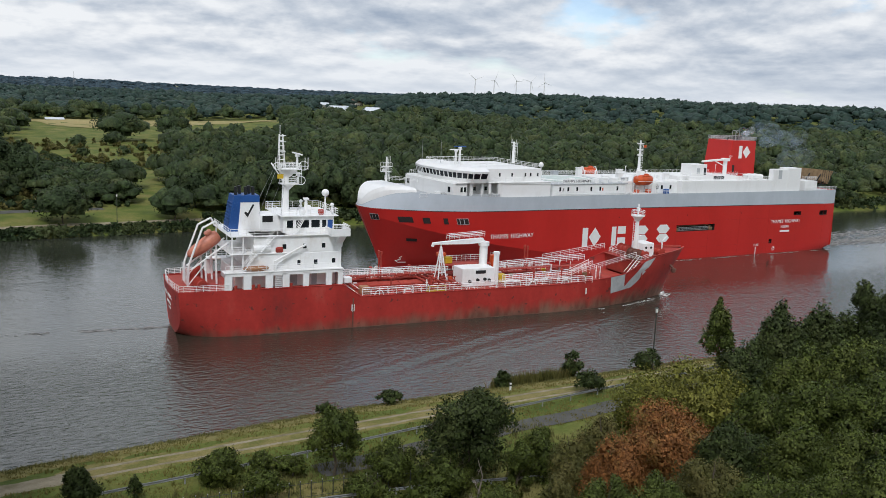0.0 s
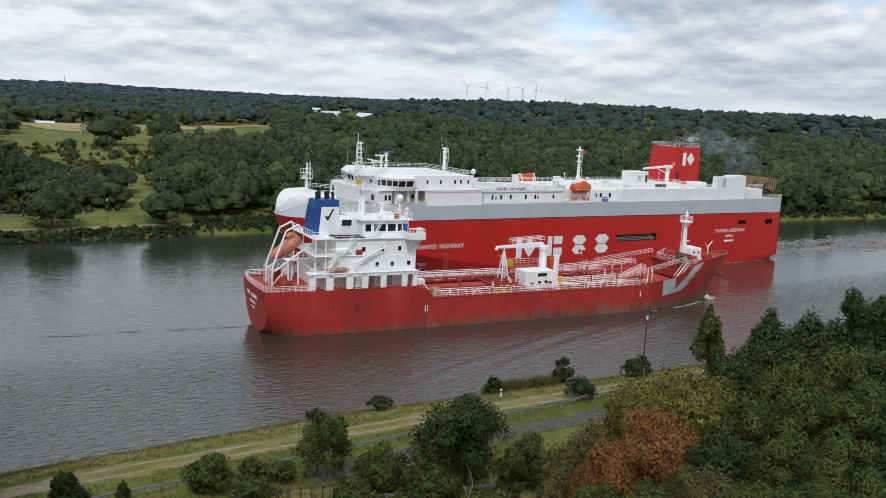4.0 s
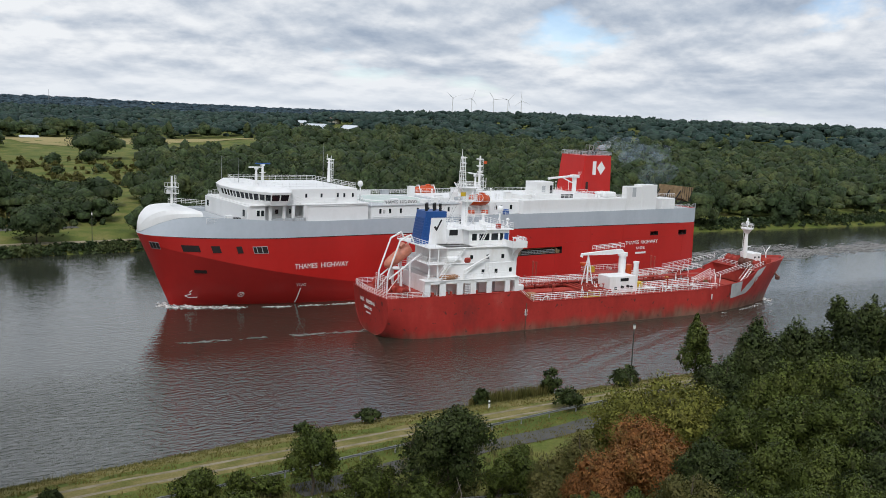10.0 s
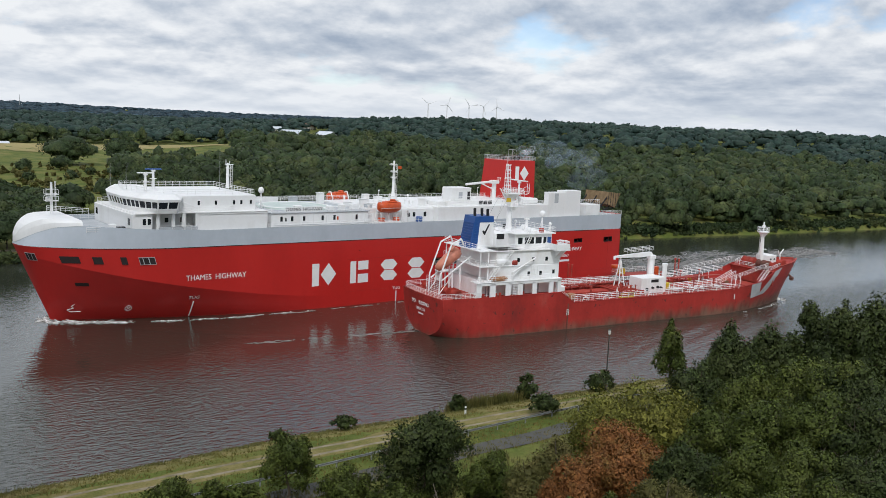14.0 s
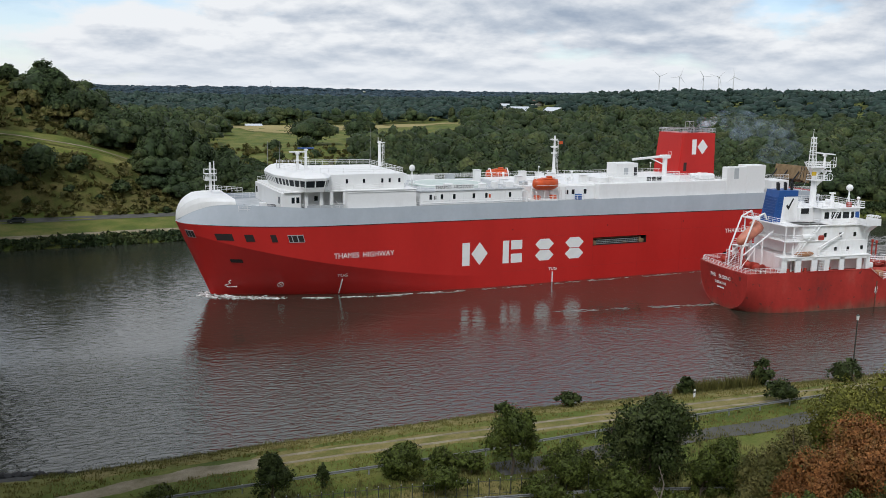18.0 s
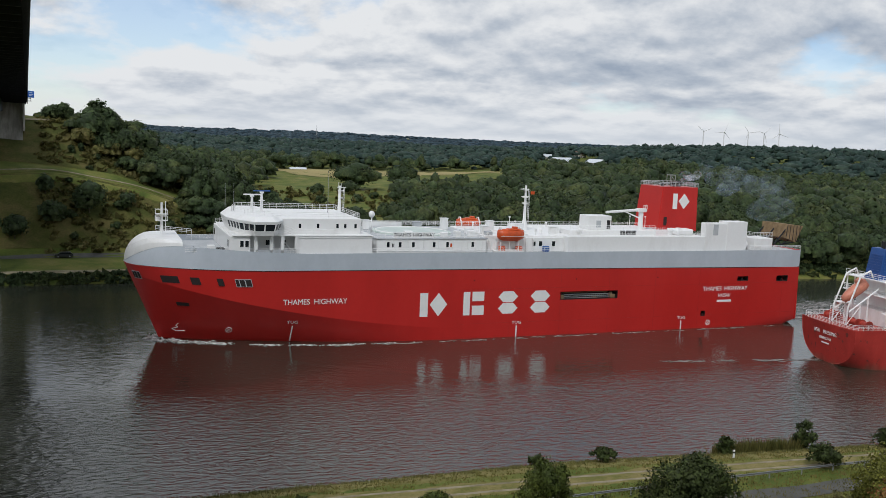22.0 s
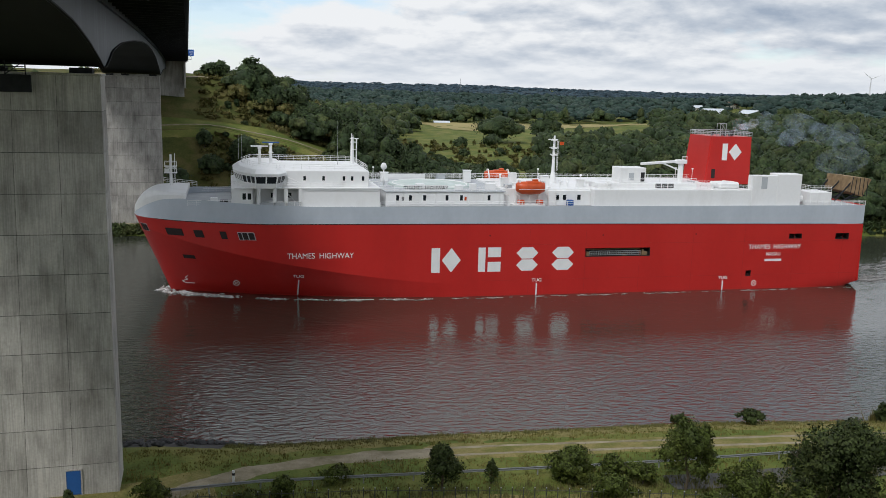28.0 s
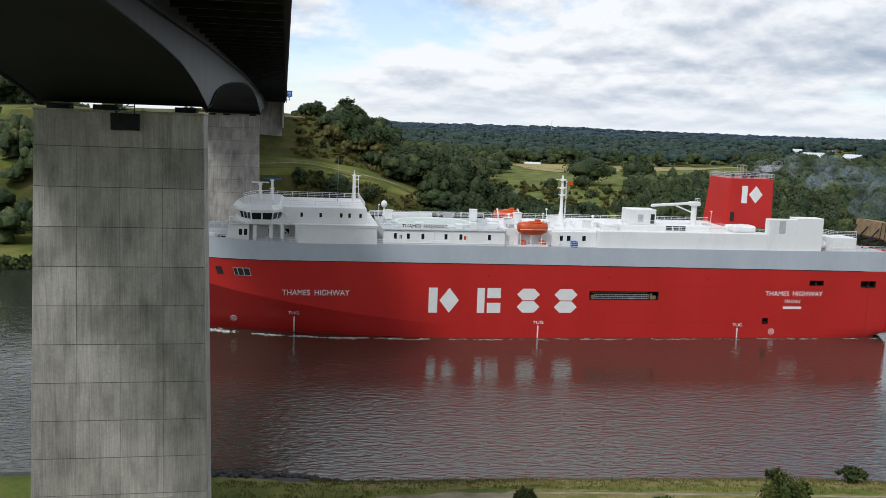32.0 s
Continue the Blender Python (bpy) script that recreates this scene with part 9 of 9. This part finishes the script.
def foam_line(name, label, pts, widths, seed, density=9.0, height=0.10, mat="foam"):
    """Foam as many small rigid flecks along a line on the water."""
    r = random.Random(seed)
    vs, fs = [], []
    for (a, b), (w0, w1) in zip(zip(pts, pts[1:]), zip(widths, widths[1:])):
        L = math.dist(a, b)
        for _ in range(int(L * density)):
            f = r.random()
            w = w0 + (w1 - w0) * f
            x, y = a[0] + (b[0] - a[0]) * f, a[1] + (b[1] - a[1]) * f
            dx, dy = (b[0] - a[0]) / L, (b[1] - a[1]) / L
            o = r.gauss(0, 0.42) * w
            cx, cy = x - dy * o, y + dx * o
            s, t = r.uniform(0.12, 0.55) * (0.6 + 0.5 * w) * (1 if mat == "foam" else 1.8), r.uniform(0.06, 0.2)
            j = cx * 0.45 + seed * 7.3
            h0, h1 = (random.Random(int(math.floor(j)) + q).random() for q in (0, 1))
            if h0 + (h1 - h0) * (j - math.floor(j)) + r.uniform(-0.25, 0.25) < 0.70 - 0.40 * w:
                continue
            rot = math.atan2(dy, dx) + r.gauss(0, 0.3)
            k = len(vs)
            n = 6
            for j in range(n):
                ang = 2 * math.pi * j / n
                q = r.uniform(0.7, 1.2)
                ex, ey = math.cos(ang) * s * q, math.sin(ang) * t * q
                vs.append((cx + ex * math.cos(rot) - ey * math.sin(rot), cy + ex * math.sin(rot) + ey * math.cos(rot), 0.03))
            vs.append((cx, cy, 0.05 + height * r.random() * w))
            fs += [(k + j, k + (j + 1) % n, k + n) for j in range(n)]
    return tagged(mesh_object(name, vs, fs, M[mat]), label, "foam", kind="stuff")


def swell_ridges(name, label, lines, seed):
    """Low smooth waves on the water, crest and trough, each along a line."""
    vs, fs = [], []
    for pts, amp, wid in lines:
        P = []
        for a, b in zip(pts, pts[1:]):
            n = max(2, int(math.dist(a, b) / 1.2))
            P += [(a[0] + (b[0] - a[0]) * i / n, a[1] + (b[1] - a[1]) * i / n) for i in range(n)]
        P.append(pts[-1])
        m = len(P)
        cross = 11
        o = len(vs)
        for i, (x, y) in enumerate(P):
            a, b = P[max(i - 1, 0)], P[min(i + 1, m - 1)]
            L = math.dist(a, b)
            dx, dy = (b[0] - a[0]) / L, (b[1] - a[1]) / L
            fade = min(1, i / (m * 0.18), (m - 1 - i) / (m * 0.3))
            for j in range(cross):
                u = (j / (cross - 1) - 0.5) * 2
                z = -0.015 + amp * fade * (math.cos(u * math.pi) * 0.5 + 0.5) + 0.012 * fade
                vs.append((x - dy * u * wid, y + dx * u * wid, z))
        fs += [(o + (i - 1) * cross + j, o + (i - 1) * cross + j + 1, o + i * cross + j + 1, o + i * cross + j) for i in range(1, m) for j in range(cross - 1)]
    return tagged(mesh_object(name, vs, fs, M["water"], smooth_faces=True), label, "waves", kind="stuff")


car_foam = []
bow = [(70.0, 0.0), (66, 3.2), (60, 6.2), (50, 9.8), (38, 12.2), (20, 13.0), (-10, 13.0), (-40, 12.9), (-70, 12.6)]
car_foam.append(foam_line("bow_wave", "white bow wave along the car carrier's side", [(x, y + 0.4) for x, y in bow[:6]], [1.4, 1.8, 1.2, 0.75, 0.5, 0.2], 1, 15, 0.16))
car_foam.append(foam_line("bow_wave", "thin broken foam along the car carrier's side", [(x, y + 1.0) for x, y in bow[4:]], [0.7, 0.7, 0.6, 0.5, 0.5], 8, 5, 0.03, "thin_foam"))
car_foam.append(foam_line("bow_wave", "white bow wave along the car carrier's far side", [(x, -y) for x, y in bow[:5]], [0.9, 1.5, 1.2, 0.8, 0.6], 2, 10, 0.3))
car_foam.append(foam_line("wake", "pale broken wake astern of the car carrier", [(-72, 6), (-90, 5), (-130, 4), (-190, 3)], [4.0, 6.0, 8.0, 9.0], 3, 8, 0.03, "wake"))
car_foam.append(foam_line("wake", "pale broken wake astern of the car carrier", [(-72, -5), (-95, -6), (-150, -8)], [3.0, 5.0, 6.0], 4, 5, 0.03, "wake"))
car_foam.append(swell_ridges("bow_swell", "smooth bow waves spreading from the car carrier", [([(69, 2), (50, 20), (20, 42), (-20, 62)], 0.05, 2.2), ([(62, 8), (40, 26), (8, 46)], 0.04, 2.0)], 1))
tank_foam = []
bow = [(70.5, 0.0), (67, -2.2), (62, -4.2), (56, -6.2), (46, -8.2), (36, -10.0)]
tank_foam.append(foam_line("bow_wave", "white bow wave along the tanker's side", bow[:5], [1.2, 1.3, 0.7, 0.4, 0.2], 5, 8, 0.12))
tank_foam.append(foam_line("bow_wave", "white bow wave on the tanker's far side", [(x, -y) for x, y in bow[:5]], [1.1, 1.5, 0.9, 0.6, 0.4], 6, 9, 0.3))
tank_foam.append(foam_line("wake", "pale streak of foam astern of the tanker", [(-27, 1.0), (-40, 1.6), (-60, 2.6)], [0.8, 0.9, 0.7], 7, 6, 0.02, "wake"))
tank_foam.append(swell_ridges("bow_swell", "smooth bow waves spreading from the tanker", [([(70, -2), (52, -11), (28, -21), (2, -31), (-16, -40)], 0.26, 2.0), ([(60, -9), (40, -18), (16, -27.5), (-6, -37)], 0.26, 1.9), ([(47, -11), (24, -21), (4, -30), (-12, -39)], 0.32, 2.2), ([(36, -11), (16, -20), (-4, -29.5), (-22, -38.5)], 0.26, 2.0), ([(24, -12), (6, -21), (-12, -30), (-30, -39)], 0.09, 1.9), ([(70, 2), (52, 11), (30, 20), (8, 29)], 0.10, 1.6)], 2))

# exhaust haze: thin rigid puffs that travel with the car carrier
def haze_material(name, colour, dense):
    m = bpy.data.materials.new(name)
    m.use_nodes = True
    nt = m.node_tree
    b, out = nt.nodes["Principled BSDF"], nt.nodes["Material Output"]
    b.inputs["Base Color"].default_value = (*colour, 1)
    b.inputs["Roughness"].default_value = 1.0
    b.inputs["Specular IOR Level"].default_value = 0.0
    tr, mx = nt.nodes.new("ShaderNodeBsdfTransparent"), nt.nodes.new("ShaderNodeMixShader")
    tl, m2 = nt.nodes.new("ShaderNodeBsdfTranslucent"), nt.nodes.new("ShaderNodeMixShader")
    tl.inputs[0].default_value = (*colour, 1)
    m2.inputs[0].default_value = 0.75
    tc, n = nt.nodes.new("ShaderNodeTexCoord"), nt.nodes.new("ShaderNodeTexNoise")
    n.inputs["Scale"].default_value, n.inputs["Detail"].default_value = 0.35, 5
    link(nt, tc.outputs["Object"], n.inputs[0])
    r = nt.nodes.new("ShaderNodeMapRange")
    r.inputs[1].default_value, r.inputs[2].default_value, r.inputs[3].default_value, r.inputs[4].default_value = 0.40, 0.72, 0.0, dense
    link(nt, n.outputs["Fac"], r.inputs[0])
    link(nt, r.outputs[0], mx.inputs[0])
    link(nt, tr.outputs[0], mx.inputs[1])
    link(nt, b.outputs[0], m2.inputs[1])
    link(nt, tl.outputs[0], m2.inputs[2])
    link(nt, m2.outputs[0], mx.inputs[2])
    link(nt, mx.outputs[0], out.inputs[0])
    return m


M["haze"] = haze_material("thin_blue_haze", (0.66, 0.80, 0.98), 0.13)
M["steam"] = haze_material("white_exhaust", (0.92, 0.95, 1.0), 0.46)
rs = random.Random(11)
smoke = []
plume = thing("smoke_plume", "thin bluish exhaust haze drifting from the funnel", "smoke")
for i in range(16):
    near = i < 6
    if near:
        g = i / 5
        r = 0.45 + 0.8 * g
        c = (-50.8 - 6.5 * g, -6 - 1.5 * g, 31.2 + 2.0 * g ** 0.8)
    else:
        g = (i - 6) / 9
        r = 1.6 + 2.4 * g + 0.6 * rs.random()
        c = (-55 - 34 * g + rs.uniform(-2, 2), -7 - 9 * g + rs.uniform(-2, 2), 32.6 - 5.5 * g * g + rs.uniform(-2.6, 1.4) * (0.4 + g))
    bm = bmesh.new()
    bmesh.ops.create_icosphere(bm, subdivisions=2, radius=1, matrix=Matrix.LocRotScale((c[0] + rs.uniform(-1, 1) * r * 0.3, c[1] + rs.uniform(-1, 1) * r * 0.4, c[2] + rs.uniform(-0.4, 0.4) * r), Euler((rs.uniform(-0.4, 0.4), rs.uniform(-0.4, 0.4), rs.uniform(0, 3))), (r * 1.5, r * 0.9, r * 0.75)))
    part("puff", bm, M["steam" if near else "haze"], plume, shade=True)
smoke.append(plume)
MOVED_WITH_CAR = [car_carrier, *car_foam, *smoke]
tanker.scale = (1.0368, 1.0368, 1.0368)
for ob in tank_foam:
    ob.scale = (1.0368, 1.0368, 1.0)


# ---- what moves ----
def motions():
    CAR_WAY = [
        (0, pose(162.66, 173.86, 0, 0, 0, 177.97)),
        (2, pose(153.67, 173.82, 0, 0, 0, 178.70)),
        (4, pose(144.66, 173.80, 0, 0, 0, 179.45)),
        (6, pose(135.89, 173.84, 0, 0, 0, 180.23)),
        (8, pose(127.15, 174.27, 0, 0, 0, 180.98)),
        (10, pose(118.59, 174.65, 0, 0, 0, 181.56)),
        (12, pose(110.13, 175.16, 0, 0, 0, 181.99)),
        (14, pose(101.73, 175.59, 0, 0, 0, 182.34)),
        (16, pose(93.26, 176.29, 0, 0, 0, 182.76)),
        (18, pose(85.06, 176.61, 0, 0, 0, 183.03)),
        (20, pose(76.77, 176.73, 0, 0, 0, 183.27)),
        (22, pose(68.23, 176.68, 0, 0, 0, 183.54)),
        (24, pose(59.62, 176.55, 0, 0, 0, 183.93)),
        (26, pose(51.13, 176.25, 0, 0, 0, 184.36)),
        (28, pose(42.43, 176.18, 0, 0, 0, 184.80)),
        (30, pose(34.04, 176.06, 0, 0, 0, 185.28)),
        (32, pose(25.35, 175.78, 0, 0, 0, 185.72)),
    ]
    TANKER_WAY = [
        (0, pose(67.53, 139.57, -1.45, 0, 0, -6.45)),
        (2, pose(74.92, 138.61, -1.45, 0, 0, -6.40)),
        (4, pose(82.72, 137.81, -1.45, 0, 0, -6.27)),
        (6, pose(90.38, 136.99, -1.45, 0, 0, -6.06)),
        (8, pose(98.00, 136.14, -1.45, 0, 0, -5.64)),
        (10, pose(105.64, 135.18, -1.45, 0, 0, -5.14)),
        (12, pose(113.34, 134.51, -1.45, 0, 0, -4.75)),
        (14, pose(121.20, 134.08, -1.45, 0, 0, -4.41)),
        (16, pose(129.18, 133.96, -1.45, 0, 0, -4.12)),
        (18, pose(137.00, 134.09, -1.45, 0, 0, -3.84)),
        (20, pose(143.97, 134.69, -1.45, 0, 0, -3.56)),
        (22, pose(151.54, 134.81, -1.45, 0, 0, -3.28)),
        (24, pose(160.32, 134.16, -1.45, 0, 0, -2.99)),
        (26, pose(168.96, 133.61, -1.45, 0, 0, -2.71)),
        (28, pose(177.60, 133.05, -1.45, 0, 0, -2.42)),
        (30, pose(186.23, 132.49, -1.45, 0, 0, -2.14)),
        (32, pose(194.87, 131.93, -1.45, 0, 0, -1.86)),
    ]
    for ob in MOVED_WITH_CAR:
        walk(ob, CAR_WAY)
    walk(tanker, TANKER_WAY)
    for ob in tank_foam:
        walk(ob, [(t, pose(0, 0, 1.45) @ m) for t, m in TANKER_WAY])


motions()
